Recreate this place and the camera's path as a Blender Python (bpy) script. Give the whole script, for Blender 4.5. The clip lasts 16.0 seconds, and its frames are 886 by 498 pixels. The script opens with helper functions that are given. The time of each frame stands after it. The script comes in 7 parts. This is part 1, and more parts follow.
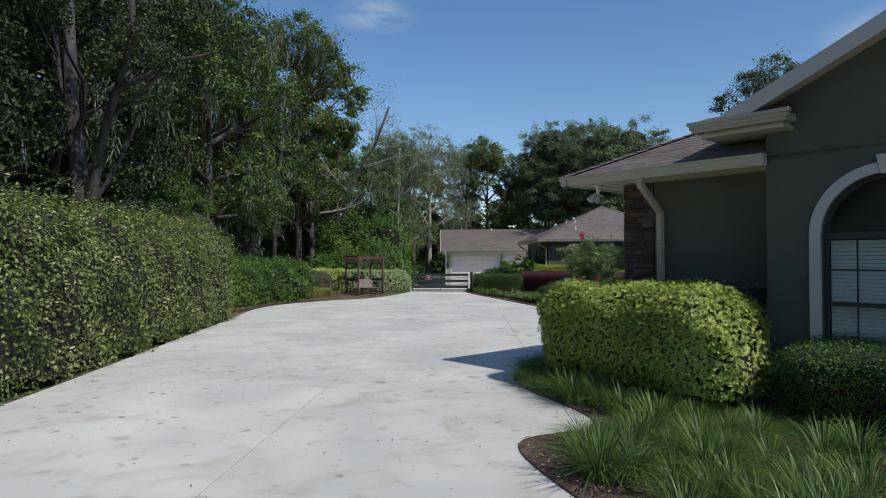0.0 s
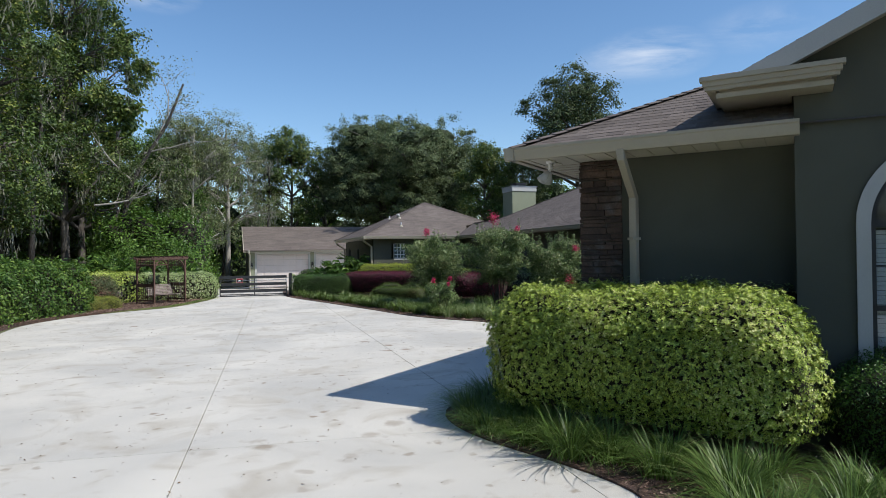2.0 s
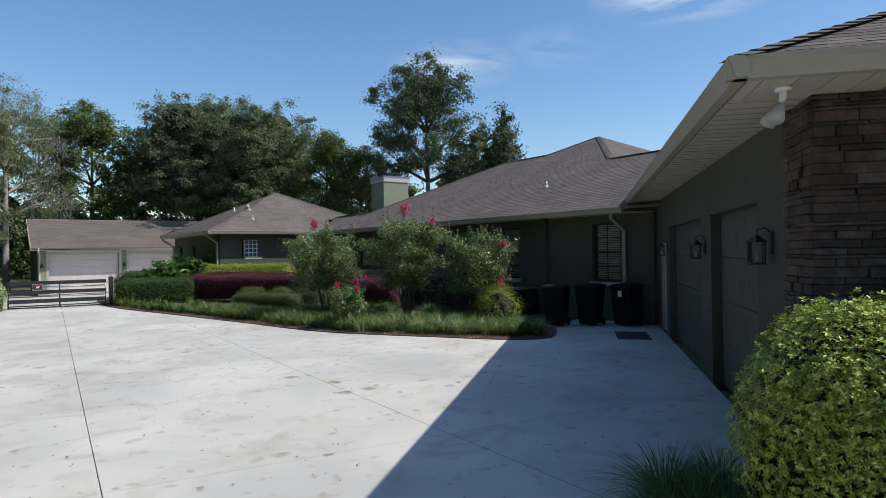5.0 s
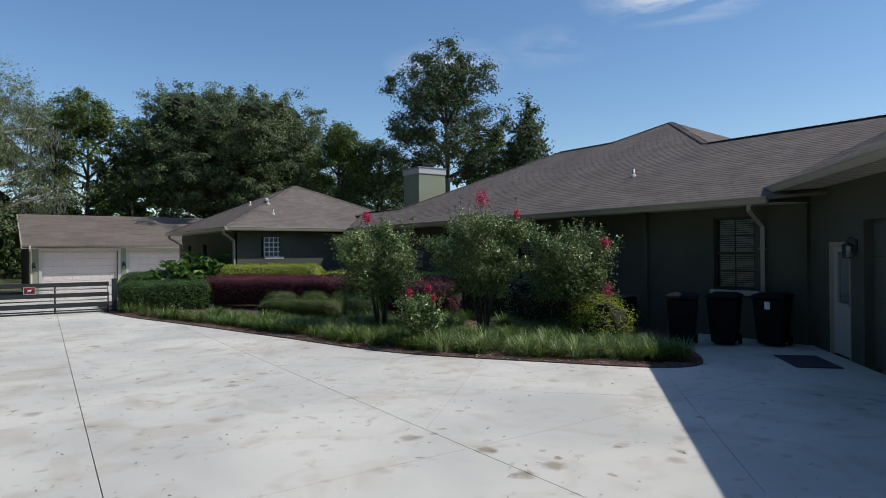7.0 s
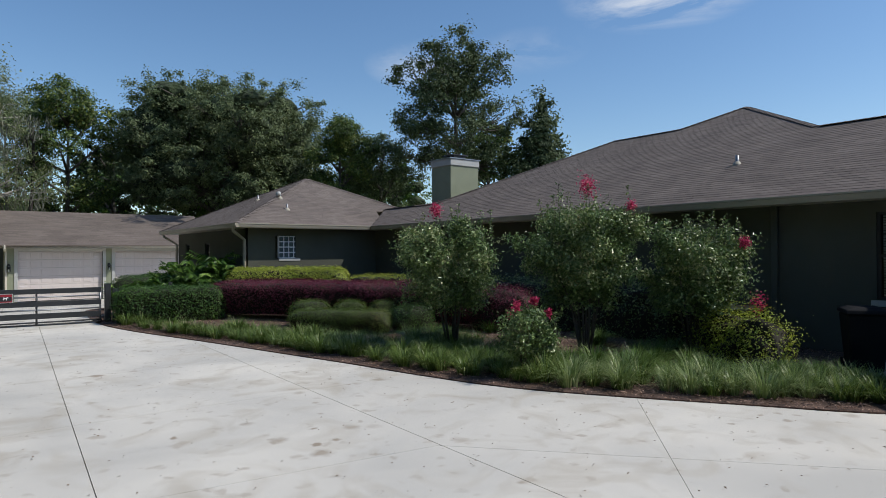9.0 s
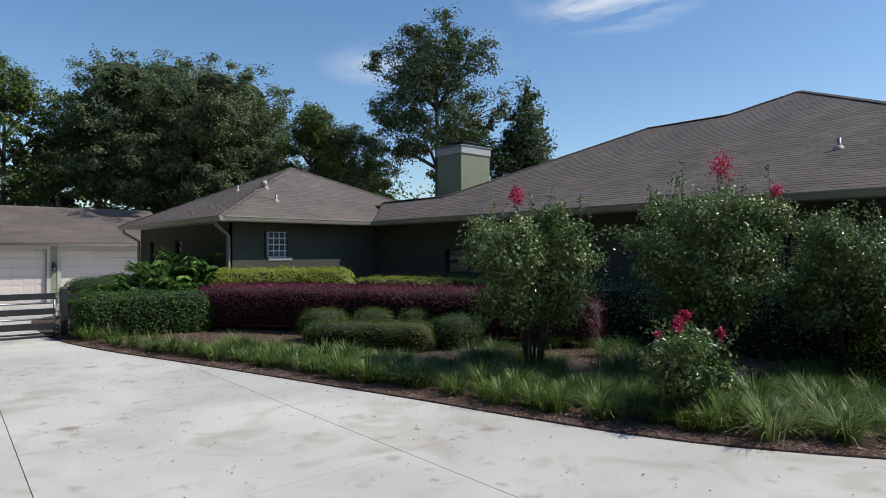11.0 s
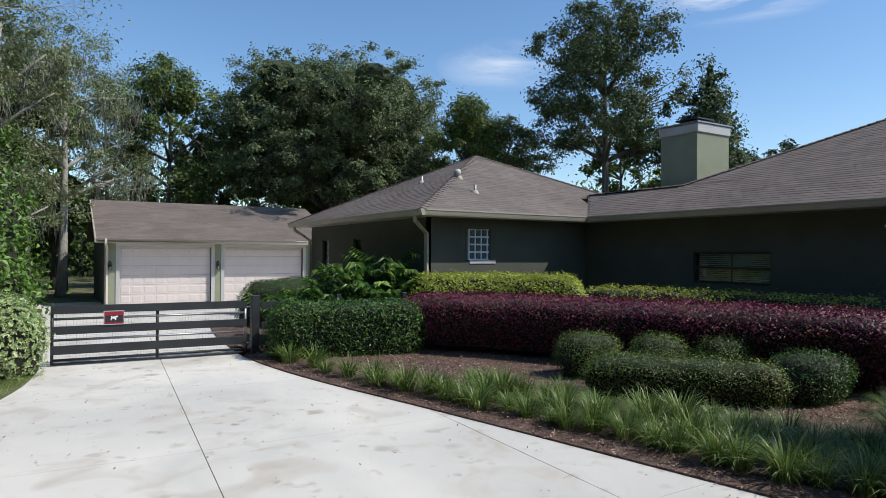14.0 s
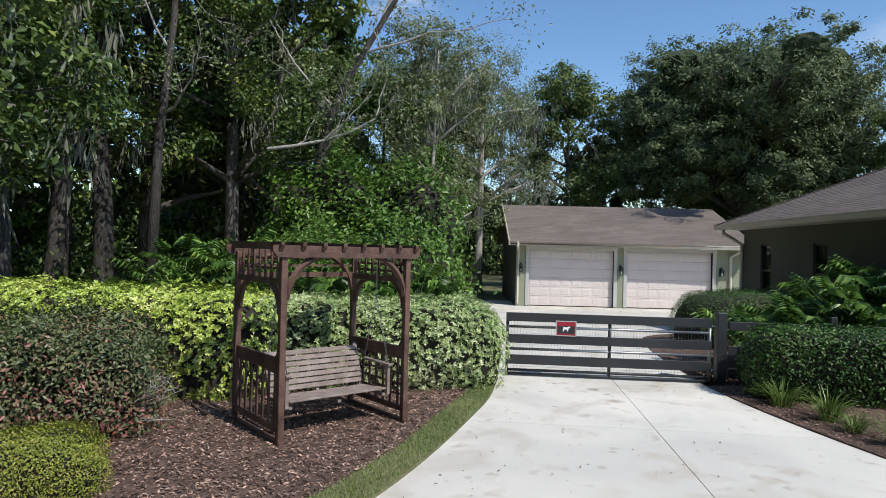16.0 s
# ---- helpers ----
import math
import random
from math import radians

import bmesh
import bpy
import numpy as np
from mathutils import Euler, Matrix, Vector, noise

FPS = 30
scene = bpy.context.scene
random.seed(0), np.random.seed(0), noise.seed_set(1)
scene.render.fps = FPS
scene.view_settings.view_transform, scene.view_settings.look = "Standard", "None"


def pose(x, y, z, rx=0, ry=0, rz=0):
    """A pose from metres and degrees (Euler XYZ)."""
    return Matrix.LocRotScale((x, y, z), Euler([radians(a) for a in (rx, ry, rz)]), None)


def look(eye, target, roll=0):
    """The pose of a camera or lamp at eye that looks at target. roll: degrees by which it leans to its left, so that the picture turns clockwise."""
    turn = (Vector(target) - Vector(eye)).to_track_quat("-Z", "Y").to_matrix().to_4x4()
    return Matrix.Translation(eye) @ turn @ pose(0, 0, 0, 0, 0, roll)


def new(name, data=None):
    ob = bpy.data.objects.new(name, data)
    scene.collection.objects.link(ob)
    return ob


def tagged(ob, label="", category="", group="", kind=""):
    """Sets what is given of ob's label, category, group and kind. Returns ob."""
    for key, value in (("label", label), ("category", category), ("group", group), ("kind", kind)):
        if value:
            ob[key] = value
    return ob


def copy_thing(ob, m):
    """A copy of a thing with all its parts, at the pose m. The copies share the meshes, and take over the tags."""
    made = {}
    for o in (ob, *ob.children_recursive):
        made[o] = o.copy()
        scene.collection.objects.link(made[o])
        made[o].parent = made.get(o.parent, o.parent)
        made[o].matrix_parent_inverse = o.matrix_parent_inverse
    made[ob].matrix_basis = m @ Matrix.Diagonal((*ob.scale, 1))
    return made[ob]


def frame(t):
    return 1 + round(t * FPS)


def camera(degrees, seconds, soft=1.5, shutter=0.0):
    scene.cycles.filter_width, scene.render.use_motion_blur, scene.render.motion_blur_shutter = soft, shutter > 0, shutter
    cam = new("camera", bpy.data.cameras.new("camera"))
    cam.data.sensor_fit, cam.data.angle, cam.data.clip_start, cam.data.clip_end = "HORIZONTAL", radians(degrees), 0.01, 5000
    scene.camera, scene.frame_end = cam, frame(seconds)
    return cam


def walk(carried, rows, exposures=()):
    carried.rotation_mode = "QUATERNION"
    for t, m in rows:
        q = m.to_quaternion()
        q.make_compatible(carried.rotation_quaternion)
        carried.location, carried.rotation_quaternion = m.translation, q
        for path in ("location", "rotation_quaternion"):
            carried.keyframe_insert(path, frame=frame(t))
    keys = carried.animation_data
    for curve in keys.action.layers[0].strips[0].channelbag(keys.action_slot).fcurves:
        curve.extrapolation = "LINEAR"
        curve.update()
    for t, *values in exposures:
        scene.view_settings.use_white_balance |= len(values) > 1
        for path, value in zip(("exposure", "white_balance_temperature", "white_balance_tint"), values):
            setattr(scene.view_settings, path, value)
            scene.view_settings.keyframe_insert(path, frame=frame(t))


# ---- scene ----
import collections

cam = camera(70.4, 16.0, soft=0.9)
METRES, EYE, TILT, LEAN, TURN = 26.5, 1.95, 0.0, 0.0, 0.0
ROWS = [
    (0.0, 0.0, 0.0, 0.0, 0.0, 0.77, 0.19),
    (0.5, -0.0101, 0.0323, 0.0005, -3.08, 0.77, 0.27),
    (1.0, -0.0215, 0.063, 0.0002, -6.82, 0.73, 0.38),
    (1.5, -0.0356, 0.0916, 0.0001, -12.15, 0.65, 0.56),
    (2.0, -0.049, 0.118, 0.0, -18.77, 0.53, 0.75),
    (2.5, -0.0617, 0.1446, -0.0001, -28.49, 0.34, 0.95),
    (3.0, -0.0747, 0.1726, 0.0004, -33.61, 0.17, 1.12),
    (3.5, -0.0821, 0.2013, 0.0002, -34.54, 0.16, 1.05),
    (4.0, -0.085, 0.2311, -0.0001, -35.0, 0.17, 0.98),
    (6.5, -0.0768, 0.4038, -0.0006, -36.02, 0.25, 0.58),
    (7.0, -0.0759, 0.4425, -0.0003, -36.17, 0.25, 0.52),
    (7.5, -0.075, 0.4806, 0.0, -36.3, 0.29, 0.47),
    (8.0, -0.0739, 0.5164, 0.0002, -36.42, 0.32, 0.44),
    (8.5, -0.0729, 0.5493, 0.0003, -36.92, 0.34, 0.4),
    (11.0, -0.0654, 0.7146, -0.0003, -42.29, 0.29, 0.22),
    (11.5, -0.0603, 0.7479, -0.0002, -42.53, 0.3, 0.15),
    (12.0, -0.0557, 0.7783, 0.0, -42.71, 0.34, 0.08),
    (12.5, -0.0548, 0.8059, -0.0, -42.86, 0.34, 0.08),
    (13.0, -0.0544, 0.8324, -0.0001, -42.96, 0.35, 0.01),
    (13.5, -0.058, 0.8601, 0.0004, -40.58, 0.33, -0.09),
    (14.0, -0.0638, 0.8872, 0.0011, -31.54, 0.34, -0.39),
    (14.5, -0.0695, 0.9128, 0.0016, -17.67, 0.33, -0.87),
    (15.0, -0.0755, 0.9356, 0.0017, -6.39, 0.24, -1.16),
    (15.5, -0.0843, 0.9542, 0.0022, -0.05, 0.14, -1.39),
    (16.0, -0.0961, 0.9743, 0.0021, 1.65, 0.12, -1.41),
]
walk(cam, [(t, pose(0, 0, EYE, TILT, LEAN, TURN) @ pose(METRES * x, METRES * y, METRES * z, 90 + pitch, roll, yaw)) for t, x, y, z, yaw, pitch, roll in ROWS],
     exposures=[(0.0, -0.34, 6400, 10), (0.5, -0.14, 6500, 10), (1.0, -0.08, 6550, 10), (2.0, 0.0, 6550, 10), (5.0, -0.05, 6550, 10), (7.0, -0.26, 6550, 10), (8.5, -0.26, 6600, 10), (11.0, -0.16, 6600, 10), (13.0, 0.0, 6550, 10), (15.5, 0.12, 6550, 10), (16.0, 0.12, 6550, 10)])

# ---- world and sun ----
SUN_DIR = Vector((1.94, -1.88, 3.24)).normalized()
SUN_EL = math.asin(SUN_DIR.z)
SUN_AZ = math.atan2(SUN_DIR.x, SUN_DIR.y)


def make_world():
    w = bpy.data.worlds.new("world")
    w.use_nodes = True
    scene.world = w
    nt = w.node_tree
    nt.nodes.clear()
    N, L = nt.nodes.new, nt.links.new
    out = N("ShaderNodeOutputWorld")
    bg = N("ShaderNodeBackground")
    sky = N("ShaderNodeTexSky")
    sky.sky_type = "NISHITA"
    sky.sun_disc = False
    sky.sun_elevation = SUN_EL
    sky.sun_rotation = SUN_AZ
    sky.air_density, sky.dust_density, sky.ozone_density, sky.altitude = 1.0, 0.4, 2.5, 0
    hsv = N("ShaderNodeHueSaturation")
    hsv.inputs["Saturation"].default_value = 1.15
    L(sky.outputs[0], hsv.inputs["Color"])
    tc = N("ShaderNodeTexCoord")
    last = None
    noise_ = N("ShaderNodeTexNoise")
    noise_.inputs["Scale"].default_value = 5.0
    noise_.inputs["Detail"].default_value = 8
    noise_.inputs["Roughness"].default_value = 0.62
    noise_.inputs["Distortion"].default_value = 0.5
    mp = N("ShaderNodeMapping")
    mp.inputs["Scale"].default_value = (1.0, 1.0, 4.0)
    L(tc.outputs["Generated"], mp.inputs["Vector"])
    L(mp.outputs[0], noise_.inputs["Vector"])
    for d, size, amount in CLOUDS:
        sub = N("ShaderNodeVectorMath"); sub.operation = "SUBTRACT"
        sub.inputs[1].default_value = Vector(d).normalized()
        L(tc.outputs["Generated"], sub.inputs[0])
        mul = N("ShaderNodeVectorMath"); mul.operation = "MULTIPLY"
        mul.inputs[1].default_value = (1 / size, 1 / size, 2.6 / size)
        L(sub.outputs[0], mul.inputs[0])
        ln = N("ShaderNodeVectorMath"); ln.operation = "LENGTH"
        L(mul.outputs[0], ln.inputs[0])
        mr = N("ShaderNodeMapRange")
        mr.inputs["From Min"].default_value, mr.inputs["From Max"].default_value = 0.0, 1.0
        mr.inputs["To Min"].default_value, mr.inputs["To Max"].default_value = amount, 0.0
        L(ln.outputs["Value"], mr.inputs["Value"])
        if last is None:
            last = mr.outputs[0]
        else:
            mx = N("ShaderNodeMath"); mx.operation = "MAXIMUM"
            L(last, mx.inputs[0]); L(mr.outputs[0], mx.inputs[1])
            last = mx.outputs[0]
    cr = N("ShaderNodeMapRange")
    cr.inputs["From Min"].default_value, cr.inputs["From Max"].default_value = 0.42, 0.75
    L(noise_.outputs["Fac"], cr.inputs["Value"])
    m = N("ShaderNodeMath"); m.operation = "MULTIPLY"; m.use_clamp = True
    L(last, m.inputs[0]); L(cr.outputs[0], m.inputs[1])
    mix = N("ShaderNodeMix"); mix.data_type = "RGBA"
    L(m.outputs[0], mix.inputs["Factor"])
    L(hsv.outputs[0], mix.inputs["A"])
    mix.inputs["B"].default_value = (5.6, 6.0, 6.6, 1)
    L(mix.outputs["Result"], bg.inputs["Color"])
    bg.inputs["Strength"].default_value = 0.158
    L(bg.outputs[0], out.inputs[0])


CLOUDS = [((0.575, 0.765, 0.285), 0.105, 1.1), ((0.684, 0.663, 0.303), 0.09, 0.4), ((0.80, 0.51, 0.375), 0.15, 1.9),
          ((-0.10, 0.93, 0.36), 0.07, 0.9)]
make_world()
sun = new("sun", bpy.data.lights.new("sun", "SUN"))
sun.data.energy, sun.data.angle, sun.data.color = 4.1, radians(0.53), (1.0, 0.97, 0.92)
sun.matrix_world = look((0, 0, 30), Vector((0, 0, 30)) - SUN_DIR)


# ---- materials ----
def material(name, c1, c2, rough=0.8, scale=3.0, fine=60.0, bump=0.15, rand=0.0, per="island", spec=0.5, metal=0.0,
             stretch=(1, 1, 1), c3=None, c3_scale=0.6, c3_amount=0.5, fine_mix=0.35, bump_dist=0.01, trans=0.0, c4=None, c4_scale=5.0, c4_amount=0.5, stains=None):
    m = bpy.data.materials.new(name)
    m.use_nodes = True
    nt = m.node_tree
    N, L = nt.nodes.new, nt.links.new
    b = nt.nodes["Principled BSDF"]
    b.inputs["Roughness"].default_value = rough
    b.inputs["Specular IOR Level"].default_value = spec
    b.inputs["Metallic"].default_value = metal
    tc = N("ShaderNodeTexCoord")
    mp = N("ShaderNodeMapping")
    mp.inputs["Scale"].default_value = stretch
    L(tc.outputs["Object"], mp.inputs["Vector"])

    def noise_node(s, detail=5, dist=0.0):
        n = N("ShaderNodeTexNoise")
        n.inputs["Scale"].default_value, n.inputs["Detail"].default_value, n.inputs["Distortion"].default_value = s, detail, dist
        L(mp.outputs[0], n.inputs["Vector"])
        return n

    def mixrgb(fac, a, bb, mode="MIX"):
        x = N("ShaderNodeMix")
        x.data_type, x.blend_type = "RGBA", mode
        for sock, v in (("Factor", fac), ("A", a), ("B", bb)):
            if isinstance(v, (int, float)):
                x.inputs[sock].default_value = v
            elif isinstance(v, tuple):
                x.inputs[sock].default_value = (*v, 1)
            else:
                L(v, x.inputs[sock])
        return x.outputs["Result"]

    def ramp(v, lo, hi, a=0.0, bb=1.0):
        r = N("ShaderNodeMapRange")
        for k, q in (("From Min", lo), ("From Max", hi), ("To Min", a), ("To Max", bb)):
            r.inputs[k].default_value = q
        L(v, r.inputs["Value"])
        return r.outputs[0]

    big, small = noise_node(scale, 6, 0.6), noise_node(fine, 4)
    col = mixrgb(ramp(big.outputs["Fac"], 0.33, 0.67), tuple(c1), tuple(c2))
    if c3:
        spot = noise_node(c3_scale, 7, 1.2)
        col = mixrgb(ramp(spot.outputs["Fac"], 0.52, 0.72, 0, c3_amount), col, tuple(c3))
    if c4:
        spot = noise_node(c4_scale, 3, 0.3)
        col = mixrgb(ramp(spot.outputs["Fac"], 0.63, 0.72, 0, c4_amount), col, tuple(c4))
    if stains:
        tint, cells, amount = stains
        warp = noise_node(9.0, 3)
        mv = N("ShaderNodeVectorMath"); mv.operation = "MULTIPLY_ADD"
        mv.inputs[1].default_value = (0.16, 0.16, 0.0)
        L(warp.outputs["Color"], mv.inputs[0]); L(mp.outputs[0], mv.inputs[2])
        where = noise_node(0.35, 2)
        for k in (1.0, 2.3):
            vo = N("ShaderNodeTexVoronoi")
            vo.inputs["Scale"].default_value = cells * k
            L(mv.outputs[0], vo.inputs["Vector"])
            f = ramp(vo.outputs["Distance"], 0.09, 0.21, amount, 0.0)
            g_ = ramp(where.outputs["Fac"], 0.40, 0.58)
            mu = N("ShaderNodeMath"); mu.operation = "MULTIPLY"; mu.use_clamp = True
            L(f, mu.inputs[0]); L(g_, mu.inputs[1])
            pick = ramp(vo.outputs["Color"], 0.35, 0.6)
            mw = N("ShaderNodeMath"); mw.operation = "MULTIPLY"; mw.use_clamp = True
            L(mu.outputs[0], mw.inputs[0]); L(pick, mw.inputs[1])
            col = mixrgb(mw.outputs[0], col, tuple(tint))
    col = mixrgb(fine_mix, col, ramp(small.outputs["Fac"], 0.3, 0.7, 0.35, 1.5), "MULTIPLY") if fine_mix else col
    if rand:
        if per == "island":
            g = N("ShaderNodeNewGeometry")
            r = g.outputs["Random Per Island"]
        else:
            g = N("ShaderNodeObjectInfo")
            r = g.outputs["Random"]
        col = mixrgb(1.0, col, ramp(r, 0, 1, 1 - rand, 1 + rand), "MULTIPLY")
    L(col, b.inputs["Base Color"])
    if bump:
        bp = N("ShaderNodeBump")
        bp.inputs["Strength"].default_value, bp.inputs["Distance"].default_value = bump, bump_dist
        L(small.outputs["Fac"], bp.inputs["Height"])
        L(bp.outputs[0], b.inputs["Normal"])
    if trans:
        tr = N("ShaderNodeBsdfTranslucent")
        L(col, tr.inputs["Color"])
        ms = N("ShaderNodeMixShader")
        ms.inputs[0].default_value = trans
        L(b.outputs[0], ms.inputs[1]); L(tr.outputs[0], ms.inputs[2])
        L(ms.outputs[0], nt.nodes["Material Output"].inputs["Surface"])
    return m


def leafmat(name, lo, hi, third=None, amount=0.15, rough=0.42, trans=0.25, patch=1.2):
    """Leaves: one colour for each leaf between lo and hi, a few of the third, in loose patches."""
    m = bpy.data.materials.new(name)
    m.use_nodes = True
    nt = m.node_tree
    N, L = nt.nodes.new, nt.links.new
    b = nt.nodes["Principled BSDF"]
    b.inputs["Roughness"].default_value = rough
    b.inputs["Specular IOR Level"].default_value = 0.4
    g = N("ShaderNodeNewGeometry")
    tc = N("ShaderNodeTexCoord")
    n = N("ShaderNodeTexNoise")
    n.inputs["Scale"].default_value = patch
    n.inputs["Detail"].default_value = 3
    L(tc.outputs["Object"], n.inputs["Vector"])
    add = N("ShaderNodeMath"); add.operation = "ADD"
    mul = N("ShaderNodeMath"); mul.operation = "MULTIPLY_ADD"
    mul.inputs[1].default_value, mul.inputs[2].default_value = 1.6, -0.8
    L(n.outputs["Fac"], mul.inputs[0])
    L(g.outputs["Random Per Island"], add.inputs[0]); L(mul.outputs[0], add.inputs[1])
    cr = N("ShaderNodeValToRGB")
    cr.color_ramp.elements[0].color, cr.color_ramp.elements[1].color = (*lo, 1), (*hi, 1)
    if third:
        e = cr.color_ramp.elements.new(1.0 - amount)
        e.color = (*hi, 1)
        cr.color_ramp.elements[-1].color = (*third, 1)
    L(add.outputs[0], cr.inputs[0])
    L(cr.outputs[0], b.inputs["Base Color"])
    tr = N("ShaderNodeBsdfTranslucent")
    L(cr.outputs[0], tr.inputs["Color"])
    ms = N("ShaderNodeMixShader")
    ms.inputs[0].default_value = trans
    L(b.outputs[0], ms.inputs[1]); L(tr.outputs[0], ms.inputs[2])
    L(ms.outputs[0], nt.nodes["Material Output"].inputs["Surface"])
    return m


def glassmat(name, tint=(0.02, 0.025, 0.03)):
    m = bpy.data.materials.new(name)
    m.use_nodes = True
    b = m.node_tree.nodes["Principled BSDF"]
    b.inputs["Base Color"].default_value = (0.9, 0.95, 0.95, 1)
    b.inputs["Roughness"].default_value = 0.02
    b.inputs["Transmission Weight"].default_value = 1.0
    b.inputs["IOR"].default_value = 1.45
    return m


CONCRETE = material("driveway concrete", (0.52, 0.50, 0.452), (0.675, 0.64, 0.565), 0.85, 0.45, 140, 0.25, 0.03, "object", 0.3,
                    c3=(0.43, 0.38, 0.30), c3_scale=1.1, c3_amount=0.62, fine_mix=0.2, bump_dist=0.003, c4=(0.34, 0.28, 0.21), c4_scale=3.4, c4_amount=0.45, stains=((0.27, 0.21, 0.145), 1.5, 0.8))
MULCH = material("bark mulch ground", (0.055, 0.032, 0.022), (0.17, 0.105, 0.078), 0.95, 9.0, 45, 0.9, fine_mix=0.7, bump_dist=0.03)
CHIP = material("bark chips", (0.12, 0.065, 0.042), (0.40, 0.27, 0.205), 0.9, 9.0, 60, 0.3, 0.8)
LAWN = material("lawn soil", (0.08, 0.10, 0.035), (0.17, 0.16, 0.08), 0.95, 0.3, 30, 0.6, fine_mix=0.6, bump_dist=0.03)
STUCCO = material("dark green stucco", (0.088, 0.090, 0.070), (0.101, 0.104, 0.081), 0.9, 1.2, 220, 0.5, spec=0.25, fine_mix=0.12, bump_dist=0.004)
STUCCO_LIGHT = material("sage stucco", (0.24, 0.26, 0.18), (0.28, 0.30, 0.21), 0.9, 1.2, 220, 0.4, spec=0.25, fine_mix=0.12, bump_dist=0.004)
TRIM = material("taupe painted trim", (0.37, 0.33, 0.25), (0.42, 0.375, 0.29), 0.55, 1.0, 90, 0.05, fine_mix=0.08)
TRIM_LIGHT = material("light grey trim", (0.42, 0.42, 0.40), (0.48, 0.48, 0.455), 0.6, 1.0, 90, 0.05, fine_mix=0.08)
SOFFIT = material("beige soffit boards", (0.50, 0.46, 0.38), (0.56, 0.52, 0.43), 0.7, 1.0, 90, 0.05, fine_mix=0.08)
SHINGLE = material("asphalt shingles", (0.145, 0.121, 0.106), (0.18, 0.150, 0.131), 0.95, 0.7, 160, 0.5, 0.12, spec=0.2, fine_mix=0.35, bump_dist=0.004,
                   c3=(0.09, 0.078, 0.07), c3_scale=0.5, c3_amount=0.12)
SHINGLE_PIECE = material("asphalt shingle tabs", (0.145, 0.121, 0.106), (0.18, 0.150, 0.131), 0.95, 0.7, 160, 0.5, 0.20, "object", spec=0.2, fine_mix=0.35, bump_dist=0.004)
STONE = material("ledge stone", (0.042, 0.027, 0.021), (0.105, 0.066, 0.048), 0.85, 4.0, 40, 0.7, 0.45, "object", fine_mix=0.5, c3=(0.12, 0.115, 0.11), c3_scale=3, c3_amount=0.8, bump_dist=0.01)
# Near-black colour that stands for the shade in rooms behind glass.
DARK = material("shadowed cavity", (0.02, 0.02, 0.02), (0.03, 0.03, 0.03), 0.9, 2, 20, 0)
WOOD = material("red-brown stained timber", (0.055, 0.027, 0.019), (0.135, 0.074, 0.054), 0.7, 5, 60, 0.3, 0.2, stretch=(1, 1, 1), fine_mix=0.45)
WOOD_GREY = material("weathered bench slats", (0.15, 0.115, 0.098), (0.25, 0.205, 0.178), 0.8, 6, 70, 0.3, 0.25, fine_mix=0.45)
BLACKPAINT = material("black fence paint", (0.016, 0.018, 0.020), (0.028, 0.030, 0.032), 0.5, 2, 80, 0.1)
STEEL = material("galvanised steel", (0.25, 0.26, 0.27), (0.36, 0.37, 0.38), 0.4, 3, 60, 0.05, metal=0.8, fine_mix=0.2)
WHITEDOOR = material("almond garage door paint", (0.62, 0.55, 0.52), (0.67, 0.60, 0.56), 0.5, 1, 80, 0.04, fine_mix=0.05)
GREENDOOR = material("green painted garage door", (0.085, 0.092, 0.075), (0.095, 0.105, 0.085), 0.55, 1, 80, 0.05, fine_mix=0.06)
BLIND = material("white window blind", (0.48, 0.50, 0.50), (0.54, 0.56, 0.56), 0.6, 1, 60, 0.03, fine_mix=0.05)
REDSIGN = material("red sign face", (0.26, 0.01, 0.02), (0.32, 0.015, 0.03), 0.4, 3, 50, 0, fine_mix=0.05)
WHITE = material("white print", (0.8, 0.8, 0.8), (0.82, 0.82, 0.82), 0.5, 3, 50, 0, fine_mix=0.0)
BIN = material("dark bin plastic", (0.008, 0.009, 0.011), (0.013, 0.014, 0.016), 0.8, 3, 80, 0.05, spec=0.15)
RUBBER = material("door mat", (0.05, 0.035, 0.05), (0.09, 0.06, 0.09), 0.95, 8, 90, 0.4)
GLASS = glassmat("window glass")
GLASSBLOCK = material("glass blocks", (0.06, 0.08, 0.085), (0.11, 0.14, 0.15), 0.2, 12, 40, 0.4, 0.2, spec=0.5, fine_mix=0.25)
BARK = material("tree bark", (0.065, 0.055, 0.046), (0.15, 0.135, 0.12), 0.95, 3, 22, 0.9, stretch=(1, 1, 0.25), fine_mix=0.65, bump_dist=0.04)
# Darker copy of the bark, with canopy shade put into the colour.
BARK_SHADED = material("shaded tree bark", (0.030, 0.026, 0.022), (0.085, 0.076, 0.068), 0.95, 3, 22, 0.9, stretch=(1, 1, 0.25), fine_mix=0.65, bump_dist=0.04)
BARK_PALE = material("pale dead wood", (0.26, 0.24, 0.21), (0.40, 0.38, 0.34), 0.9, 3, 22, 0.6, stretch=(1, 1, 0.25), fine_mix=0.5)
# Near-black so that gaps between hedge leaves look shaded; also colours cane stems.
TWIG_SHADE = material("hedge twigs", (0.018, 0.016, 0.010), (0.034, 0.030, 0.018), 0.95, 6, 40, 0.6, fine_mix=0.6)
LF_PITTO = leafmat("variegated hedge leaves", (0.14, 0.215, 0.035), (0.50, 0.61, 0.10), (0.70, 0.70, 0.28), 0.2, rough=0.34, trans=0.12)
LF_VARIEG = leafmat("cream-edged hedge leaves", (0.165, 0.265, 0.085), (0.44, 0.53, 0.21), (0.76, 0.78, 0.52), 0.32, trans=0.22)
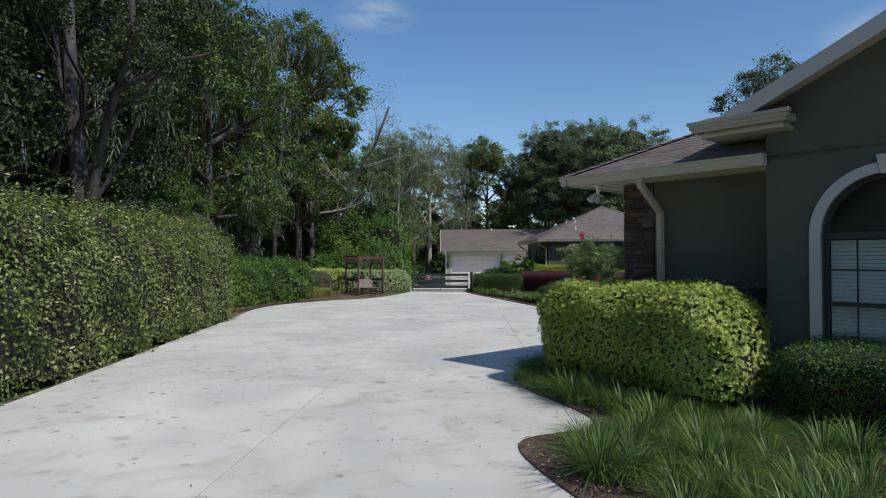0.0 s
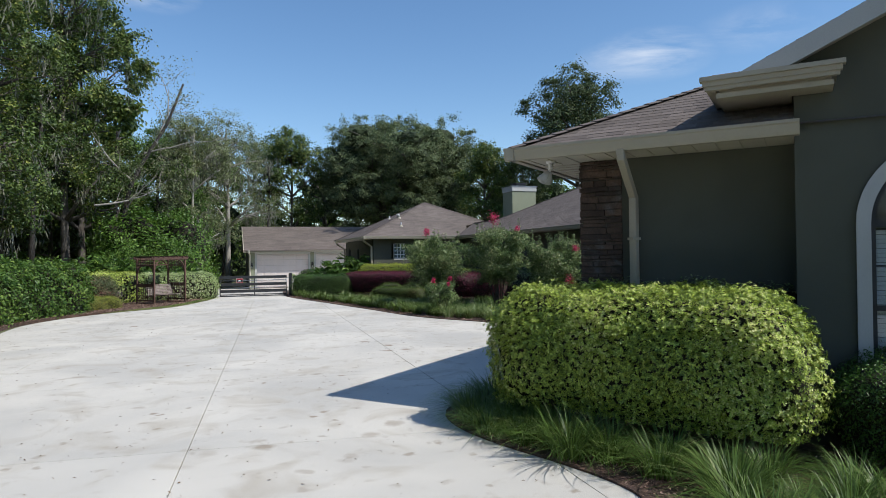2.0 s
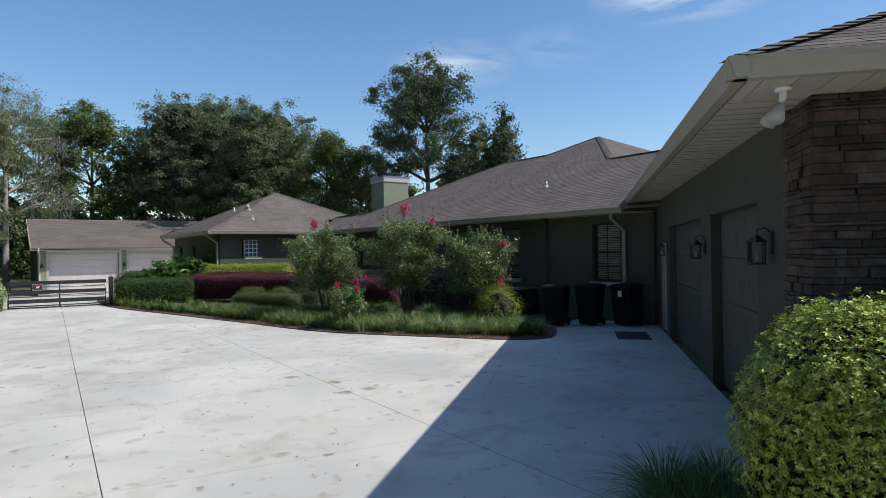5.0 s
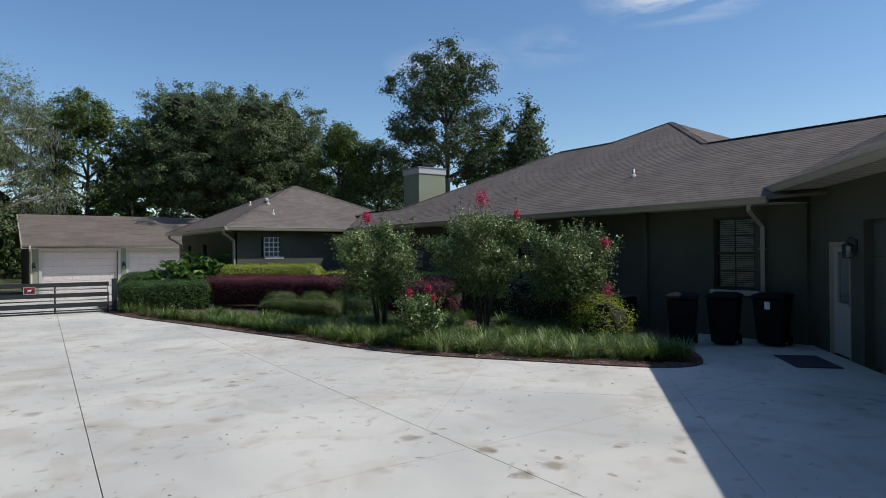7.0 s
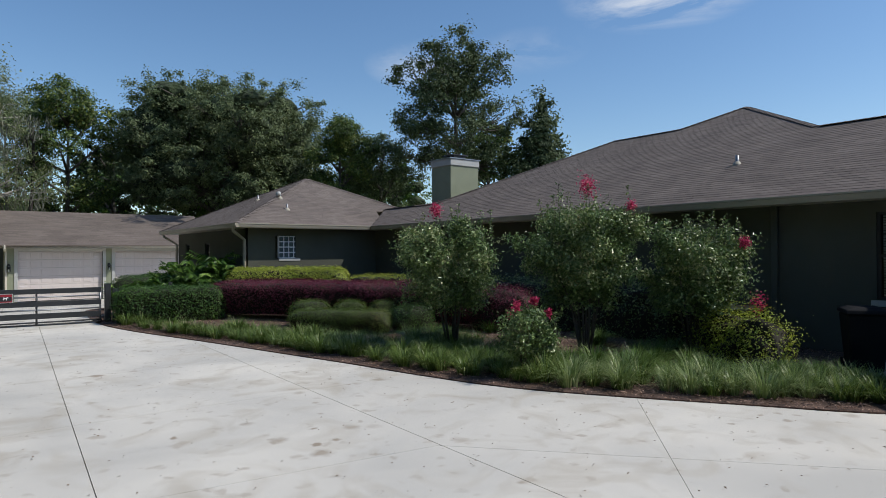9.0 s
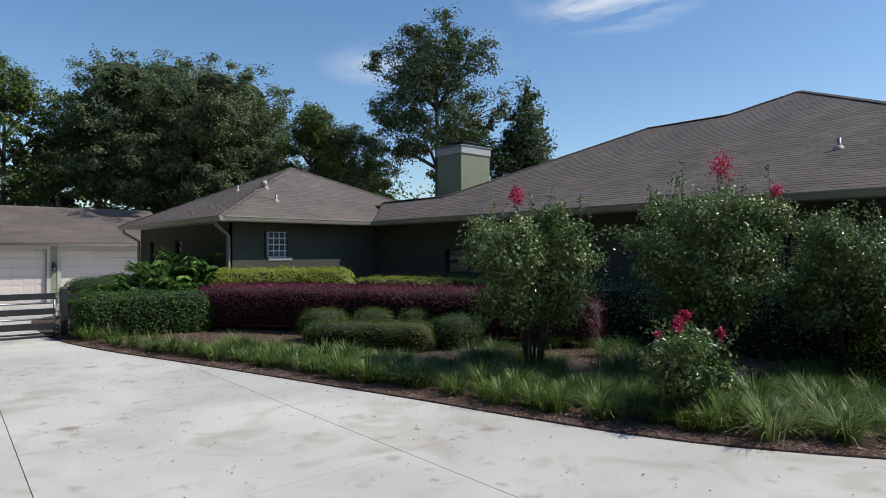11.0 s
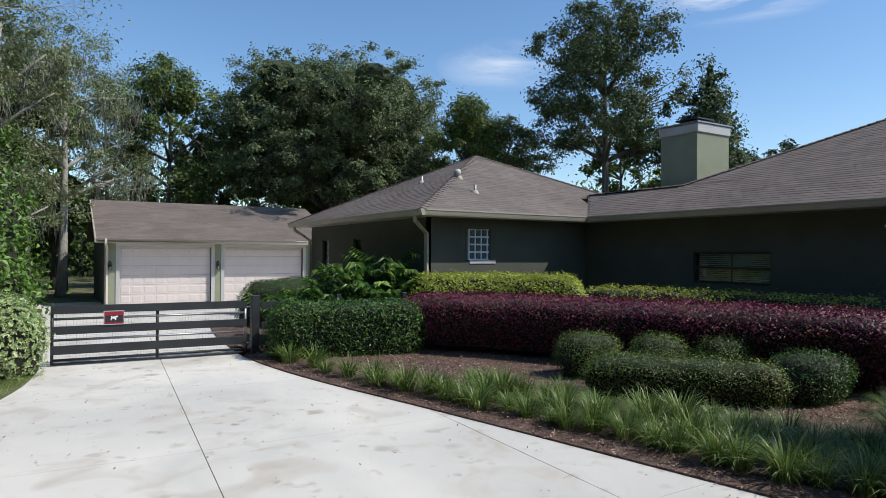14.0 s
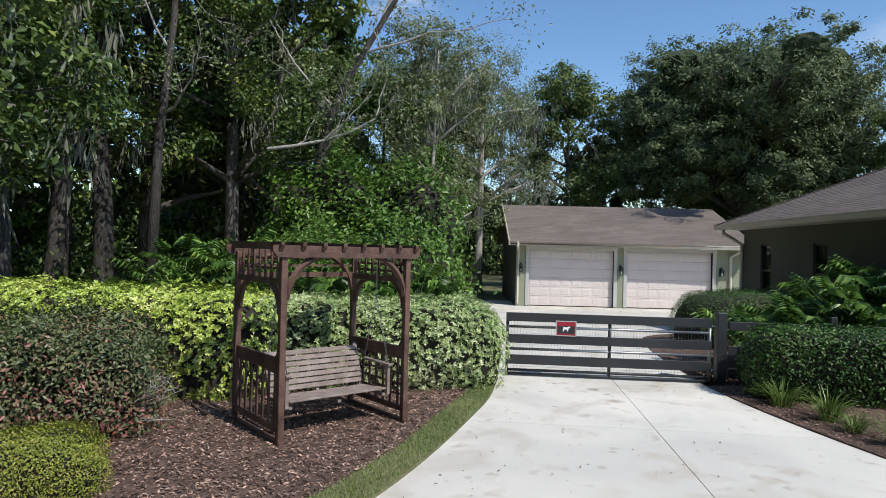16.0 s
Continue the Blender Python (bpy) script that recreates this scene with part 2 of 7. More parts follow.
LF_YELLOW = leafmat("yellow-green shrub leaves", (0.200, 0.275, 0.030), (0.44, 0.50, 0.075), (0.58, 0.60, 0.14), 0.2, trans=0.35)
LF_LOW = leafmat("fresh clipped box leaves", (0.032, 0.082, 0.014), (0.10, 0.20, 0.03), (0.17, 0.28, 0.05), 0.15, trans=0.15)
LF_GOLD = leafmat("olive-gold clipped leaves", (0.12, 0.16, 0.02), (0.30, 0.34, 0.045), (0.36, 0.30, 0.09), 0.2, trans=0.2)
LF_DARK = leafmat("dark box leaves", (0.022, 0.062, 0.010), (0.065, 0.145, 0.020), (0.12, 0.21, 0.04), 0.15, trans=0.12)
LF_GREEN = leafmat("mid green leaves", (0.050, 0.115, 0.022), (0.135, 0.235, 0.042), (0.23, 0.33, 0.07), 0.15, trans=0.35)
LF_OLIVE = leafmat("olive box leaves", (0.045, 0.085, 0.012), (0.135, 0.20, 0.03), (0.17, 0.14, 0.04), 0.12, trans=0.12)
LF_ELAE = leafmat("silvery thorn hedge leaves", (0.075, 0.115, 0.026), (0.25, 0.30, 0.08), (0.44, 0.43, 0.21), 0.24, trans=0.3)
LF_MAROON = leafmat("maroon hedge leaves", (0.081, 0.011, 0.025), (0.230, 0.040, 0.075), (0.161, 0.103, 0.046), 0.1, trans=0.15)
LF_PURPLE = leafmat("purple-green shrub leaves", (0.055, 0.085, 0.032), (0.165, 0.19, 0.08), (0.27, 0.10, 0.085), 0.3, trans=0.2)
LF_CRAPE = leafmat("crape myrtle leaves", (0.060, 0.110, 0.034), (0.22, 0.31, 0.105), (0.46, 0.48, 0.24), 0.22, rough=0.28, trans=0.16)
LF_LIVE = leafmat("pale live oak leaves", (0.070, 0.104, 0.044), (0.180, 0.232, 0.100), (0.24, 0.28, 0.13), 0.15, rough=0.6, trans=0.2, patch=0.4)
LF_DEEP = leafmat("deep green oak leaves", (0.020, 0.036, 0.012), (0.058, 0.09, 0.030), (0.12, 0.16, 0.05), 0.12, rough=0.6, trans=0.2, patch=0.4)
LF_OAK = leafmat("live oak leaves", (0.046, 0.074, 0.03), (0.118, 0.16, 0.064), (0.16, 0.20, 0.085), 0.15, rough=0.68, trans=0.15, patch=0.4)
LF_TREE = leafmat("woodland leaves", (0.038, 0.068, 0.018), (0.125, 0.195, 0.042), (0.30, 0.34, 0.08), 0.14, trans=0.28, patch=0.4)
LF_BRIGHT = leafmat("young woodland leaves", (0.045, 0.105, 0.016), (0.12, 0.23, 0.035), (0.18, 0.30, 0.05), 0.2, trans=0.3, patch=0.5)
LF_PALE = leafmat("mossy pale leaves", (0.10, 0.14, 0.055), (0.23, 0.28, 0.12), (0.30, 0.31, 0.18), 0.3, trans=0.3, patch=0.5)
LF_MOSS = leafmat("hanging moss", (0.14, 0.15, 0.11), (0.25, 0.26, 0.20), None, rough=0.9, trans=0.2)
LF_BLADE = leafmat("strap leaves", (0.046, 0.090, 0.018), (0.145, 0.235, 0.050), (0.34, 0.38, 0.16), 0.12, rough=0.45)
LF_BLADE_EDGE = leafmat("bright strap leaves", (0.062, 0.115, 0.022), (0.185, 0.265, 0.06), (0.44, 0.46, 0.20), 0.16, rough=0.4)
LF_BLADE_PALE = leafmat("striped strap leaves", (0.13, 0.20, 0.06), (0.32, 0.40, 0.16), (0.52, 0.54, 0.30), 0.2, rough=0.35)
LF_GRASS = leafmat("grass blades", (0.10, 0.15, 0.034), (0.23, 0.31, 0.075), (0.42, 0.38, 0.20), 0.25, rough=0.6)
LF_PHILO = leafmat("glossy large leaves", (0.028, 0.070, 0.013), (0.105, 0.21, 0.035), (0.27, 0.40, 0.08), 0.25, rough=0.42, trans=0.3)
LF_PINK = leafmat("pink flower petals", (0.42, 0.02, 0.08), (0.75, 0.08, 0.20), (0.8, 0.2, 0.3), 0.2, rough=0.6)
LF_DRY = leafmat("dry leaf litter", (0.10, 0.06, 0.035), (0.22, 0.15, 0.09), None, rough=0.9, trans=0.1)


# ---- mesh tools ----
class Geo:
    """Collects vertices and faces for one mesh."""

    def __init__(self):
        self.v, self.f = [], []

    def add(self, vs, fs, m=None):
        n = len(self.v)
        self.v += [tuple(m @ Vector(p)) if m is not None else tuple(p) for p in vs]
        self.f += [tuple(i + n for i in f) for f in fs]
        return self

    def box(self, x0, x1, y0, y1, z0, z1, m=None):
        vs = [(x, y, z) for z in (z0, z1) for x, y in ((x0, y0), (x1, y0), (x1, y1), (x0, y1))]
        return self.add(vs, [(3, 2, 1, 0), (4, 5, 6, 7), (0, 1, 5, 4), (1, 2, 6, 5), (2, 3, 7, 6), (3, 0, 4, 7)], m)

    def prism(self, poly, z0, z1, m=None):
        k = len(poly)
        if sum(a[0] * b[1] - b[0] * a[1] for a, b in zip(poly, poly[1:] + poly[:1])) < 0:
            poly = poly[::-1]
        vs = [(*p, z0) for p in poly] + [(*p, z1) for p in poly]
        fs = [tuple(range(k))[::-1], tuple(range(k, 2 * k))] + [(i, (i + 1) % k, (i + 1) % k + k, i + k) for i in range(k)]
        return self.add(vs, fs, m)

    def tube(self, pts, radii, n=8, m=None, cap=True):
        pts = [Vector(p) for p in pts]
        if not isinstance(radii, (list, tuple)):
            radii = [radii] * len(pts)
        vs, fs = [], []
        for i, p in enumerate(pts):
            d = (pts[min(i + 1, len(pts) - 1)] - pts[max(i - 1, 0)]).normalized()
            a = d.cross(Vector((0.3, 1, 0.1)) if abs(d.y) < 0.9 else Vector((1, 0, 0.2))).normalized()
            b = d.cross(a)
            vs += [p + radii[i] * (math.cos(2 * math.pi * k / n) * a + math.sin(2 * math.pi * k / n) * b) for k in range(n)]
        for i in range(len(pts) - 1):
            fs += [(i * n + k, i * n + (k + 1) % n, (i + 1) * n + (k + 1) % n, (i + 1) * n + k) for k in range(n)]
        if cap:
            fs += [tuple(range(n))[::-1], tuple(range((len(pts) - 1) * n, len(pts) * n))]
        return self.add(vs, fs, m)

    def mesh(self, name, mat_, smooth=False, bevel=0.0):
        me = bpy.data.meshes.new(name)
        me.from_pydata(self.v, [], self.f)
        bm = bmesh.new()
        bm.from_mesh(me)
        if bevel:
            bmesh.ops.bevel(bm, geom=list(bm.edges), offset=bevel, segments=1, affect="EDGES")
        bmesh.ops.recalc_face_normals(bm, faces=bm.faces)
        for f in bm.faces:
            f.smooth = smooth
        bm.to_mesh(me)
        bm.free()
        me.materials.append(mat_)
        return me

    def ob(self, name, mat_, parent=None, label="", smooth=False, bevel=0.0, m=None, kind="", category="", group=""):
        o = new(name, self.mesh(name, mat_, smooth, bevel))
        if m is not None:
            o.matrix_basis = m
        if parent is not None:
            o.parent = parent
        return tagged(o, label, category, group, kind)


def thing(name, label, category, m=None, group="", kind=""):
    o = new(name)
    if m is not None:
        o.matrix_basis = m
    return tagged(o, label, category, group, kind)


def np_mesh(name, verts, tris, mat_, smooth=False):
    me = bpy.data.meshes.new(name)
    me.vertices.add(len(verts)); me.vertices.foreach_set("co", verts.astype(np.float32).ravel())
    me.loops.add(tris.size); me.loops.foreach_set("vertex_index", tris.astype(np.int32).ravel())
    me.polygons.add(len(tris))
    me.polygons.foreach_set("loop_start", np.arange(0, tris.size, tris.shape[1], dtype=np.int32))
    me.update(calc_edges=True)
    me.materials.append(mat_)
    if smooth:
        me.polygons.foreach_set("use_smooth", np.ones(len(tris), bool))
    return me


def unit(a):
    return a / (np.linalg.norm(a, axis=-1, keepdims=True) + 1e-9)


def leaf_geo(rng, pos, nrm, size, aspect=0.45, turn=0.9, fold=0.25, droop=0.0):
    """Folded diamond leaves at pos that lie roughly across nrm."""
    n = len(pos)
    nn = unit(nrm + turn * rng.normal(size=(n, 3)))
    d = unit(np.cross(nn, rng.normal(size=(n, 3))))
    d[:, 2] -= droop
    d = unit(d)
    s = unit(np.cross(nn, d))
    L = (size * rng.uniform(0.65, 1.3, n))[:, None]
    w = L * aspect
    base = pos
    tip = pos + d * L - nn * L * 0.12
    lft = pos + d * L * 0.45 + s * w * 0.5 + nn * w * fold
    rgt = pos + d * L * 0.45 - s * w * 0.5 + nn * w * fold
    v = np.stack([base, lft, tip, rgt], 1).reshape(-1, 3)
    i = np.arange(n)[:, None] * 4
    t = np.concatenate([i + [0, 2, 1], i + [0, 3, 2]], 1).reshape(-1, 3)
    return v, t


def rosette_geo(rng, pos, nrm, size, aspect=0.42, k=7):
    """Whorls of k leaves that open round the tip of each twig."""
    n = len(pos)
    nn = unit(nrm + 0.35 * rng.normal(size=(n, 3)))
    a = unit(np.cross(nn, rng.normal(size=(n, 3))))
    b = np.cross(nn, a)
    out = []
    for i in range(k):
        t = 2 * math.pi * i / k + rng.uniform(-0.3, 0.3, (n, 1))
        d = unit(a * np.cos(t) + b * np.sin(t) + nn * rng.uniform(0.15, 0.7, (n, 1)))
        s = unit(np.cross(d, nn))
        up = np.cross(s, d)
        L = size * rng.uniform(0.7, 1.25, (n, 1))
        w = L * aspect
        base = pos + nn * rng.uniform(-0.01, 0.01, (n, 1))
        v = np.stack([base, base + d * L * 0.6 + s * w * 0.5 + up * w * 0.12, base + d * L - nn * L * 0.15, base + d * L * 0.6 - s * w * 0.5 + up * w * 0.12], 1).reshape(-1, 3)
        j = np.arange(n)[:, None] * 4
        out.append((v, np.concatenate([j + [0, 2, 1], j + [0, 3, 2]], 1).reshape(-1, 3)))
    return join_np(out)


def join_np(parts):
    vs, ts, k = [], [], 0
    for v, t in parts:
        vs.append(v); ts.append(t + k); k += len(v)
    return np.concatenate(vs), np.concatenate(ts)


def smooth_path(pts, step=0.25):
    pts = np.array(pts, float)
    if len(pts) == 1:
        return pts
    seg = np.r_[0, np.cumsum(np.linalg.norm(np.diff(pts, axis=0), axis=1))]
    s = np.arange(0, seg[-1] + 1e-6, step)
    s = np.r_[s, seg[-1]] if seg[-1] - s[-1] > 0.01 else s
    out = np.stack([np.interp(s, seg, pts[:, k]) for k in range(2)], 1)
    for _ in range(4):
        out[1:-1] = (out[:-2] + 2 * out[1:-1] + out[2:]) / 4
    return out


def hedge(name, path, w, h, leaves, size, mat_, label, category="hedge", z0=0.0, power=0.45, lump=0.06, seed=1, lift=0.0, endr=None,
          aspect=0.55, turn=0.6, depth=0.035, core=TWIG_SHADE, shoots=0, group="", wild=0.0, cut=0.0, whorl=0, holes=0.0):
    """A clipped shrub or hedge along a path: a dark core painted as inner shade, and leaves over it. w: half its width.
    """
    rng = np.random.default_rng(seed)
    pts = smooth_path(path, 0.2)
    seg = np.r_[0, np.cumsum(np.linalg.norm(np.diff(pts, axis=0), axis=1))] if len(pts) > 1 else np.array([0.0])
    total = seg[-1]
    endr = w if endr is None else endr
    off = rng.uniform(0, 50, 3)

    def surf(s, a, k=1.0):
        """s in -endr..total+endr, a in 0..pi across."""
        sc = np.clip(s, 0, total)
        c = np.stack([np.interp(sc, seg, pts[:, i]) for i in range(2)], -1)
        if total > 0:
            e = 0.15
            t = np.stack([np.interp(np.clip(sc + e, 0, total), seg, pts[:, i]) - np.interp(np.clip(sc - e, 0, total), seg, pts[:, i]) for i in range(2)], -1)
            t = unit(t)
        else:
            t = np.tile([1.0, 0.0], (len(np.atleast_1d(s)), 1))
        nrm = np.stack([t[..., 1], -t[..., 0]], -1)
        over = np.clip((s - sc) / endr, -1, 1)
        shrink = np.maximum(1 - np.abs(over) ** 2.6, 0) ** (1 / 2.6)
        ca, sa = np.cos(a), np.sin(a)
        x = np.sign(ca) * np.abs(ca) ** power * w * shrink
        under = 1 - cut * (1 - np.abs(sa) ** power) ** 1.4
        x = x * under
        over = over * (0.5 + 0.5 * under)
        zz = np.abs(sa) ** power * h * (0.25 + 0.75 * shrink)
        p = np.concatenate([c + t * (over * endr)[..., None] + nrm * x[..., None], (zz)[..., None]], -1)
        q = p * (2.1 / max(0.5, w)) + off
        f = (np.sin(q[..., 0] * 1.3 + np.sin(q[..., 1] * 1.7)) + np.sin(q[..., 1] * 2.3 + q[..., 2] * 1.9) + np.sin(q[..., 2] * 3.1 + q[..., 0] * 2.9)) / 3
        mid = np.concatenate([c, np.full((*c.shape[:-1], 1), h * 0.45)], -1)
        out_ = unit(p - mid)
        return mid + (p - mid) * k + out_ * (f * lump)[..., None], out_

    def sample(n):
        s = rng.uniform(-endr, total + endr, n)
        u = rng.uniform(0, 1, n)
        arc = 2 * h + 2 * w
        d = u * arc
        x = np.where(d < h, w, np.where(d < h + 2 * w, w - (d - h), -w))
        z = np.where(d < h, d, np.where(d < h + 2 * w, h, arc - d))
        return s, np.arctan2((np.maximum(z, 0.02) / h) ** (1 / power), np.sign(x) * (np.abs(x) / w) ** (1 / power) + 1e-6)

    th = thing(name, label, category, group=group)
    o0 = Vector((float(pts[:, 0].mean()), float(pts[:, 1].mean()), z0))
    th.location = o0
    # Solid dark core, painted as the shade behind the leaves.
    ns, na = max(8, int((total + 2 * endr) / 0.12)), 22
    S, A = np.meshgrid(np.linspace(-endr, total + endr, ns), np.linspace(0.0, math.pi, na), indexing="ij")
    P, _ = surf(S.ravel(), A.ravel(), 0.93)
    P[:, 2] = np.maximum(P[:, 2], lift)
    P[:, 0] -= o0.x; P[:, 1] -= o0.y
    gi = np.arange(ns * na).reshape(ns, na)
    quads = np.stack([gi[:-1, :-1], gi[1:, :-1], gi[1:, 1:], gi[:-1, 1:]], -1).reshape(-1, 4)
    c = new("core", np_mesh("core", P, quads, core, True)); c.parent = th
    s, a = sample(leaves // whorl if whorl else leaves)
    leaves = len(s)
    p, nr = surf(s, a, 1.0)
    p += nr * rng.normal(0.2, 1.0, (leaves, 1)) * depth + wild * rng.normal(size=(leaves, 3)) * (rng.uniform(0, 1, (leaves, 1)) > 0.8)
    p[:, 0] -= o0.x; p[:, 1] -= o0.y
    keep = p[:, 2] > max(0.02, lift)
    if holes:
        f = np.sin(p[:, 0] * 9.1 + p[:, 2] * 5.3 + seed) + np.sin(p[:, 1] * 8.3 - p[:, 2] * 7.7) + np.sin((p[:, 0] + p[:, 1]) * 5.7 + p[:, 2] * 11.9)
        keep &= (f < 3.2 - 3.2 * holes * np.clip(1.25 - p[:, 2] / h, 0, 1)) | (rng.uniform(0, 1, len(p)) < 0.12)
    p, nr = p[keep], nr[keep]
    geo = [rosette_geo(rng, p, nr + np.array([0, 0, 0.25]), size, 0.45, whorl)] if whorl else [leaf_geo(rng, p, nr + np.array([0, 0, 0.5]), size, aspect, turn)]
    if shoots:
        s, a = sample(shoots)
        a = rng.uniform(0.7, 2.4, shoots)
        b0, _ = surf(s, a)
        b0[:, 0] -= o0.x; b0[:, 1] -= o0.y
        for q in b0:
            ln = rng.uniform(0.1, 0.45)
            dr = unit(np.array([rng.normal() * 0.4, rng.normal() * 0.4, 1.0]))
            tt = rng.uniform(0, 1, int(8 + ln * 30))[:, None]
            geo.append(leaf_geo(rng, q + dr * ln * tt + rng.normal(size=(len(tt), 3)) * 0.015, np.tile(dr, (len(tt), 1)), size * 0.8, aspect, 1.2))
    V_, T_ = join_np(geo)
    lv = new("leaves", np_mesh("leaves", V_, T_, mat_)); lv.parent = th
    return th


def blades(rng, n, height, spread, width, arch=1.0, segs=4):
    """Strap leaves that rise from one foot and arch outwards."""
    az = rng.uniform(0, 2 * math.pi, n)
    ln = height * rng.uniform(0.7, 1.25, n)
    lean = rng.uniform(0.25, 1.05, n) * arch
    r0 = rng.uniform(0, 0.3, n) * spread
    w = width * rng.uniform(0.7, 1.2, n)
    t = np.linspace(0, 1, segs + 1)[None, :]
    r = r0[:, None] + spread * lean[:, None] * (t ** 1.6)
    z = ln[:, None] * (t - 0.66 * lean[:, None] * t ** 2.2)
    cx, cy = r * np.cos(az)[:, None], r * np.sin(az)[:, None]
    ww = (w[:, None] * (1 - t ** 2.2) * 0.5 + 0.0004)
    sx, sy = -np.sin(az)[:, None] * ww, np.cos(az)[:, None] * ww
    a = np.stack([cx + sx, cy + sy, z], -1); b = np.stack([cx - sx, cy - sy, z], -1)
    v = np.stack([a, b], 2).reshape(n, -1, 3)
    k = 2 * (segs + 1)
    tri = []
    for i in range(segs):
        tri += [[2 * i, 2 * i + 1, 2 * i + 3], [2 * i, 2 * i + 3, 2 * i + 2]]
    tri = np.array(tri)[None] + (np.arange(n) * k)[:, None, None]
    return v.reshape(-1, 3), tri.reshape(-1, 3)


def place(proto, x, y, z, rz, s):
    o = copy_thing(proto, pose(x, y, z, 0, 0, math.degrees(rz)))
    o.scale = (s, s, s)
    return o


def tree(name, x, y, height, lobes, trunk_r, leaves, leaf, mat_, label, seed, bark=BARK, lean=(0, 0), clump=0.9, moss=0, flat=0.6, base=None, twigs=True, wood=1.0, spread=0.42, core=0.0):
    """lobes: (dx, dy, z, rx, rz) ellipsoids of crown, each filled with leafy clumps."""
    rng = np.random.default_rng(seed)
    th = thing(name, label, "tree", pose(x, y, -0.05 + dip(y)))
    lobes = [(a, b, c - dip(y), d, e) for a, b, c, d, e in lobes]
    g = Geo()
    top = max(l[2] for l in lobes)
    tp = [(lean[0] * (t ** 1.5) + 0.12 * math.sin(3 * t + seed), lean[1] * t ** 1.5 + 0.12 * math.cos(2.3 * t + seed), top * t) for t in np.linspace(0, 1, 9)]
    g.tube(tp, [trunk_r * (1.35 if i == 0 else 1.0 - 0.8 * i / 8) for i in range(9)], 10)
    lg = Geo()
    vs = []
    tot = sum(l[3] ** 2 * l[4] for l in lobes)
    for dx, dy, z, rx, rz in lobes:
        share = rx ** 2 * rz / tot
        k = max(4, int(share * leaves / 52))
        d = unit(rng.normal(size=(k, 3)))
        rad = rng.uniform(0.3, 1.0, k)[:, None] ** 0.5 + np.minimum(rng.exponential(0.06, (k, 1)), 0.18) * (d[:, 2:] > -0.2)
        cs = np.array([dx, dy, z]) + d * rad * np.array([rx, rx, rz * 1.1])
        start = np.array(tp[min(8, max(2, int(8 * (z - rz * 0.7) / top)))])
        mid = (start + np.array([dx, dy, z])) / 2 + np.array([0, 0, rz * 0.1])
        lg.tube([start, mid, (dx, dy, z)], [trunk_r * 0.5 * wood, trunk_r * 0.32 * wood, trunk_r * 0.14 * wood], 6)
        if twigs:
            for c in cs[::3]:
                a = np.array([dx, dy, z]) * 0.55 + start * 0.45
                lg.tube([a, (a + c) / 2 + rng.normal(size=3) * 0.2, c], [trunk_r * 0.14 * wood, trunk_r * 0.09 * wood, 0.012], 4, cap=False)
        for c in cs:
            n = int(rng.uniform(50, 130))
            q = rng.normal(size=(n, 3)) * np.array([1, 1, flat]) * clump * spread * rng.uniform(0.4, 1.15) * np.array([1, 1, rng.uniform(0.7, 1.7)])
            nr = np.array([0, 0, 0.6]) + 0.5 * unit(q) + 0.6 * unit(c - np.array([dx, dy, z]))
            vs.append(leaf_geo(rng, c + q, nr, leaf, 0.55, 0.6))
    t_ = g.ob("trunk", bark, th, smooth=True)
    l_ = lg.ob("branchwork", bark, th, smooth=True)
    V_, T_ = join_np(vs)
    c_ = new("crown", np_mesh("crown", V_, T_, mat_)); c_.parent = th
    # Added dark shells stand in for shade behind the lobes' leaves.
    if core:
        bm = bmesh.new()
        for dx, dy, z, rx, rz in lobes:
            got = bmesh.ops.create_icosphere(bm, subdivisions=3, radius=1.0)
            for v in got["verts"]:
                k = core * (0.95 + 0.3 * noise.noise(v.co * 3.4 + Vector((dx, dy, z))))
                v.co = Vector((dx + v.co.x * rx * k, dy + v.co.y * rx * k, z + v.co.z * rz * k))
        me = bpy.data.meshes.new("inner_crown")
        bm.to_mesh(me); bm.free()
        me.materials.append(INNER_SHADE)
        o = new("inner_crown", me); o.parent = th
    if moss:
        ms = []
        for _ in range(moss):
            l = lobes[int(rng.integers(len(lobes)))]
            d = unit(rng.normal(size=3))
            c = np.array(l[:3]) + d * np.array([l[3], l[3], l[4]]) * rng.uniform(0.3, 0.9)
            n = 14
            q = np.array([c + np.array([rng.normal() * 0.12, rng.normal() * 0.12, -rng.uniform(0, 1.4)]) for _ in range(n)])
            ms.append(leaf_geo(rng, q, unit(rng.normal(size=(n, 3)) * np.array([1, 1, 0.1])), 0.5, 0.12, 0.2, droop=3.0))
        V_, T_ = join_np(ms)
        m_ = new("moss", np_mesh("moss", V_, T_, LF_MOSS)); m_.parent = th
        m_["label"] = "grey hanging moss"
    return th


# ---- ground ----
FALLS = (40.0, 45.0, 49.5, 54.0)


def dip(y):
    """The ground falls gently beyond the gate."""
    return float(np.interp(y, FALLS, (0.0, -0.2, -0.44, -0.64)))


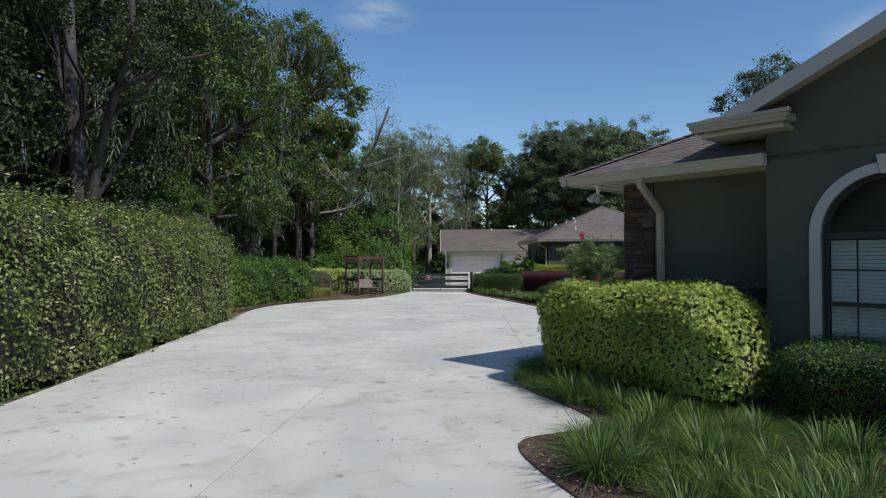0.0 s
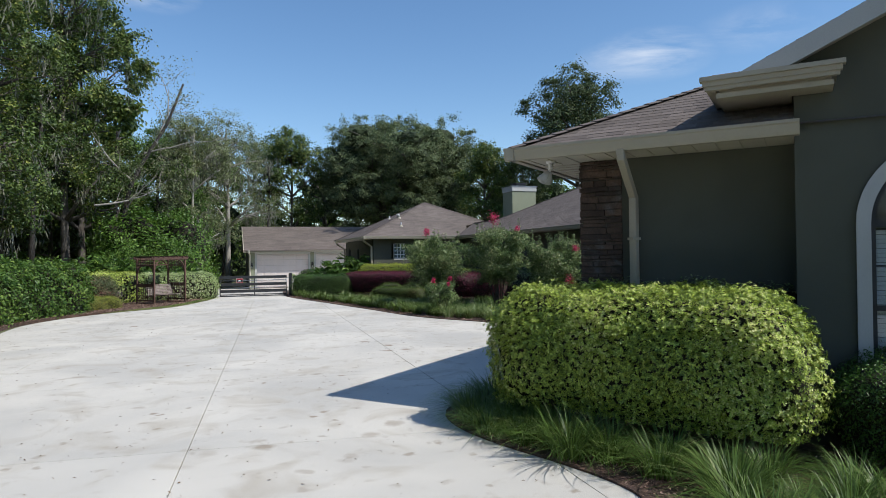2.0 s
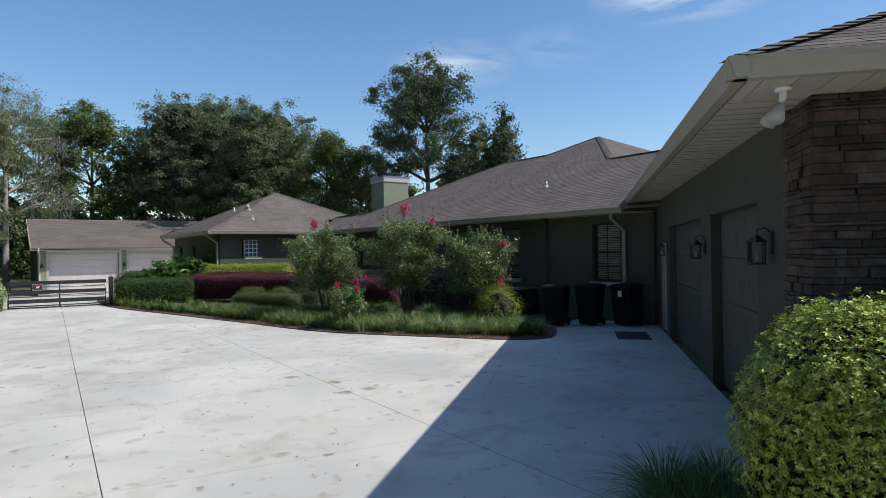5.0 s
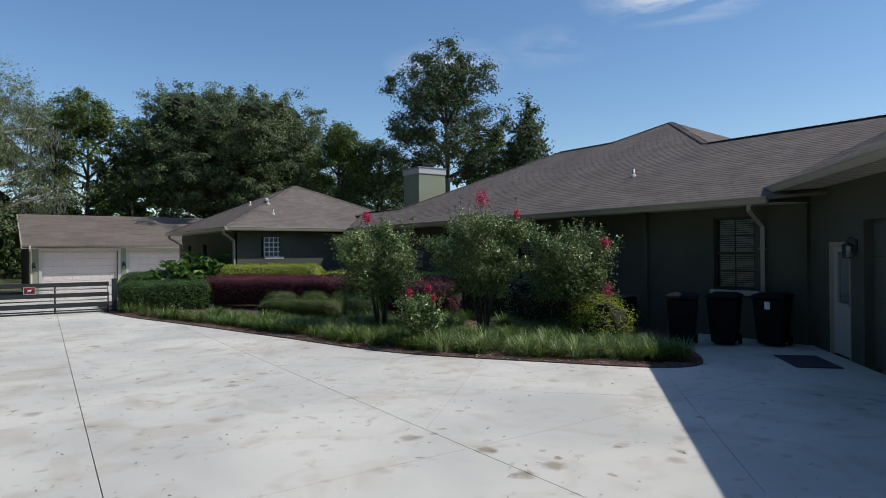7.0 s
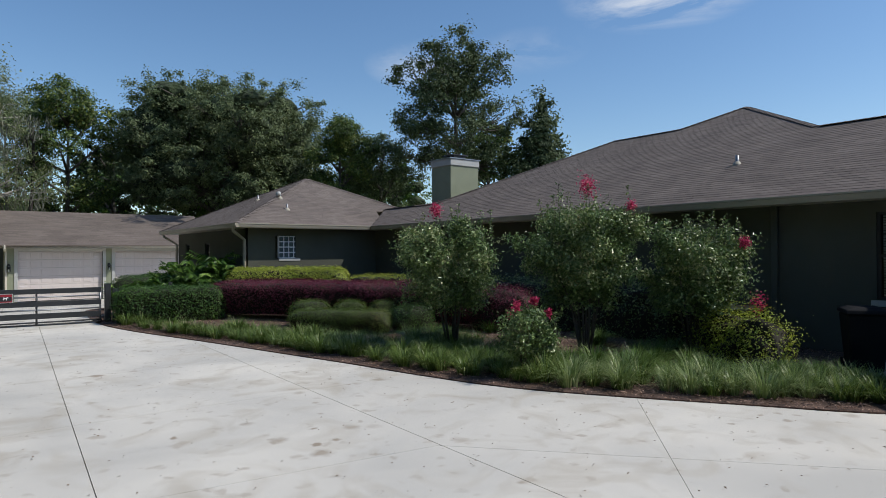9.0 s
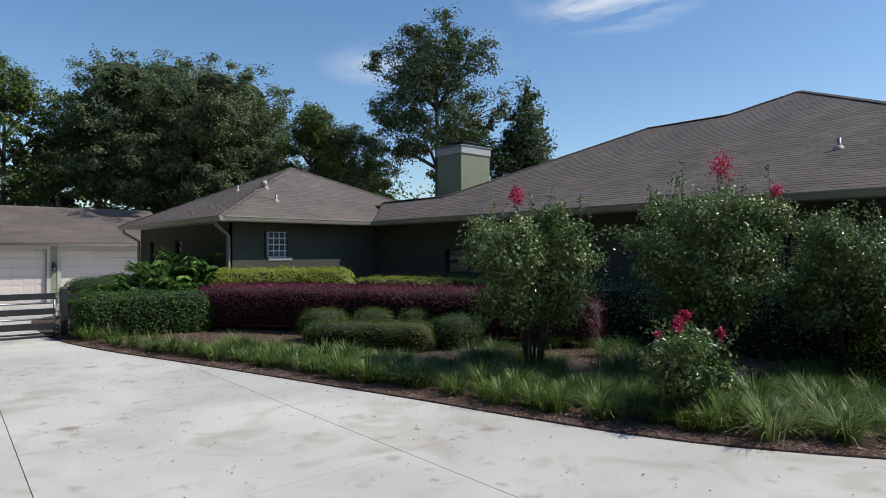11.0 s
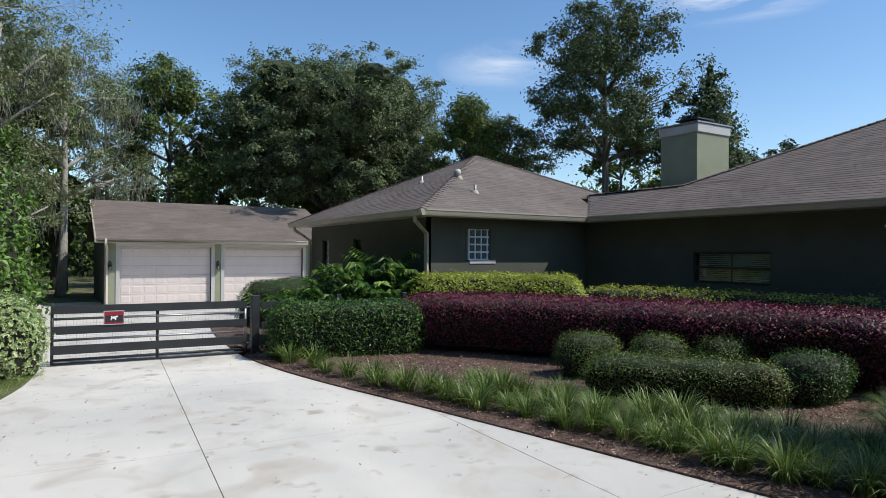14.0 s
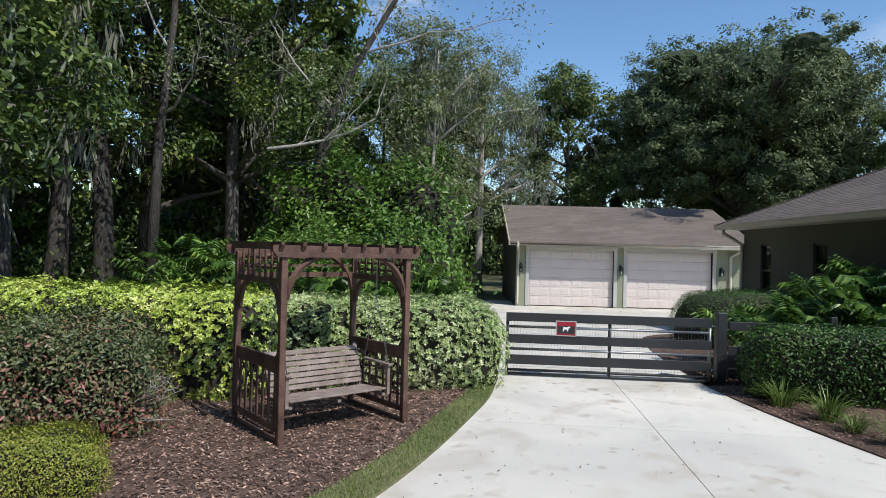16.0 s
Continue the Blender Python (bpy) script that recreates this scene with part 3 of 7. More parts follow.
def sheet(name, poly, top, deep, mat_, label, category):
    """Level ground with an outline, laid over the fall beyond the gate."""
    bm = bmesh.new()
    f = bm.faces.new([bm.verts.new((x, y, 0)) for x, y in poly])
    bmesh.ops.triangulate(bm, faces=[f])
    for y in FALLS:
        bmesh.ops.bisect_plane(bm, geom=bm.verts[:] + bm.edges[:] + bm.faces[:], plane_co=(0, y, 0), plane_no=(0, 1, 0), dist=1e-5)
    bm.normal_update()
    for q in bm.faces:
        if q.normal.z < 0:
            q.normal_flip()
    for v in bm.verts:
        v.co.z = top + dip(v.co.y)
    rim = [(e.verts[0].co.copy(), e.verts[1].co.copy()) for e in bm.edges if len(e.link_faces) == 1]
    for a, b in rim:
        bm.faces.new([bm.verts.new(p) for p in (a, b, b - Vector((0, 0, deep)), a - Vector((0, 0, deep)))])
    me = bpy.data.meshes.new(name)
    bm.to_mesh(me); bm.free()
    me.materials.append(mat_)
    return tagged(new(name, me), label, category, kind="structure")


sheet("ground", [(-220, -160), (240, -160), (240, 300), (-220, 300)], -0.09, 0.5, LAWN, "shaded lawn and woodland floor", "ground")

DRIVE_L = [(-5.7, -9), (-5.75, 4), (-5.85, 8.3), (-6.15, 12), (-6.5, 16.1), (-6.85, 20.5), (-7.2, 23.5), (-7.1, 25.4), (-6.3, 27.3), (-5.2, 28.7), (-4.2, 29.5),
           (-3.6, 30.0), (-3.2, 30.8), (-2.8, 31.9), (-2.4, 33.3), (-2.05, 34.6), (-1.9, 36.2), (-1.9, 42), (-2.2, 50), (-2.6, 60)]
DRIVE_R = [(6.0, 46.2), (5.2, 43.9), (3.0, 43.0), (1.9, 41.6), (1.5, 39.3), (1.35, 37.2), (1.3, 35.6), (1.4, 34.3), (1.72, 32.6), (2.3, 30.5), (2.75, 28.7), (3.2, 26.8),
           (3.6, 25.2), (3.85, 23.9), (4.3, 22.1), (5.05, 20.75), (6.05, 19.25), (6.6, 18.35), (7.1, 17.8), (7.65, 17.65), (8.2, 17.95), (8.9, 18.6), (9.6, 19.5), (11.45, 20.0)]


def rounded(pts):
    """Corners cut twice, ends kept."""
    for _ in range(2):
        out = [pts[0]]
        for (ax, ay), (bx, by) in zip(pts, pts[1:]):
            out += [(ax * 0.75 + bx * 0.25, ay * 0.75 + by * 0.25), (ax * 0.25 + bx * 0.75, ay * 0.25 + by * 0.75)]
        pts = out + [pts[-1]]
    return pts


BED_NEAR = [(2.95, 10.3), (2.2, 10.85), (1.5, 10.9), (1.15, 10.45), (1.1, 9.75), (1.3, 9.0), (1.57, 8.37), (1.8, 7.63), (1.75, 7.2), (1.3, 6.95), (0.85, 6.75), (0.74, 6.4), (0.85, 5.8),
            (1.1, 5.0), (1.45, 4.0), (1.8, 2.5), (2.0, -9)]
BEND_BED, BEND_ALL = DRIVE_R[6:], DRIVE_R[7:20]
ISLAND = rounded(DRIVE_R[:7])
HOUSE_EDGE = rounded(DRIVE_R[6:])
DRIVE_L_RAW, DRIVE_L = DRIVE_L, rounded(DRIVE_L)
DRIVE_R = ISLAND + HOUSE_EDGE[1:]
BED_NEAR = rounded(BED_NEAR)
U = Vector((math.cos(radians(41.4)), math.sin(radians(41.4)), 0))
V = Vector((math.sin(radians(41.4)), -math.cos(radians(41.4)), 0))
CORNER = Vector((2.95, 10.09, 0))
WING = Matrix.Translation(CORNER) @ Matrix(((U.x, V.x, 0, 0), (U.y, V.y, 0, 0), (0, 0, -1, 0), (0, 0, 0, 1)))


def wing(u, v, z):
    """A place in the garage wing's own lines: along its front, into the house, up."""
    p = CORNER + U * u + V * v
    return Vector((p.x, p.y, z))


def wingbox(g, u0, u1, v0, v1, z0, z1):
    g.add([wing(u, v, z) for z in (z0, z1) for u, v in ((u0, v0), (u1, v0), (u1, v1), (u0, v1))],
          [(3, 2, 1, 0), (4, 5, 6, 7), (0, 1, 5, 4), (1, 2, 6, 5), (2, 3, 7, 6), (3, 0, 4, 7)])
    return g


def pw(u, v):
    p = wing(u, v, 0)
    return (p.x, p.y)


def driveway():
    outline = DRIVE_L + [(12.5, 60), (12.5, 46.4)] + DRIVE_R + [pw(11.3, 0), pw(0.3, 0)] + BED_NEAR
    bm = bmesh.new()
    f = bm.faces.new([bm.verts.new((x, y, 0)) for x, y in outline])
    bmesh.ops.triangulate(bm, faces=[f])
    W = 0.009
    lines = [((-1.34, 16.0), (0.0632, 1)), ((1.83, 16.0), (0.035, 1)), ((-4.9, 14.0), (0.02, 1))]
    lines += [((0, y), (1, s)) for y, s in ((-3, -0.1), (3.2, -0.12), (9.83, -0.1), (13.45, -0.13), (16.65, -0.03), (23.72, 0.0), (26.95, 0.0), (30.05, -0.05), (33.1, -0.07), (40, 0), (45, 0), (49.5, 0), (54, 0))]
    rays = [((1.83, 17.35), (0.741, 0.671)), ((2.93, 14.2), (0.73, 0.683)), ((1.96, 20.5), (-1.0, 0.13)), ((1.96, 20.5), (0.652, -0.758))]
    lines += rays
    for n_line, ((x, y), (dx, dy)) in enumerate(lines):
        W = 0.0045 if n_line < 3 else 0.0028
        d = Vector((dx, dy, 0)).normalized()
        n = Vector((-d.y, d.x, 0))
        for k in (-W, W):
            bmesh.ops.bisect_plane(bm, geom=bm.verts[:] + bm.edges[:] + bm.faces[:], plane_co=Vector((x, y, 0)) + n * k, plane_no=n, dist=1e-5)
        if ((x, y), (dx, dy)) in rays:
            dead = [q for q in bm.faces if abs((q.calc_center_median() - Vector((x, y, 0))).dot(n)) < W and (q.calc_center_median() - Vector((x, y, 0))).dot(d) > 0]
        else:
            dead = [q for q in bm.faces if abs((q.calc_center_median() - Vector((x, y, 0))).dot(n)) < W]
        bmesh.ops.delete(bm, geom=dead, context="FACES")
    bm.normal_update()
    for q in bm.faces:
        if q.normal.z < 0:
            q.normal_flip()
    drive = thing("driveway", "pale concrete driveway with fine joints and brown leaf stains", "driveway", kind="structure")
    left = set(bm.faces)
    while left:
        seed_ = left.pop()
        group, todo = [seed_], [seed_]
        while todo:
            for e in todo.pop().edges:
                for q in e.link_faces:
                    if q in left:
                        left.discard(q); group.append(q); todo.append(q)
        area = sum(q.calc_area() for q in group)
        if area < 0.02:
            continue
        idx, vs, fs = {}, [], []
        for q in group:
            for v in q.verts:
                if v not in idx:
                    idx[v] = len(vs); vs.append(v.co + Vector((0, 0, dip(v.co.y))))
            fs.append(tuple(idx[v] for v in q.verts))
        k = len(vs)
        edges = collections.Counter()
        for fc in fs:
            for a, b in zip(fc, fc[1:] + fc[:1]):
                edges[(a, b)] += 1
        rim = [(a, b) for (a, b) in edges if (b, a) not in edges]
        vs2 = vs + [v - Vector((0, 0, 0.1)) for v in vs]
        g = Geo()
        g.v = [tuple(v) for v in vs2]
        g.f = fs + [(b, a, a + k, b + k) for a, b in rim]
        me = bpy.data.meshes.new("slab")
        me.from_pydata(g.v, [], g.f)
        me.materials.append(CONCRETE)
        o = new("slab", me); o.parent = drive
    bm.free()


driveway()
sheet("drive_base", DRIVE_L + [(12.5, 60), (12.5, 46.4)] + DRIVE_R + [pw(11.3, 0), pw(0.3, 0)] + BED_NEAR, -0.03, 0.055, MULCH, "dark soil under the joints", "ground")


def bed(name, poly, label, top=0.02):
    Geo().prism(poly, -0.085, top).ob(name, MULCH, kind="structure", label=label, category="mulch bed")


RIGHT_BED = HOUSE_EDGE + [(11.45, 36.9), (1.35, 36.9)]
bed("bed_1", RIGHT_BED, "dark bark mulch bed along the house")
bed("bed_2", BED_NEAR + [(14, -9), pw(8, 6), pw(0, 2.3), pw(0, 0.05)], "mulch bed under the hedge and strap-leaf plants")
sheet("bed_3", ISLAND + [(6.3, 36.92), (6.3, 46.2)], 0.02, 0.1, MULCH, "planted island bed beyond the gate", "mulch bed")
GRASS_EDGE = [(-7.6, 23.5), (-7.5, 25.6), (-6.6, 27.8), (-5.35, 29.1), (-4.42, 29.85), (-3.88, 30.4), (-3.53, 31.1), (-3.12, 32.15), (-2.74, 33.55), (-2.4, 34.75), (-2.3, 36.2)]
bed("bed_4", GRASS_EDGE + [(-2.4, 38.5), (-14, 38.5), (-14, 23.5)], "reddish bark mulch bed under the swing")


def scatter_in(poly, n, rng):
    p = np.array(poly)
    out = []
    lo, hi = p.min(0), p.max(0)
    while len(out) < n:
        q = rng.uniform(lo, hi, (n * 2, 2))
        inside = np.zeros(len(q), bool)
        for (x0, y0), (x1, y1) in zip(p, np.roll(p, -1, 0)):
            c = ((y0 > q[:, 1]) != (y1 > q[:, 1])) & (q[:, 0] < (x1 - x0) * (q[:, 1] - y0) / (y1 - y0 + 1e-12) + x0)
            inside ^= c
        out += list(q[inside])
    return np.array(out[:n])


def chips(name, poly, n, seed, mat_, size, label, z=0.03, flat=3.0):
    rng = np.random.default_rng(seed)
    q = scatter_in(poly, n, rng)
    p = np.c_[q, np.full(n, z) + rng.uniform(-0.008, 0.012, n)]
    v, t = leaf_geo(rng, p, np.tile([0, 0, flat], (n, 1)), size, 0.4, 1.0, 0.1)
    return tagged(new(name, np_mesh(name, v, t, mat_)), label, "mulch", kind="stuff")


chips("bark_mulch", GRASS_EDGE + [(-2.4, 37), (-9, 37), (-9, 28)], 42000, 3, CHIP, 0.046, "loose reddish-brown bark chips")
chips("bark_mulch", RIGHT_BED, 50000, 4, CHIP, 0.044, "loose dark bark chips")
chips("bark_mulch", BED_NEAR + [(3.6, -9), pw(0.0, 2.0), pw(0, 0.1)], 14000, 5, CHIP, 0.04, "loose bark chips and pine straw")
chips("leaf_litter", [q for q in DRIVE_L if q[1] < 36.5] + HOUSE_EDGE + BED_NEAR, 2600, 6, LF_DRY, 0.032, "scattered dry leaves on the driveway", z=0.012, flat=4.0)


def grass_strip():
    rng = np.random.default_rng(8)
    poly = [q for q in DRIVE_L if 28.0 < q[1] < 36.3] + GRASS_EDGE[:3:-1]
    Geo().prism(poly, -0.085, 0.024).ob("lawn_edge", LAWN, kind="structure", label="narrow strip of lawn", category="lawn")
    q = scatter_in(poly, 16000, rng)
    az, ln = rng.uniform(0, 6.28, len(q)), rng.uniform(0.02, 0.05, len(q))
    b = np.c_[q, np.full(len(q), 0.02)]
    s = np.c_[np.cos(az), np.sin(az), 0 * az] * 0.003
    tip = b + np.c_[np.cos(az + 1.5) * ln * 0.5, np.sin(az + 1.5) * ln * 0.5, ln]
    v = np.stack([b - s, b + s, tip], 1).reshape(-1, 3)
    tagged(new("grass", np_mesh("grass", v, np.arange(len(v)).reshape(-1, 3), LF_GRASS)), "short green grass along the concrete", "grass", kind="stuff")


grass_strip()

# ---- roofs ----
PITCH = 0.464
COURSE = 0.143 / math.sqrt(1 + PITCH ** 2)


def roof_slope(name, origin, along, up, z0, left, right, parent, pieces=0, seed=1, tab=0.3, step=1.0, pitch=PITCH):
    """A slope in courses of shingles. left, right: rows (s, t) of its sides: s metres level into the roof, t metres along it."""
    rng = random.Random(seed)
    along, up, origin = Vector(along), Vector(up), Vector(origin)
    ls, lt = zip(*left); rs, rt = zip(*right)
    s_end = min(ls[-1], rs[-1])
    g, made = Geo(), []
    gp = Geo()

    def pt(s, t, lift):
        p = origin + along * t + up * s
        return Vector((p.x, p.y, z0 + pitch * s + lift))

    s, row = 0.0, 0
    c = COURSE * step
    while s < s_end - 1e-3:
        e = min(s + c, s_end)
        a0, b0 = np.interp(s, ls, lt), np.interp(s, rs, rt)
        a1, b1 = np.interp(e, ls, lt), np.interp(e, rs, rt)
        t = a0 - rng.uniform(0, tab)
        cuts = [a0]
        while t < b0:
            t += tab * step * rng.uniform(0.7, 1.3)
            if a0 + 0.03 < t < b0 - 0.03:
                cuts.append(t)
        cuts.append(b0)
        for i in range(len(cuts) - 1):
            p, q = cuts[i] + 0.002, cuts[i + 1] - 0.002
            p1, q1 = min(max(p, a1), b1), max(min(q, b1), a1)
            if q1 < p1:
                p1 = q1 = (p1 + q1) / 2
            j = rng.uniform(-0.003, 0.002)
            lift = rng.uniform(0.007, 0.011)
            vs = [pt(s + j, p, lift), pt(s + j, q, lift), pt(e + 0.01, q1, 0.004), pt(e + 0.01, p1, 0.004), pt(s + j, p, -0.006), pt(s + j, q, -0.006)]
            fs = [(0, 1, 2, 3), (4, 5, 1, 0), (4, 0, 3), (5, 2, 1)]
            if pieces and len(made) < pieces:
                o0 = vs[0]
                me = bpy.data.meshes.new("shingle")
                me.from_pydata([v - o0 for v in vs], [], fs)
                me.materials.append(SHINGLE_PIECE)
                made.append((me, o0))
            else:
                g.add(vs, fs)
        s += c
        row += 1
    lows = [s for s in sorted(set(ls) | set(rs)) if s <= s_end]
    poly = [pt(s, np.interp(s, ls, lt), -0.004) for s in lows] + [pt(s, np.interp(s, rs, rt), -0.004) for s in lows[::-1]]
    n = len(poly)
    deck = Geo().add([*poly, *[p - Vector((0, 0, 0.05)) for p in poly]], [tuple(range(n)), tuple(range(n, 2 * n))[::-1]] + [(i, (i + 1) % n, (i + 1) % n + n, i + n) for i in range(n)])
    deck.ob("deck", SHINGLE, parent)
    me = g.mesh(name, SHINGLE)
    o = new("shingles", me); o.parent = parent; o["kind"] = "stuff"
    for me, o0 in made:
        x = new("shingle", me); x.location = o0; x.parent = parent


def wall_run(name, p0, p1, z0, z1, thick, openings, mat_, parent=None, label="dark olive stucco wall", kind="structure"):
    """A wall from p0 to p1, its outer face on that line and its body to the left of it; openings: (from, to, low, high)."""
    p0, p1 = Vector((*p0, 0)), Vector((*p1, 0))
    d = (p1 - p0); ln = d.length; d.normalize()
    n = Vector((-d.y, d.x, 0))
    g = Geo()

    def bx(a, b, lo, hi):
        if b - a < 1e-4 or hi - lo < 1e-4:
            return
        g.add([p0 + d * s + n * t + Vector((0, 0, z)) for z in (lo, hi) for s, t in ((a, 0), (b, 0), (b, thick), (a, thick))],
              [(3, 2, 1, 0), (4, 5, 6, 7), (0, 1, 5, 4), (1, 2, 6, 5), (2, 3, 7, 6), (3, 0, 4, 7)])
    s = 0.0
    for a, b, lo, hi in sorted(openings):
        bx(s, a, z0, z1); bx(a, b, z0, lo); bx(a, b, hi, z1); s = b
    bx(s, ln, z0, z1)
    return g.ob(name, mat_, parent, label if parent is None else "", kind=kind if parent is None else "")


def frame_on(p, d):
    """Local frame at p on a wall that runs along d: x along, y into the wall, z up."""
    d = Vector((*d, 0)).normalized()
    n = Vector((-d.y, d.x, 0))
    return Matrix(((d.x, n.x, 0, p[0]), (d.y, n.y, 0, p[1]), (0, 0, 1, p[2]), (0, 0, 0, 1)))


def hung_window(m, w, h, cols=2, rows=2, blind=True, sill=True, label="double-hung window with white blinds behind dark sashes", trim_w=0.0):
    th = thing("window", label, "window", m)
    Geo().box(0, 0.05, 0.05, 0.12, 0, h).box(w - 0.05, w, 0.05, 0.12, 0, h).box(0.05, w - 0.05, 0.05, 0.12, h - 0.05, h).box(0.05, w - 0.05, 0.05, 0.12, 0, 0.05) \
        .box(0.05, w - 0.05, 0.045, 0.115, h / 2 - 0.025, h / 2 + 0.025).ob("window_frame", BLACKPAINT, th)
    g = Geo()
    for half in (0, 1):
        lo = 0.05 if half == 0 else h / 2 + 0.025
        hi = h / 2 - 0.025 if half == 0 else h - 0.05
        for i in range(1, cols):
            x = 0.05 + (w - 0.1) * i / cols
            g.box(x - 0.009, x + 0.009, 0.06, 0.08, lo, hi)
        for j in range(1, rows):
            z = lo + (hi - lo) * j / rows
            g.box(0.05, w - 0.05, 0.062, 0.078, z - 0.009, z + 0.009)
        pane = Geo().box(0.05, w - 0.05, 0.084, 0.09, lo, hi).ob("pane", GLASS, th)
        pane.visible_shadow = False
    g.ob("glazing_bars", BLACKPAINT, th)
    if blind:
        b = Geo()
        k = int(h / 0.05)
        for i in range(k):
            z = 0.03 + i * (h - 0.06) / k
            b.box(0.06, w - 0.06, 0.15, 0.19, z, z + 0.004, Matrix.Translation((0, 0.17, z)) @ Matrix.Rotation(-0.9, 4, "X") @ Matrix.Translation((0, -0.17, -z)))
        b.ob("blind", BLIND, th)
    # Dark panel in place of the unlit room.
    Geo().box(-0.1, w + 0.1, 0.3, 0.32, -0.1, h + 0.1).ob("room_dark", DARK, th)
    if sill:
        Geo().box(-0.08, w + 0.08, -0.05, 0.05, -0.12, -0.01).ob("window_sill", TRIM_LIGHT, th, bevel=0.006)
    return th


def gutter(name, p0, p1, z, parent=None, mat_=TRIM, h=0.15, d=0.13):
    """A moulded gutter whose outer face runs from p0 to p1, its body to the left."""
    p0, p1 = Vector((*p0, 0)), Vector((*p1, 0))
    dd = (p1 - p0).normalized(); n = Vector((-dd.y, dd.x, 0))
    prof = [(0, 0), (0, -0.03), (0.012, -0.045), (0.03, -h * 0.75), (0.045, -h), (d, -h), (d, 0), (d - 0.01, 0), (d - 0.01, -h + 0.02), (0.05, -h + 0.02), (0.012, -0.02), (0.012, 0)]
    k = len(prof)
    vs = [q + n * a + Vector((0, 0, z + b)) for q in (p0, p1) for a, b in prof]
    fs = [(i, (i + 1) % k, (i + 1) % k + k, i + k) for i in range(k)] + [tuple(range(k)), tuple(range(k, 2 * k))[::-1]]
    if parent is None:
        th = thing(name, "taupe metal gutter along the eave", "gutter")
    else:
        th = new(name); th.parent = parent
    Geo().add(vs, fs).ob("trough", mat_, th)
    for q, sg in ((p0, -1), (p1, 1)):
        e = [q + dd * sg * o + n * a + Vector((0, 0, z + b)) for o in (0.001, 0.004) for a, b in ((0, 0), (0, -0.03), (0.012, -0.045), (0.03, -h * 0.75), (0.045, -h), (d, -h), (d, 0))]
        Geo().add(e, [tuple(range(7)), tuple(range(7, 14))[::-1]] + [(i, (i + 1) % 7, (i + 1) % 7 + 7, i + 7) for i in range(7)]).ob("end_cap", mat_, th)
    return th


def downspout(pts, label="taupe square downspout with an elbow", mat_=TRIM, w=0.09, name="downspout"):
    th = thing(name, label, "downspout", Matrix.Translation(pts[-1]))
    o = Vector(pts[-1])
    g = Geo()
    g.tube([Vector(p) - o for p in pts], w * 0.68, 4)
    g.ob("pipe", mat_, th, bevel=0.006)
    b = Geo()
    lo, hi = Vector(pts[-1]).z, Vector(pts[-2]).z
    b.box(-w * 0.62, w * 0.62, -w * 0.62, w * 0.62, (hi - lo) * 0.8, (hi - lo) * 0.8 + 0.03)
    b.ob("strap", mat_, th)
    return th


def lantern(m, label="black wall lantern with glass panes"):
    """Hangs on a wall: x along it, y into it."""
    th = thing("wall_lantern", label, "lamp", m, group="wall lanterns")
    Geo().box(-0.05, 0.05, -0.02, 0.0, -0.08, 0.14).ob("back_plate", BLACKPAINT, th, bevel=0.004)
    Geo().tube([(0, 0, 0.1), (0, -0.06, 0.17), (0, -0.13, 0.15), (0, -0.14, 0.08)], 0.008, 6).ob("arm", BLACKPAINT, th)
    g = Geo()
    for x in (-0.06, 0.06):
        for y in (-0.20, -0.08):
            g.box(x - 0.006, x + 0.006, y - 0.006, y + 0.006, -0.16, 0.03)
    g.box(-0.07, 0.07, -0.21, -0.07, -0.18, -0.16)
    g.ob("cage", BLACKPAINT, th)
    Geo().tube([(0, -0.14, 0.03), (0, -0.14, 0.1)], [0.105, 0.015], 4).ob("cap", BLACKPAINT, th)
    Geo().box(-0.052, 0.052, -0.192, -0.088, -0.155, 0.028).ob("glass", GLASS, th)
    Geo().tube([(0, -0.14, -0.16), (0, -0.14, -0.06)], 0.012, 6).ob("candle", WHITE, th)
    return th


# ---- the long house ----
house = thing("house", "long single-storey dark olive stucco house with hipped brown shingle roofs", "house")
EAVE = 3.0
roof_slope("slope", (10.75, 0, 0), (0, 1, 0), (1, 0, 0), EAVE, [(0, 13.0), (4.45, 13.0), (4.451, 22.05), (8.0, 25.6)],
           [(0, 36.2), (1.75, 37.95), (1.751, 34.45), (6.49, 29.7), (6.491, 27.1), (8.0, 25.6)], house, seed=2)
roof_slope("slope", (0, 17.6, 0), (1, 0, 0), (0, 1, 0), EAVE, [(0, 15.5), (4.45, 15.21), (8, 18.75)], [(0, 26.75), (8, 18.75)], house, seed=3, tab=0.6)
roof_slope("slope", (0, 36.2, 0), (1, 0, 0), (0, -1, 0), EAVE - 0.004, [(0, 10.75), (6.49, 17.24)], [(0, 23.73), (6.49, 17.24)], house, seed=4, tab=1.5)
roof_slope("slope", (26.75, 0, 0), (0, 1, 0), (-1, 0, 0), EAVE, [(0, 17.6), (8, 25.6)], [(0, 33.6), (8, 25.6)], house, seed=5, tab=3)
roof_slope("slope", (19.65, 0, 0), (0, 1, 0), (-1, 0, 0), EAVE, [(0, 8), (4.45, 8)], [(0, 17.7), (4.45, 22.05)], house, seed=5, tab=3)
roof_slope("slope", (14.25, 0, 0), (0, 1, 0), (-1, 0, 0), EAVE, [(0, 33), (1.75, 33)], [(0, 40), (1.75, 38)], house, seed=5, tab=3)
roof_slope("slope", (0, 36.2, 0), (1, 0, 0), (0, 1, 0), EAVE, [(0, 5.5), (4.9, 10.4)], [(0, 11.5), (1.5, 11.9), (1.9, 13.4), (4.9, 10.4)], house, seed=6)
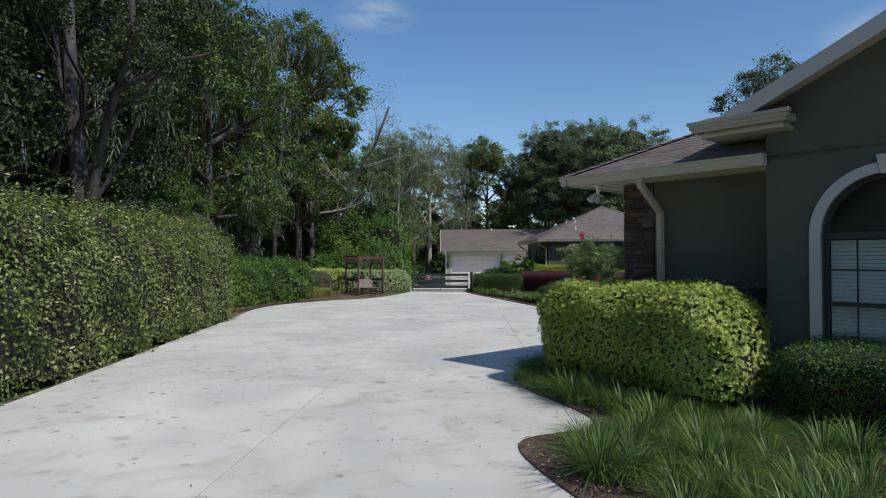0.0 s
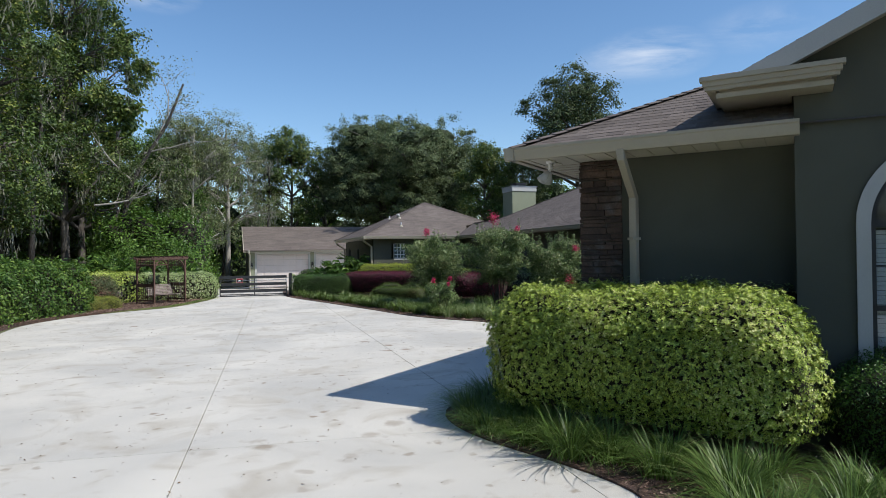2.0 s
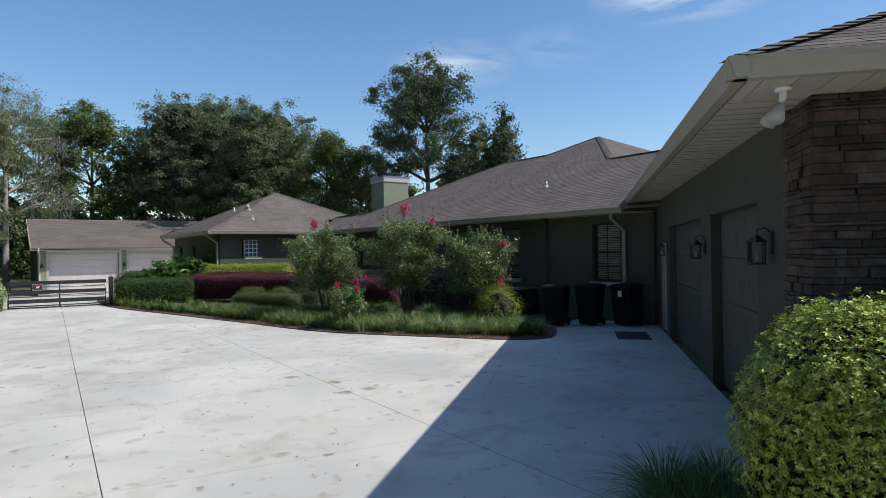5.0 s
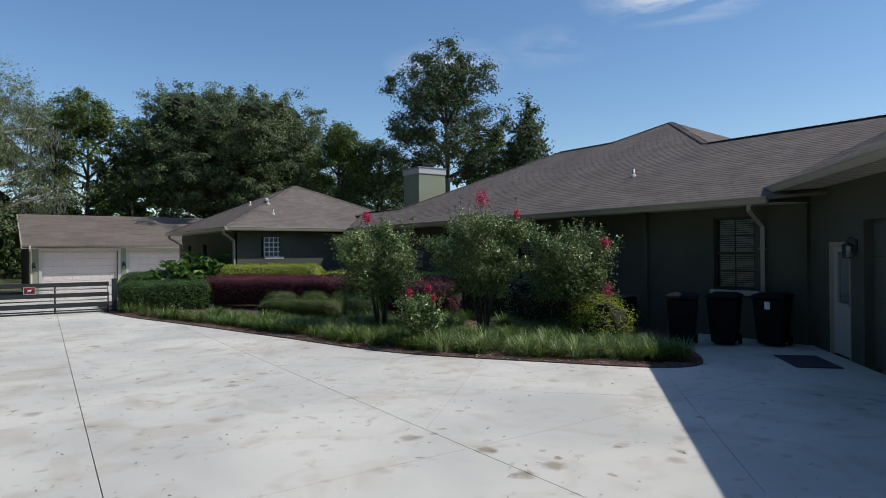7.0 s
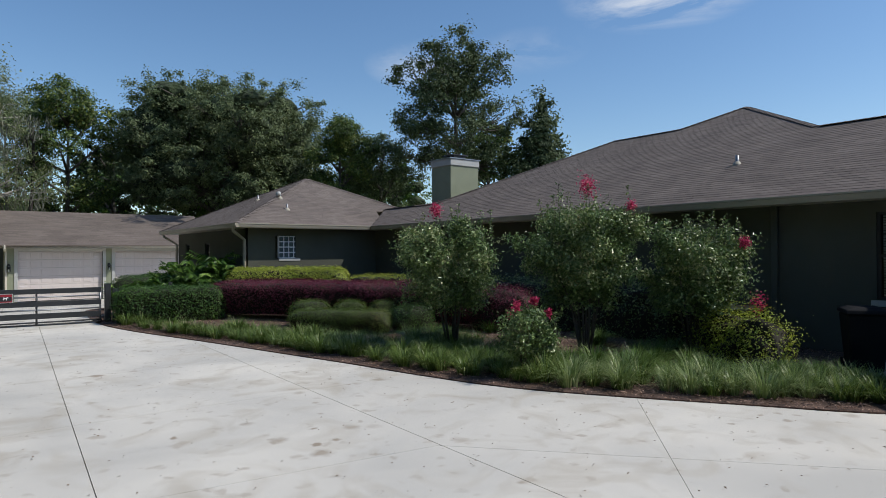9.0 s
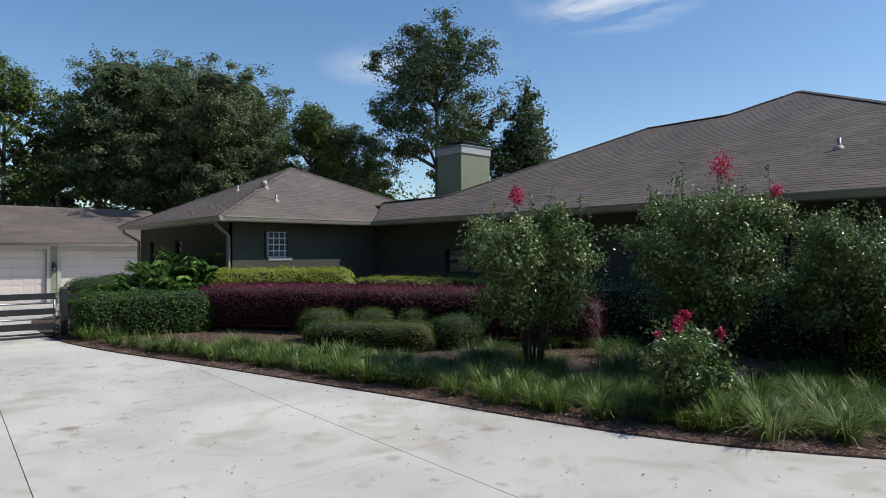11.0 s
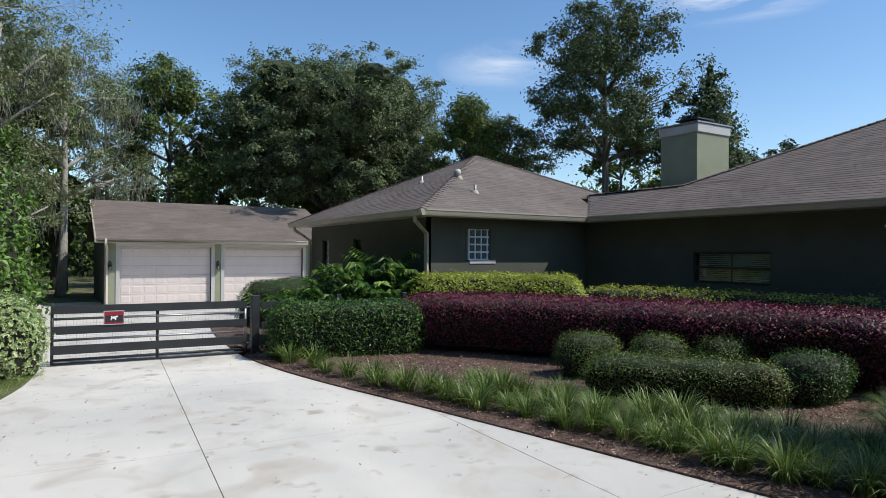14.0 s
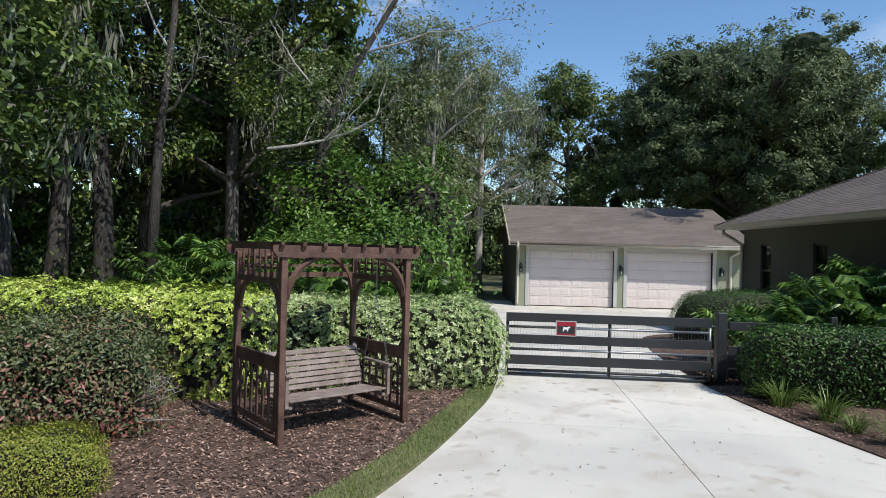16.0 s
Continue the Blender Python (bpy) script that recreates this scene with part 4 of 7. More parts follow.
roof_slope("slope", (5.5, 0, 0), (0, 1, 0), (1, 0, 0), EAVE, [(0, 36.2), (4.9, 41.1)], [(0, 46.0), (4.9, 41.1)], house, seed=7)
roof_slope("slope", (0, 46.0, 0), (1, 0, 0), (0, -1, 0), EAVE, [(0, 5.5), (4.9, 10.4)], [(0, 15.3), (4.9, 10.4)], house, seed=8, tab=2)
roof_slope("slope", (15.3, 0, 0), (0, 1, 0), (-1, 0, 0), EAVE, [(0, 36.2), (4.9, 41.1)], [(0, 46.0), (4.9, 41.1)], house, seed=9, tab=2)


def caps(points, parent):
    """Ridge and hip shingles in short overlapping lengths."""
    g = Geo()
    for a, b in points:
        a, b = Vector(a), Vector(b)
        d = (b - a); n = int(d.length / 0.2); d.normalize()
        side = d.cross(Vector((0, 0, 1))).normalized()
        for i in range(n):
            p = a + d * (i * 0.2)
            q = p + d * 0.22
            upv = Vector((0, 0, 1))
            g.add([p - side * 0.13 + upv * 0.0, p + upv * 0.034, p + side * 0.13, q - side * 0.12 - upv * 0.012, q + upv * 0.022, q + side * 0.12 - upv * 0.012],
                  [(0, 1, 4, 3), (1, 2, 5, 4), (0, 2, 1)])
    o = g.ob("ridge_capping", SHINGLE, parent); o["kind"] = "stuff"


def zc(s):
    return EAVE + PITCH * s


caps([((12.5, 34.45, zc(1.75)), (17.24, 29.7, zc(6.49))), ((17.24, 29.7, zc(6.49)), (17.24, 27.1, zc(6.49))), ((17.24, 27.1, zc(6.49)), (18.75, 25.6, zc(8))),
      ((15.2, 22.05, zc(4.45)), (18.75, 25.6, zc(8))), ((15.2, 12, zc(4.45)), (15.2, 22.05, zc(4.45))), ((12.5, 34.45, zc(1.75)), (12.5, 38, zc(1.75))),
      ((5.5, 36.2, EAVE), (10.4, 41.1, zc(4.9))), ((5.5, 46, EAVE), (10.4, 41.1, zc(4.9))), ((15.3, 36.2, EAVE), (10.4, 41.1, zc(4.9)))], house)

# walls of the long house; openings are for its windows
WX = 11.35
wall_run("wall_west", (WX, 36.85), (WX, 17.6), -0.1, EAVE - 0.14, 0.25, [(36.85 - y1, 36.85 - y0, a, b) for y0, y1, a, b in ((18.65, 19.6, 1.05, 2.65), (22.6, 23.5, 1.05, 2.65), (25.2, 26.1, 1.05, 2.65), (31.3, 33.25, 1.3, 2.05))], STUCCO)
wall_run("wall_south", (6.15, 36.85), (WX, 36.85), -0.1, EAVE - 0.14, 0.25, [(7.15 - 6.15, 7.95 - 6.15, 1.78, 2.6)], STUCCO)
wall_run("wall_far", (6.15, 45.4), (6.15, 36.851), -0.5, EAVE - 0.14, 0.25, [(45.4 - 44.3, 45.4 - 43.7, 0.9, 2.4), (45.4 - 41.6, 45.4 - 41.0, 0.9, 2.4)], STUCCO)
wall_run("wall_back", (26.1, 45.4), (6.4, 45.4), -0.5, EAVE - 0.14, 0.25, [], STUCCO)
wall_run("wall_east", (26.1, 8), (26.1, 45.4), -0.5, EAVE - 0.14, 0.25, [], STUCCO)


def soffit(name, poly, z, label="beige boarded soffit"):
    Geo().prism(poly, z, z + 0.02).ob(name, SOFFIT, kind="structure", label=label, category="soffit")


soffit("soffit_1", [(10.86, 17.9), (10.86, 36.31), (5.61, 36.31), (5.61, 45.9), (6.2, 45.9), (6.2, 36.8), (WX + 0.05, 36.8), (WX + 0.05, 17.6)], EAVE - 0.14)
gutter("gutter", (10.70, 36.15), (10.70, 18.1), EAVE + 0.005)
gutter("gutter", (5.45, 36.15), (10.70, 36.15), EAVE + 0.005)
gutter("gutter", (5.45, 46.0), (5.45, 36.15), EAVE + 0.005)

for y0, y1, lab in ((18.65, 19.6, "double-hung window with white blinds behind dark sashes"), (22.6, 23.5, "double-hung window in the shade behind the crape myrtles"), (25.2, 26.1, "double-hung window in the shade behind the crape myrtles")):
    hung_window(frame_on((WX, y1, 1.05), (0, -1)), y1 - y0, 1.6, label=lab)
w3 = hung_window(frame_on((WX, 33.25, 1.3), (0, -1)), 1.95, 0.75, cols=2, rows=1, sill=False, label="wide low window with open blinds and a dark frame")
for y0, y1 in ((43.7, 44.3), (41.0, 41.6)):
    hung_window(frame_on((6.15, y1, 0.9), (0, -1)), y1 - y0, 1.5, cols=1, rows=1, blind=False, sill=False, label="narrow dark side window")


def glass_block():
    m = frame_on((7.3, 36.85, 1.80), (1, 0))
    th = thing("window", "glass block window of sixteen panes with a pale sill", "window", m)
    g = Geo()
    g.box(0, 0.8, 0.06, 0.2, 0, 0.82)
    g.ob("mortar", WHITE, th)
    for i in range(4):
        for j in range(4):
            Geo().box(0.03 + i * 0.19, 0.18 + i * 0.19, 0.035, 0.06, 0.03 + j * 0.195, 0.185 + j * 0.195).ob("pane", GLASSBLOCK, th, bevel=0.012)
    Geo().box(-0.01, 0.81, -0.02, 0.06, -0.10, 0.0).ob("window_sill", TRIM_LIGHT, th, bevel=0.006)


glass_block()


def chimney():
    th = thing("chimney", "square sage-green stucco chimney with a pale metal cap band", "chimney", pose(14.28, 35.4, 3.27))
    Geo().box(-0.72, 0.72, -0.62, 0.62, 0, 2.15).ob("shaft", STUCCO_LIGHT, th)
    Geo().box(-0.76, 0.76, -0.66, 0.66, 2.15, 2.42).ob("band", TRIM_LIGHT, th, bevel=0.02)
    Geo().box(-0.79, 0.79, -0.69, 0.69, 2.42, 2.46).ob("flashing", STEEL, th)
    Geo().box(-0.3, 0.3, -0.3, 0.3, 2.50, 2.6).ob("spark_arrestor", BLACKPAINT, th)
    Geo().box(-0.38, 0.38, -0.38, 0.38, 2.62, 2.66).ob("cap", BLACKPAINT, th)
    Geo().box(-0.28, 0.28, -0.28, 0.28, 2.45, 2.62).ob("flue", BLACKPAINT, th)


chimney()


def vent(x, y, z, h=0.22, cap=False):
    th = thing("roof_vent", "grey metal roof vent pipe with a flashing collar" if not cap else "pale capped roof vent", "vent", pose(x, y, z), group="roof vents")
    Geo().tube([(0, 0, -0.2), (0, 0, h)], 0.04, 10).ob("pipe", STEEL, th, smooth=True)
    Geo().tube([(0, 0, -0.1), (0, 0, 0.07)], [0.16, 0.06], 10).ob("collar", TRIM, th, smooth=True)
    if cap:
        Geo().tube([(0.0, 0, h), (-0.14, 0, h - 0.02)], 0.09, 10).ob("cap", TRIM_LIGHT, th, smooth=True)


def on_w(x, y):
    return EAVE + PITCH * (x - 10.75)


vent(13.0, 23.0, on_w(13.0, 23))
vent(7.9, 37.5, EAVE + PITCH * 1.3)
vent(8.1, 38.6, EAVE + PITCH * 2.4, 0.18, True)
vent(8.0, 40.6, EAVE + PITCH * 2.5)

# ---- the garage wing ----
wingroof = thing("garage_wing_roof", "brown shingle hip roof of the garage wing", "roof")
WE = 3.23
roof_slope("slope", wing(0, -0.7, 0), U, V, WE, [(0, -0.7), (4.3, 3.6)], [(0, 12.0), (4.3, 17)], wingroof, seed=11)
Geo().add([wing(-0.7, -0.7, WE - 0.02), wing(-0.4, 7.9, WE - 0.02), wing(3.6, 3.6, WE + 4.3 * PITCH - 0.03), wing(17, 3.6, WE + 4.3 * PITCH - 0.03), wing(17, 7.9, WE - 0.02)],
          [(0, 1, 2), (1, 4, 3, 2)]).ob("underlay", SHINGLE, wingroof)
roof_slope("slope", wing(-0.7, 0, 0), V, U, WE, [(0, -0.7), (4.3, 3.6)], [(0, 2.35), (0.2, 2.35), (0.21, 7.69), (4.3, 3.6)], wingroof, pieces=300, seed=12, tab=0.2)
caps([(wing(-0.7, -0.7, WE), wing(3.6, 3.6, WE + 4.3 * PITCH)), (wing(3.6, 3.6, WE + 4.3 * PITCH), wing(16, 3.6, WE + 4.3 * PITCH))], wingroof)
GE = 3.72
GA = 5.42
roof_slope("slope", wing(0, 1.87, 0), U, V, GE, [(0, -0.88), (GA - 1.87, -0.88)], [(0, 1.4), (GA - 1.87, 7.5)], wingroof, seed=13)
roof_slope("slope", wing(0, 2 * GA - 1.87, 0), U, -V, GE, [(0, -0.88), (GA - 1.87, -0.88)], [(0, 1.4), (GA - 1.87, 7.5)], wingroof, seed=14)


def gable():
    th = thing("gable_trim", "pale grey rake boards and boxed eave returns on the gable", "trim", Matrix.Translation(wing(0, 0, 0)) @ Matrix.Translation(-CORNER))
    top = GE + PITCH * (GA - 1.87)
    for k in (1, -1):
        g = Geo()
        e = 1.8 if k == 1 else 2 * GA - 1.8
        e0 = GE - PITCH * 0.07
        g.add([wing(u, v, z) for u in (-0.90, -0.85) for v, z in ((e, e0 + 0.0), (GA, top + 0.0), (GA, top - 0.20), (e + k * 0.22, e0 - 0.10))],
              [(0, 1, 2, 3), (7, 6, 5, 4), (0, 4, 5, 1), (1, 5, 6, 2), (2, 6, 7, 3), (3, 7, 4, 0)])
        g.ob("rake_board", TRIM_LIGHT, th)
        g = Geo()
        g.add([wing(u, v, z) for u in (-0.85, -0.53) for v, z in ((e + k * 0.3, GE - 0.0), (GA, top - 0.14), (GA, top - 0.16), (e + k * 0.3, GE - 0.02))],
              [(0, 1, 2, 3), (7, 6, 5, 4), (0, 4, 5, 1), (1, 5, 6, 2), (2, 6, 7, 3), (3, 7, 4, 0)])
        g.ob("rake_soffit", SOFFIT, th)
    g = Geo()
    wingbox(g, -0.86, 0.7, 1.67, 2.34, GE - 0.215, GE - 0.165)
    wingbox(g, -0.83, 0.7, 1.70, 2.32, GE - 0.165, GE - 0.13)
    wingbox(g, -0.86, -0.535, 2.34, 2.69, GE - 0.215, GE - 0.165)
    wingbox(g, -0.83, -0.535, 2.32, 2.67, GE - 0.165, GE - 0.13)
    g.ob("return_soffit", TRIM, th)
    g = Geo()
    for z0, z1, out in ((-0.14, -0.10, 0.0), (-0.10, -0.05, 0.02), (-0.05, -0.005, 0.045)):
        wingbox(g, -0.92 - out, -0.865, 1.57 - out, 2.74 + out, GE + z0, GE + z1)
        wingbox(g, -0.865, 0.7, 1.58 - out, 1.665, GE + z0, GE + z1)
    wingbox(g, -0.865, -0.535, 1.67, 2.72, GE - 0.129, GE - 0.03)
    wingbox(g, -0.53, 0.7, 1.67, 2.0, GE - 0.129, GE - 0.012)
    g.ob("return_gutter", TRIM, th)
    g = Geo()
    g.add([wing(-0.90, 1.60, GE - 0.004), wing(-0.90, 2.72, GE - 0.004), wing(-0.54, 2.72, GE + 0.11), wing(-0.54, 1.60, GE + 0.11)], [(0, 1, 2, 3)])
    g.ob("return_shingles", SHINGLE, th)


gable()


def bump_wall():
    """The gable wall with its arched window."""
    g = Geo()
    c, r, spring, low = 3.67, 0.69, 2.20, 0.55
    u0, u1 = -0.53, -0.28

    def rake(v):
        return GE - 0.10 + PITCH * (GA - 1.87 - abs(v - GA))

    def col(v0, v1, lo0, lo1):
        g.add([wing(u, v, z) for u in (u0, u1) for v, z in ((v0, lo0), (v1, lo1), (v1, rake(v1)), (v0, rake(v0)))],
              [(0, 1, 2, 3), (7, 6, 5, 4), (0, 4, 5, 1), (1, 5, 6, 2), (2, 6, 7, 3), (3, 7, 4, 0)])
    col(2.355, c - r, -0.1, -0.1)
    n = 24
    for i in range(n):
        a0, a1 = math.pi - math.pi * i / n, math.pi - math.pi * (i + 1) / n
        col(c + r * math.cos(a0), c + r * math.cos(a1), spring + r * math.sin(a0), spring + r * math.sin(a1))
    col(c + r, GA, -0.1, -0.1)
    col(GA, 2 * GA - 2.355, -0.1, -0.1)
    wingbox(g, u0, u1, c - r, c + r, -0.1, low)
    wingbox(g, -0.28, 0.0, 2.355, 2.60, -0.1, GE - 0.3)
    wingbox(g, -0.28, 3.0, 2 * GA - 2.58, 2 * GA - 2.33, -0.1, GE - 0.3)
    g.ob("wall_gable", STUCCO, kind="structure", label="dark olive stucco gable wall with an arched opening")
    th = thing("window", "tall arched window with a pale surround, dark bars and white blinds", "window", Matrix.Translation(wing(-0.53, c, low)))
    o = wing(-0.53, c, low)

    def loc(u, v, z):
        return wing(-0.53 + u, c + v, low + z) - o
    s, h = Geo(), spring - low
    for k in (-1, 1):
        s.add([loc(u, k * v, z) for u in (-0.05, 0.02) for v, z in ((r, -0.02), (r + 0.12, -0.02), (r + 0.12, h), (r, h))],
              [(0, 1, 2, 3), (7, 6, 5, 4), (0, 4, 5, 1), (1, 5, 6, 2), (2, 6, 7, 3), (3, 7, 4, 0)])
    for i in range(n):
        a0, a1 = math.pi * i / n, math.pi * (i + 1) / n
        s.add([loc(u, q * math.cos(a), h + q * math.sin(a)) for u in (-0.05, 0.02) for q, a in ((r, a0), (r + 0.12, a0), (r + 0.12, a1), (r, a1))],
              [(0, 1, 2, 3), (7, 6, 5, 4), (0, 4, 5, 1), (1, 5, 6, 2), (2, 6, 7, 3), (3, 7, 4, 0)])
    s.ob("surround", TRIM_LIGHT, th)
    k_ = Geo()
    k_.add([loc(u, v, z) for u in (-0.085, 0.02) for v, z in ((-0.07, h + r - 0.02), (0.07, h + r - 0.02), (0.11, h + r + 0.2), (-0.11, h + r + 0.2))],
           [(0, 1, 2, 3), (7, 6, 5, 4), (0, 4, 5, 1), (1, 5, 6, 2), (2, 6, 7, 3), (3, 7, 4, 0)])
    k_.ob("keystone", TRIM_LIGHT, th, bevel=0.008)
    f = Geo()

    def lb(g_, u0_, u1_, v0, v1, z0, z1):
        g_.add([loc(u, v, z) for z in (z0, z1) for u, v in ((u0_, v0), (u1_, v0), (u1_, v1), (u0_, v1))],
               [(3, 2, 1, 0), (4, 5, 6, 7), (0, 1, 5, 4), (1, 2, 6, 5), (2, 3, 7, 6), (3, 0, 4, 7)])
    for v in (-r, r - 0.045):
        lb(f, 0.08, 0.14, v, v + 0.045, 0, h)
    lb(f, 0.08, 0.14, -r, r, 0, 0.05); lb(f, 0.07, 0.15, -r, r, h - 0.04, h + 0.03); lb(f, 0.08, 0.14, -r, r, h * 0.5 - 0.02, h * 0.5 + 0.03)
    for i in range(n):
        a0, a1 = math.pi * i / n, math.pi * (i + 1) / n
        f.add([loc(u, q * math.cos(a), h + q * math.sin(a)) for u in (0.08, 0.14) for q, a in ((r - 0.045, a0), (r, a0), (r, a1), (r - 0.045, a1))],
              [(0, 1, 2, 3), (7, 6, 5, 4), (0, 4, 5, 1), (1, 5, 6, 2), (2, 6, 7, 3), (3, 7, 4, 0)])
    f.ob("window_frame", BLACKPAINT, th)
    b = Geo()
    for v in (-r * 0.5, 0.0, r * 0.5):
        lb(b, 0.09, 0.11, v - 0.008, v + 0.008, 0.05, h - 0.04)
    for z in (h * 0.25, h * 0.75):
        lb(b, 0.092, 0.108, -r, r, z - 0.008, z + 0.008)
    b.ob("glazing_bars", BLACKPAINT, th)
    p = Geo()
    lb(p, 0.115, 0.12, -r + 0.04, r - 0.04, 0.04, h - 0.02)
    pane = p.ob("pane", GLASS, th); pane.visible_shadow = False
    p = Geo()
    arc = [loc(0.115, (r - 0.04) * math.cos(math.pi * i / n), h + (r - 0.03) * math.sin(math.pi * i / n)) for i in range(n + 1)]
    p.add(arc, [tuple(range(n + 1))])
    pane = p.ob("pane", GLASS, th); pane.visible_shadow = False
    bl = Geo()
    k = 34
    for i in range(k):
        z = 0.04 + i * (h - 0.1) / k
        lb(bl, 0.17, 0.175, -r + 0.05, r - 0.05, z, z + 0.042)
    bl.ob("blind", BLIND, th)
    # Dark panel painted as the room's shade behind the blind.
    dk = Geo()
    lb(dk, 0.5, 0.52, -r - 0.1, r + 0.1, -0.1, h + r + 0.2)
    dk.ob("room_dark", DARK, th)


bump_wall()
p_, q_ = pw(11.35, 0), pw(0, 0)
wall_run("wall_garage", pw(11.3, 0), pw(0.0, 0), -0.1, WE - 0.13, 0.25, [(11.3 - 10.35, 11.3 - 9.4, -0.1, 2.05), (11.3 - 8.87, 11.3 - 5.0, -0.1, 2.4), (11.3 - 4.2, 11.3 - 1.7, -0.1, 2.4)], STUCCO)
wall_run("wall_side", pw(0, 0.0), pw(0, 2.40), -0.1, WE - 0.13, 0.25, [], STUCCO)
soffit("soffit_2", [pw(-0.59, -0.59), pw(12.0, -0.59), pw(11.5, 0.05), pw(0.05, 0.05), pw(0.05, 2.36), pw(-0.59, 2.36)], WE - 0.13)
gutter("gutter", pw(12.15, -0.75), pw(-0.75, -0.75), WE + 0.01)
gutter("gutter", pw(-0.75, -0.75), pw(-0.75, 2.40), WE + 0.01)


def soffit_joints():
    g = Geo()
    for i in range(12):
        v = -0.5 + i * 0.235
        wingbox(g, -0.585, 0.0 if v > 0 else 0.0, v, v + 0.006, WE - 0.137, WE - 0.129)
    for i in range(44):
        u = 0.1 + i * 0.235
        wingbox(g, u, u + 0.006, -0.585, 0.0, WE - 0.137, WE - 0.129)
    g.ob("soffit_grooves", TRIM, kind="structure", label="dark grooves between soffit boards")


soffit_joints()


def sectional_door(m, w, h, cols, rows, mat_, label, trim_mat, tw=0.12):
    th = thing("garage_door", label, "garage door", m)
    sec = rows
    for j in range(sec):
        z0, z1 = h * j / sec + 0.004, h * (j + 1) / sec - 0.004
        s = Geo().box(0.0, w, 0.14, 0.18, z0, z1).ob("section", mat_, th)
        g = Geo()
        for i in range(cols):
            x0, x1 = w * (i + 0.12) / cols, w * (i + 0.88) / cols
            zz0, zz1 = z0 + (z1 - z0) * 0.16, z1 - (z1 - z0) * 0.16
            y = 0.14
            g.add([(x0, y - 0.001, zz0), (x1, y - 0.001, zz0), (x1, y - 0.001, zz1), (x0, y - 0.001, zz1),
                   (x0 + 0.02, y - 0.008, zz0 + 0.02), (x1 - 0.02, y - 0.008, zz0 + 0.02), (x1 - 0.02, y - 0.008, zz1 - 0.02), (x0 + 0.02, y - 0.008, zz1 - 0.02)],
                  [(4, 5, 6, 7), (0, 1, 5, 4), (1, 2, 6, 5), (2, 3, 7, 6), (3, 0, 4, 7)])
        o = g.ob("raised_panels", mat_, s)
    if trim_mat:
        for nm, b in (("jamb", (-tw, 0.0, -0.03, 0.2, 0, h)), ("jamb", (w, w + tw, -0.03, 0.2, 0, h)), ("head", (-tw, w + tw, -0.032, 0.2, h, h + tw))):
            Geo().box(*b).ob(nm, trim_mat, th, bevel=0.005)
    return th


sectional_door(frame_on((*pw(8.87, 0), 0), (-U.x, -U.y)), 3.87, 2.4, 8, 4, GREENDOOR, "dark green sectional garage door in the shade", None)
sectional_door(frame_on((*pw(4.2, 0), 0), (-U.x, -U.y)), 2.5, 2.4, 5, 4, GREENDOOR, "dark green sectional garage door in the shade", None)


def entry_door():
    m = frame_on((*pw(10.35, 0), 0), (-U.x, -U.y))
    th = thing("door", "pale grey side door with a glazed upper half", "door", m)
    Geo().box(0.05, 0.9, 0.06, 0.11, 0.02, 0.95).box(0.05, 0.2, 0.06, 0.11, 0.95, 2.0).box(0.75, 0.9, 0.06, 0.11, 0.95, 2.0).box(0.2, 0.75, 0.06, 0.11, 1.88, 2.0).ob("leaf", TRIM_LIGHT, th)
    pane = Geo().box(0.2, 0.75, 0.08, 0.09, 0.95, 1.88).ob("pane", GLASS, th)
    Geo().box(0.2, 0.75, 0.12, 0.13, 0.95, 1.88).ob("curtain", BLIND, th)
    Geo().box(0, 0.05, 0.0, 0.12, 0, 2.05).box(0.9, 0.95, 0.0, 0.12, 0, 2.05).box(0.05, 0.9, 0.0, 0.12, 2.0, 2.05).ob("door_frame", TRIM, th)
    Geo().tube([(0.83, 0.06, 0.95), (0.83, 0.0, 0.95)], [0.015, 0.03], 10).ob("door_knob", STEEL, th, smooth=True)


entry_door()
for u in (9.13, 4.6, 1.15):
    lantern(frame_on((*pw(u, 0), 1.95), (-U.x, -U.y)))


def stone_pillar():
    rng = random.Random(5)
    th = thing("stone_cladding", "stacked brown and grey ledge stone on the house corner", "stone pillar", Matrix.Translation(CORNER))
    z = 0.0
    me_cache = []
    while z < WE - 0.16:
        h = rng.choice((0.03, 0.04, 0.05, 0.065, 0.085))
        h = min(h, WE - 0.135 - z)
        for side in (0, 1):
            t = -0.02
            end = 0.50 if side == 0 else 0.7
            while t < end - 0.02:
                w = min(rng.uniform(0.14, 0.42), end - t)
                if end - t - w < 0.08:
                    w = end - t
                d = rng.uniform(0.015, 0.04)
                g = Geo()
                j = [rng.uniform(-0.008, 0.008) for _ in range(8)]
                if side == 0:
                    c8 = [(-d + j[0], t), (0.0, t), (0.0, t + w - 0.006), (-d + j[1], t + w - 0.006)]
                else:
                    c8 = [(t, -d + j[2]), (t + w - 0.006, -d + j[3]), (t + w - 0.006, 0.0), (t, 0.0)]
                vs = [wing(u, v, zz + j[4 + k] * 0.7) - CORNER for zz in (z + 0.003, z + h - 0.003) for k, (u, v) in enumerate(c8)]
                g.add(vs, [(3, 2, 1, 0), (4, 5, 6, 7), (0, 1, 5, 4), (1, 2, 6, 5), (2, 3, 7, 6), (3, 0, 4, 7)])
                g.ob("stone", STONE, th, bevel=0.004)
                t += w
        z += h


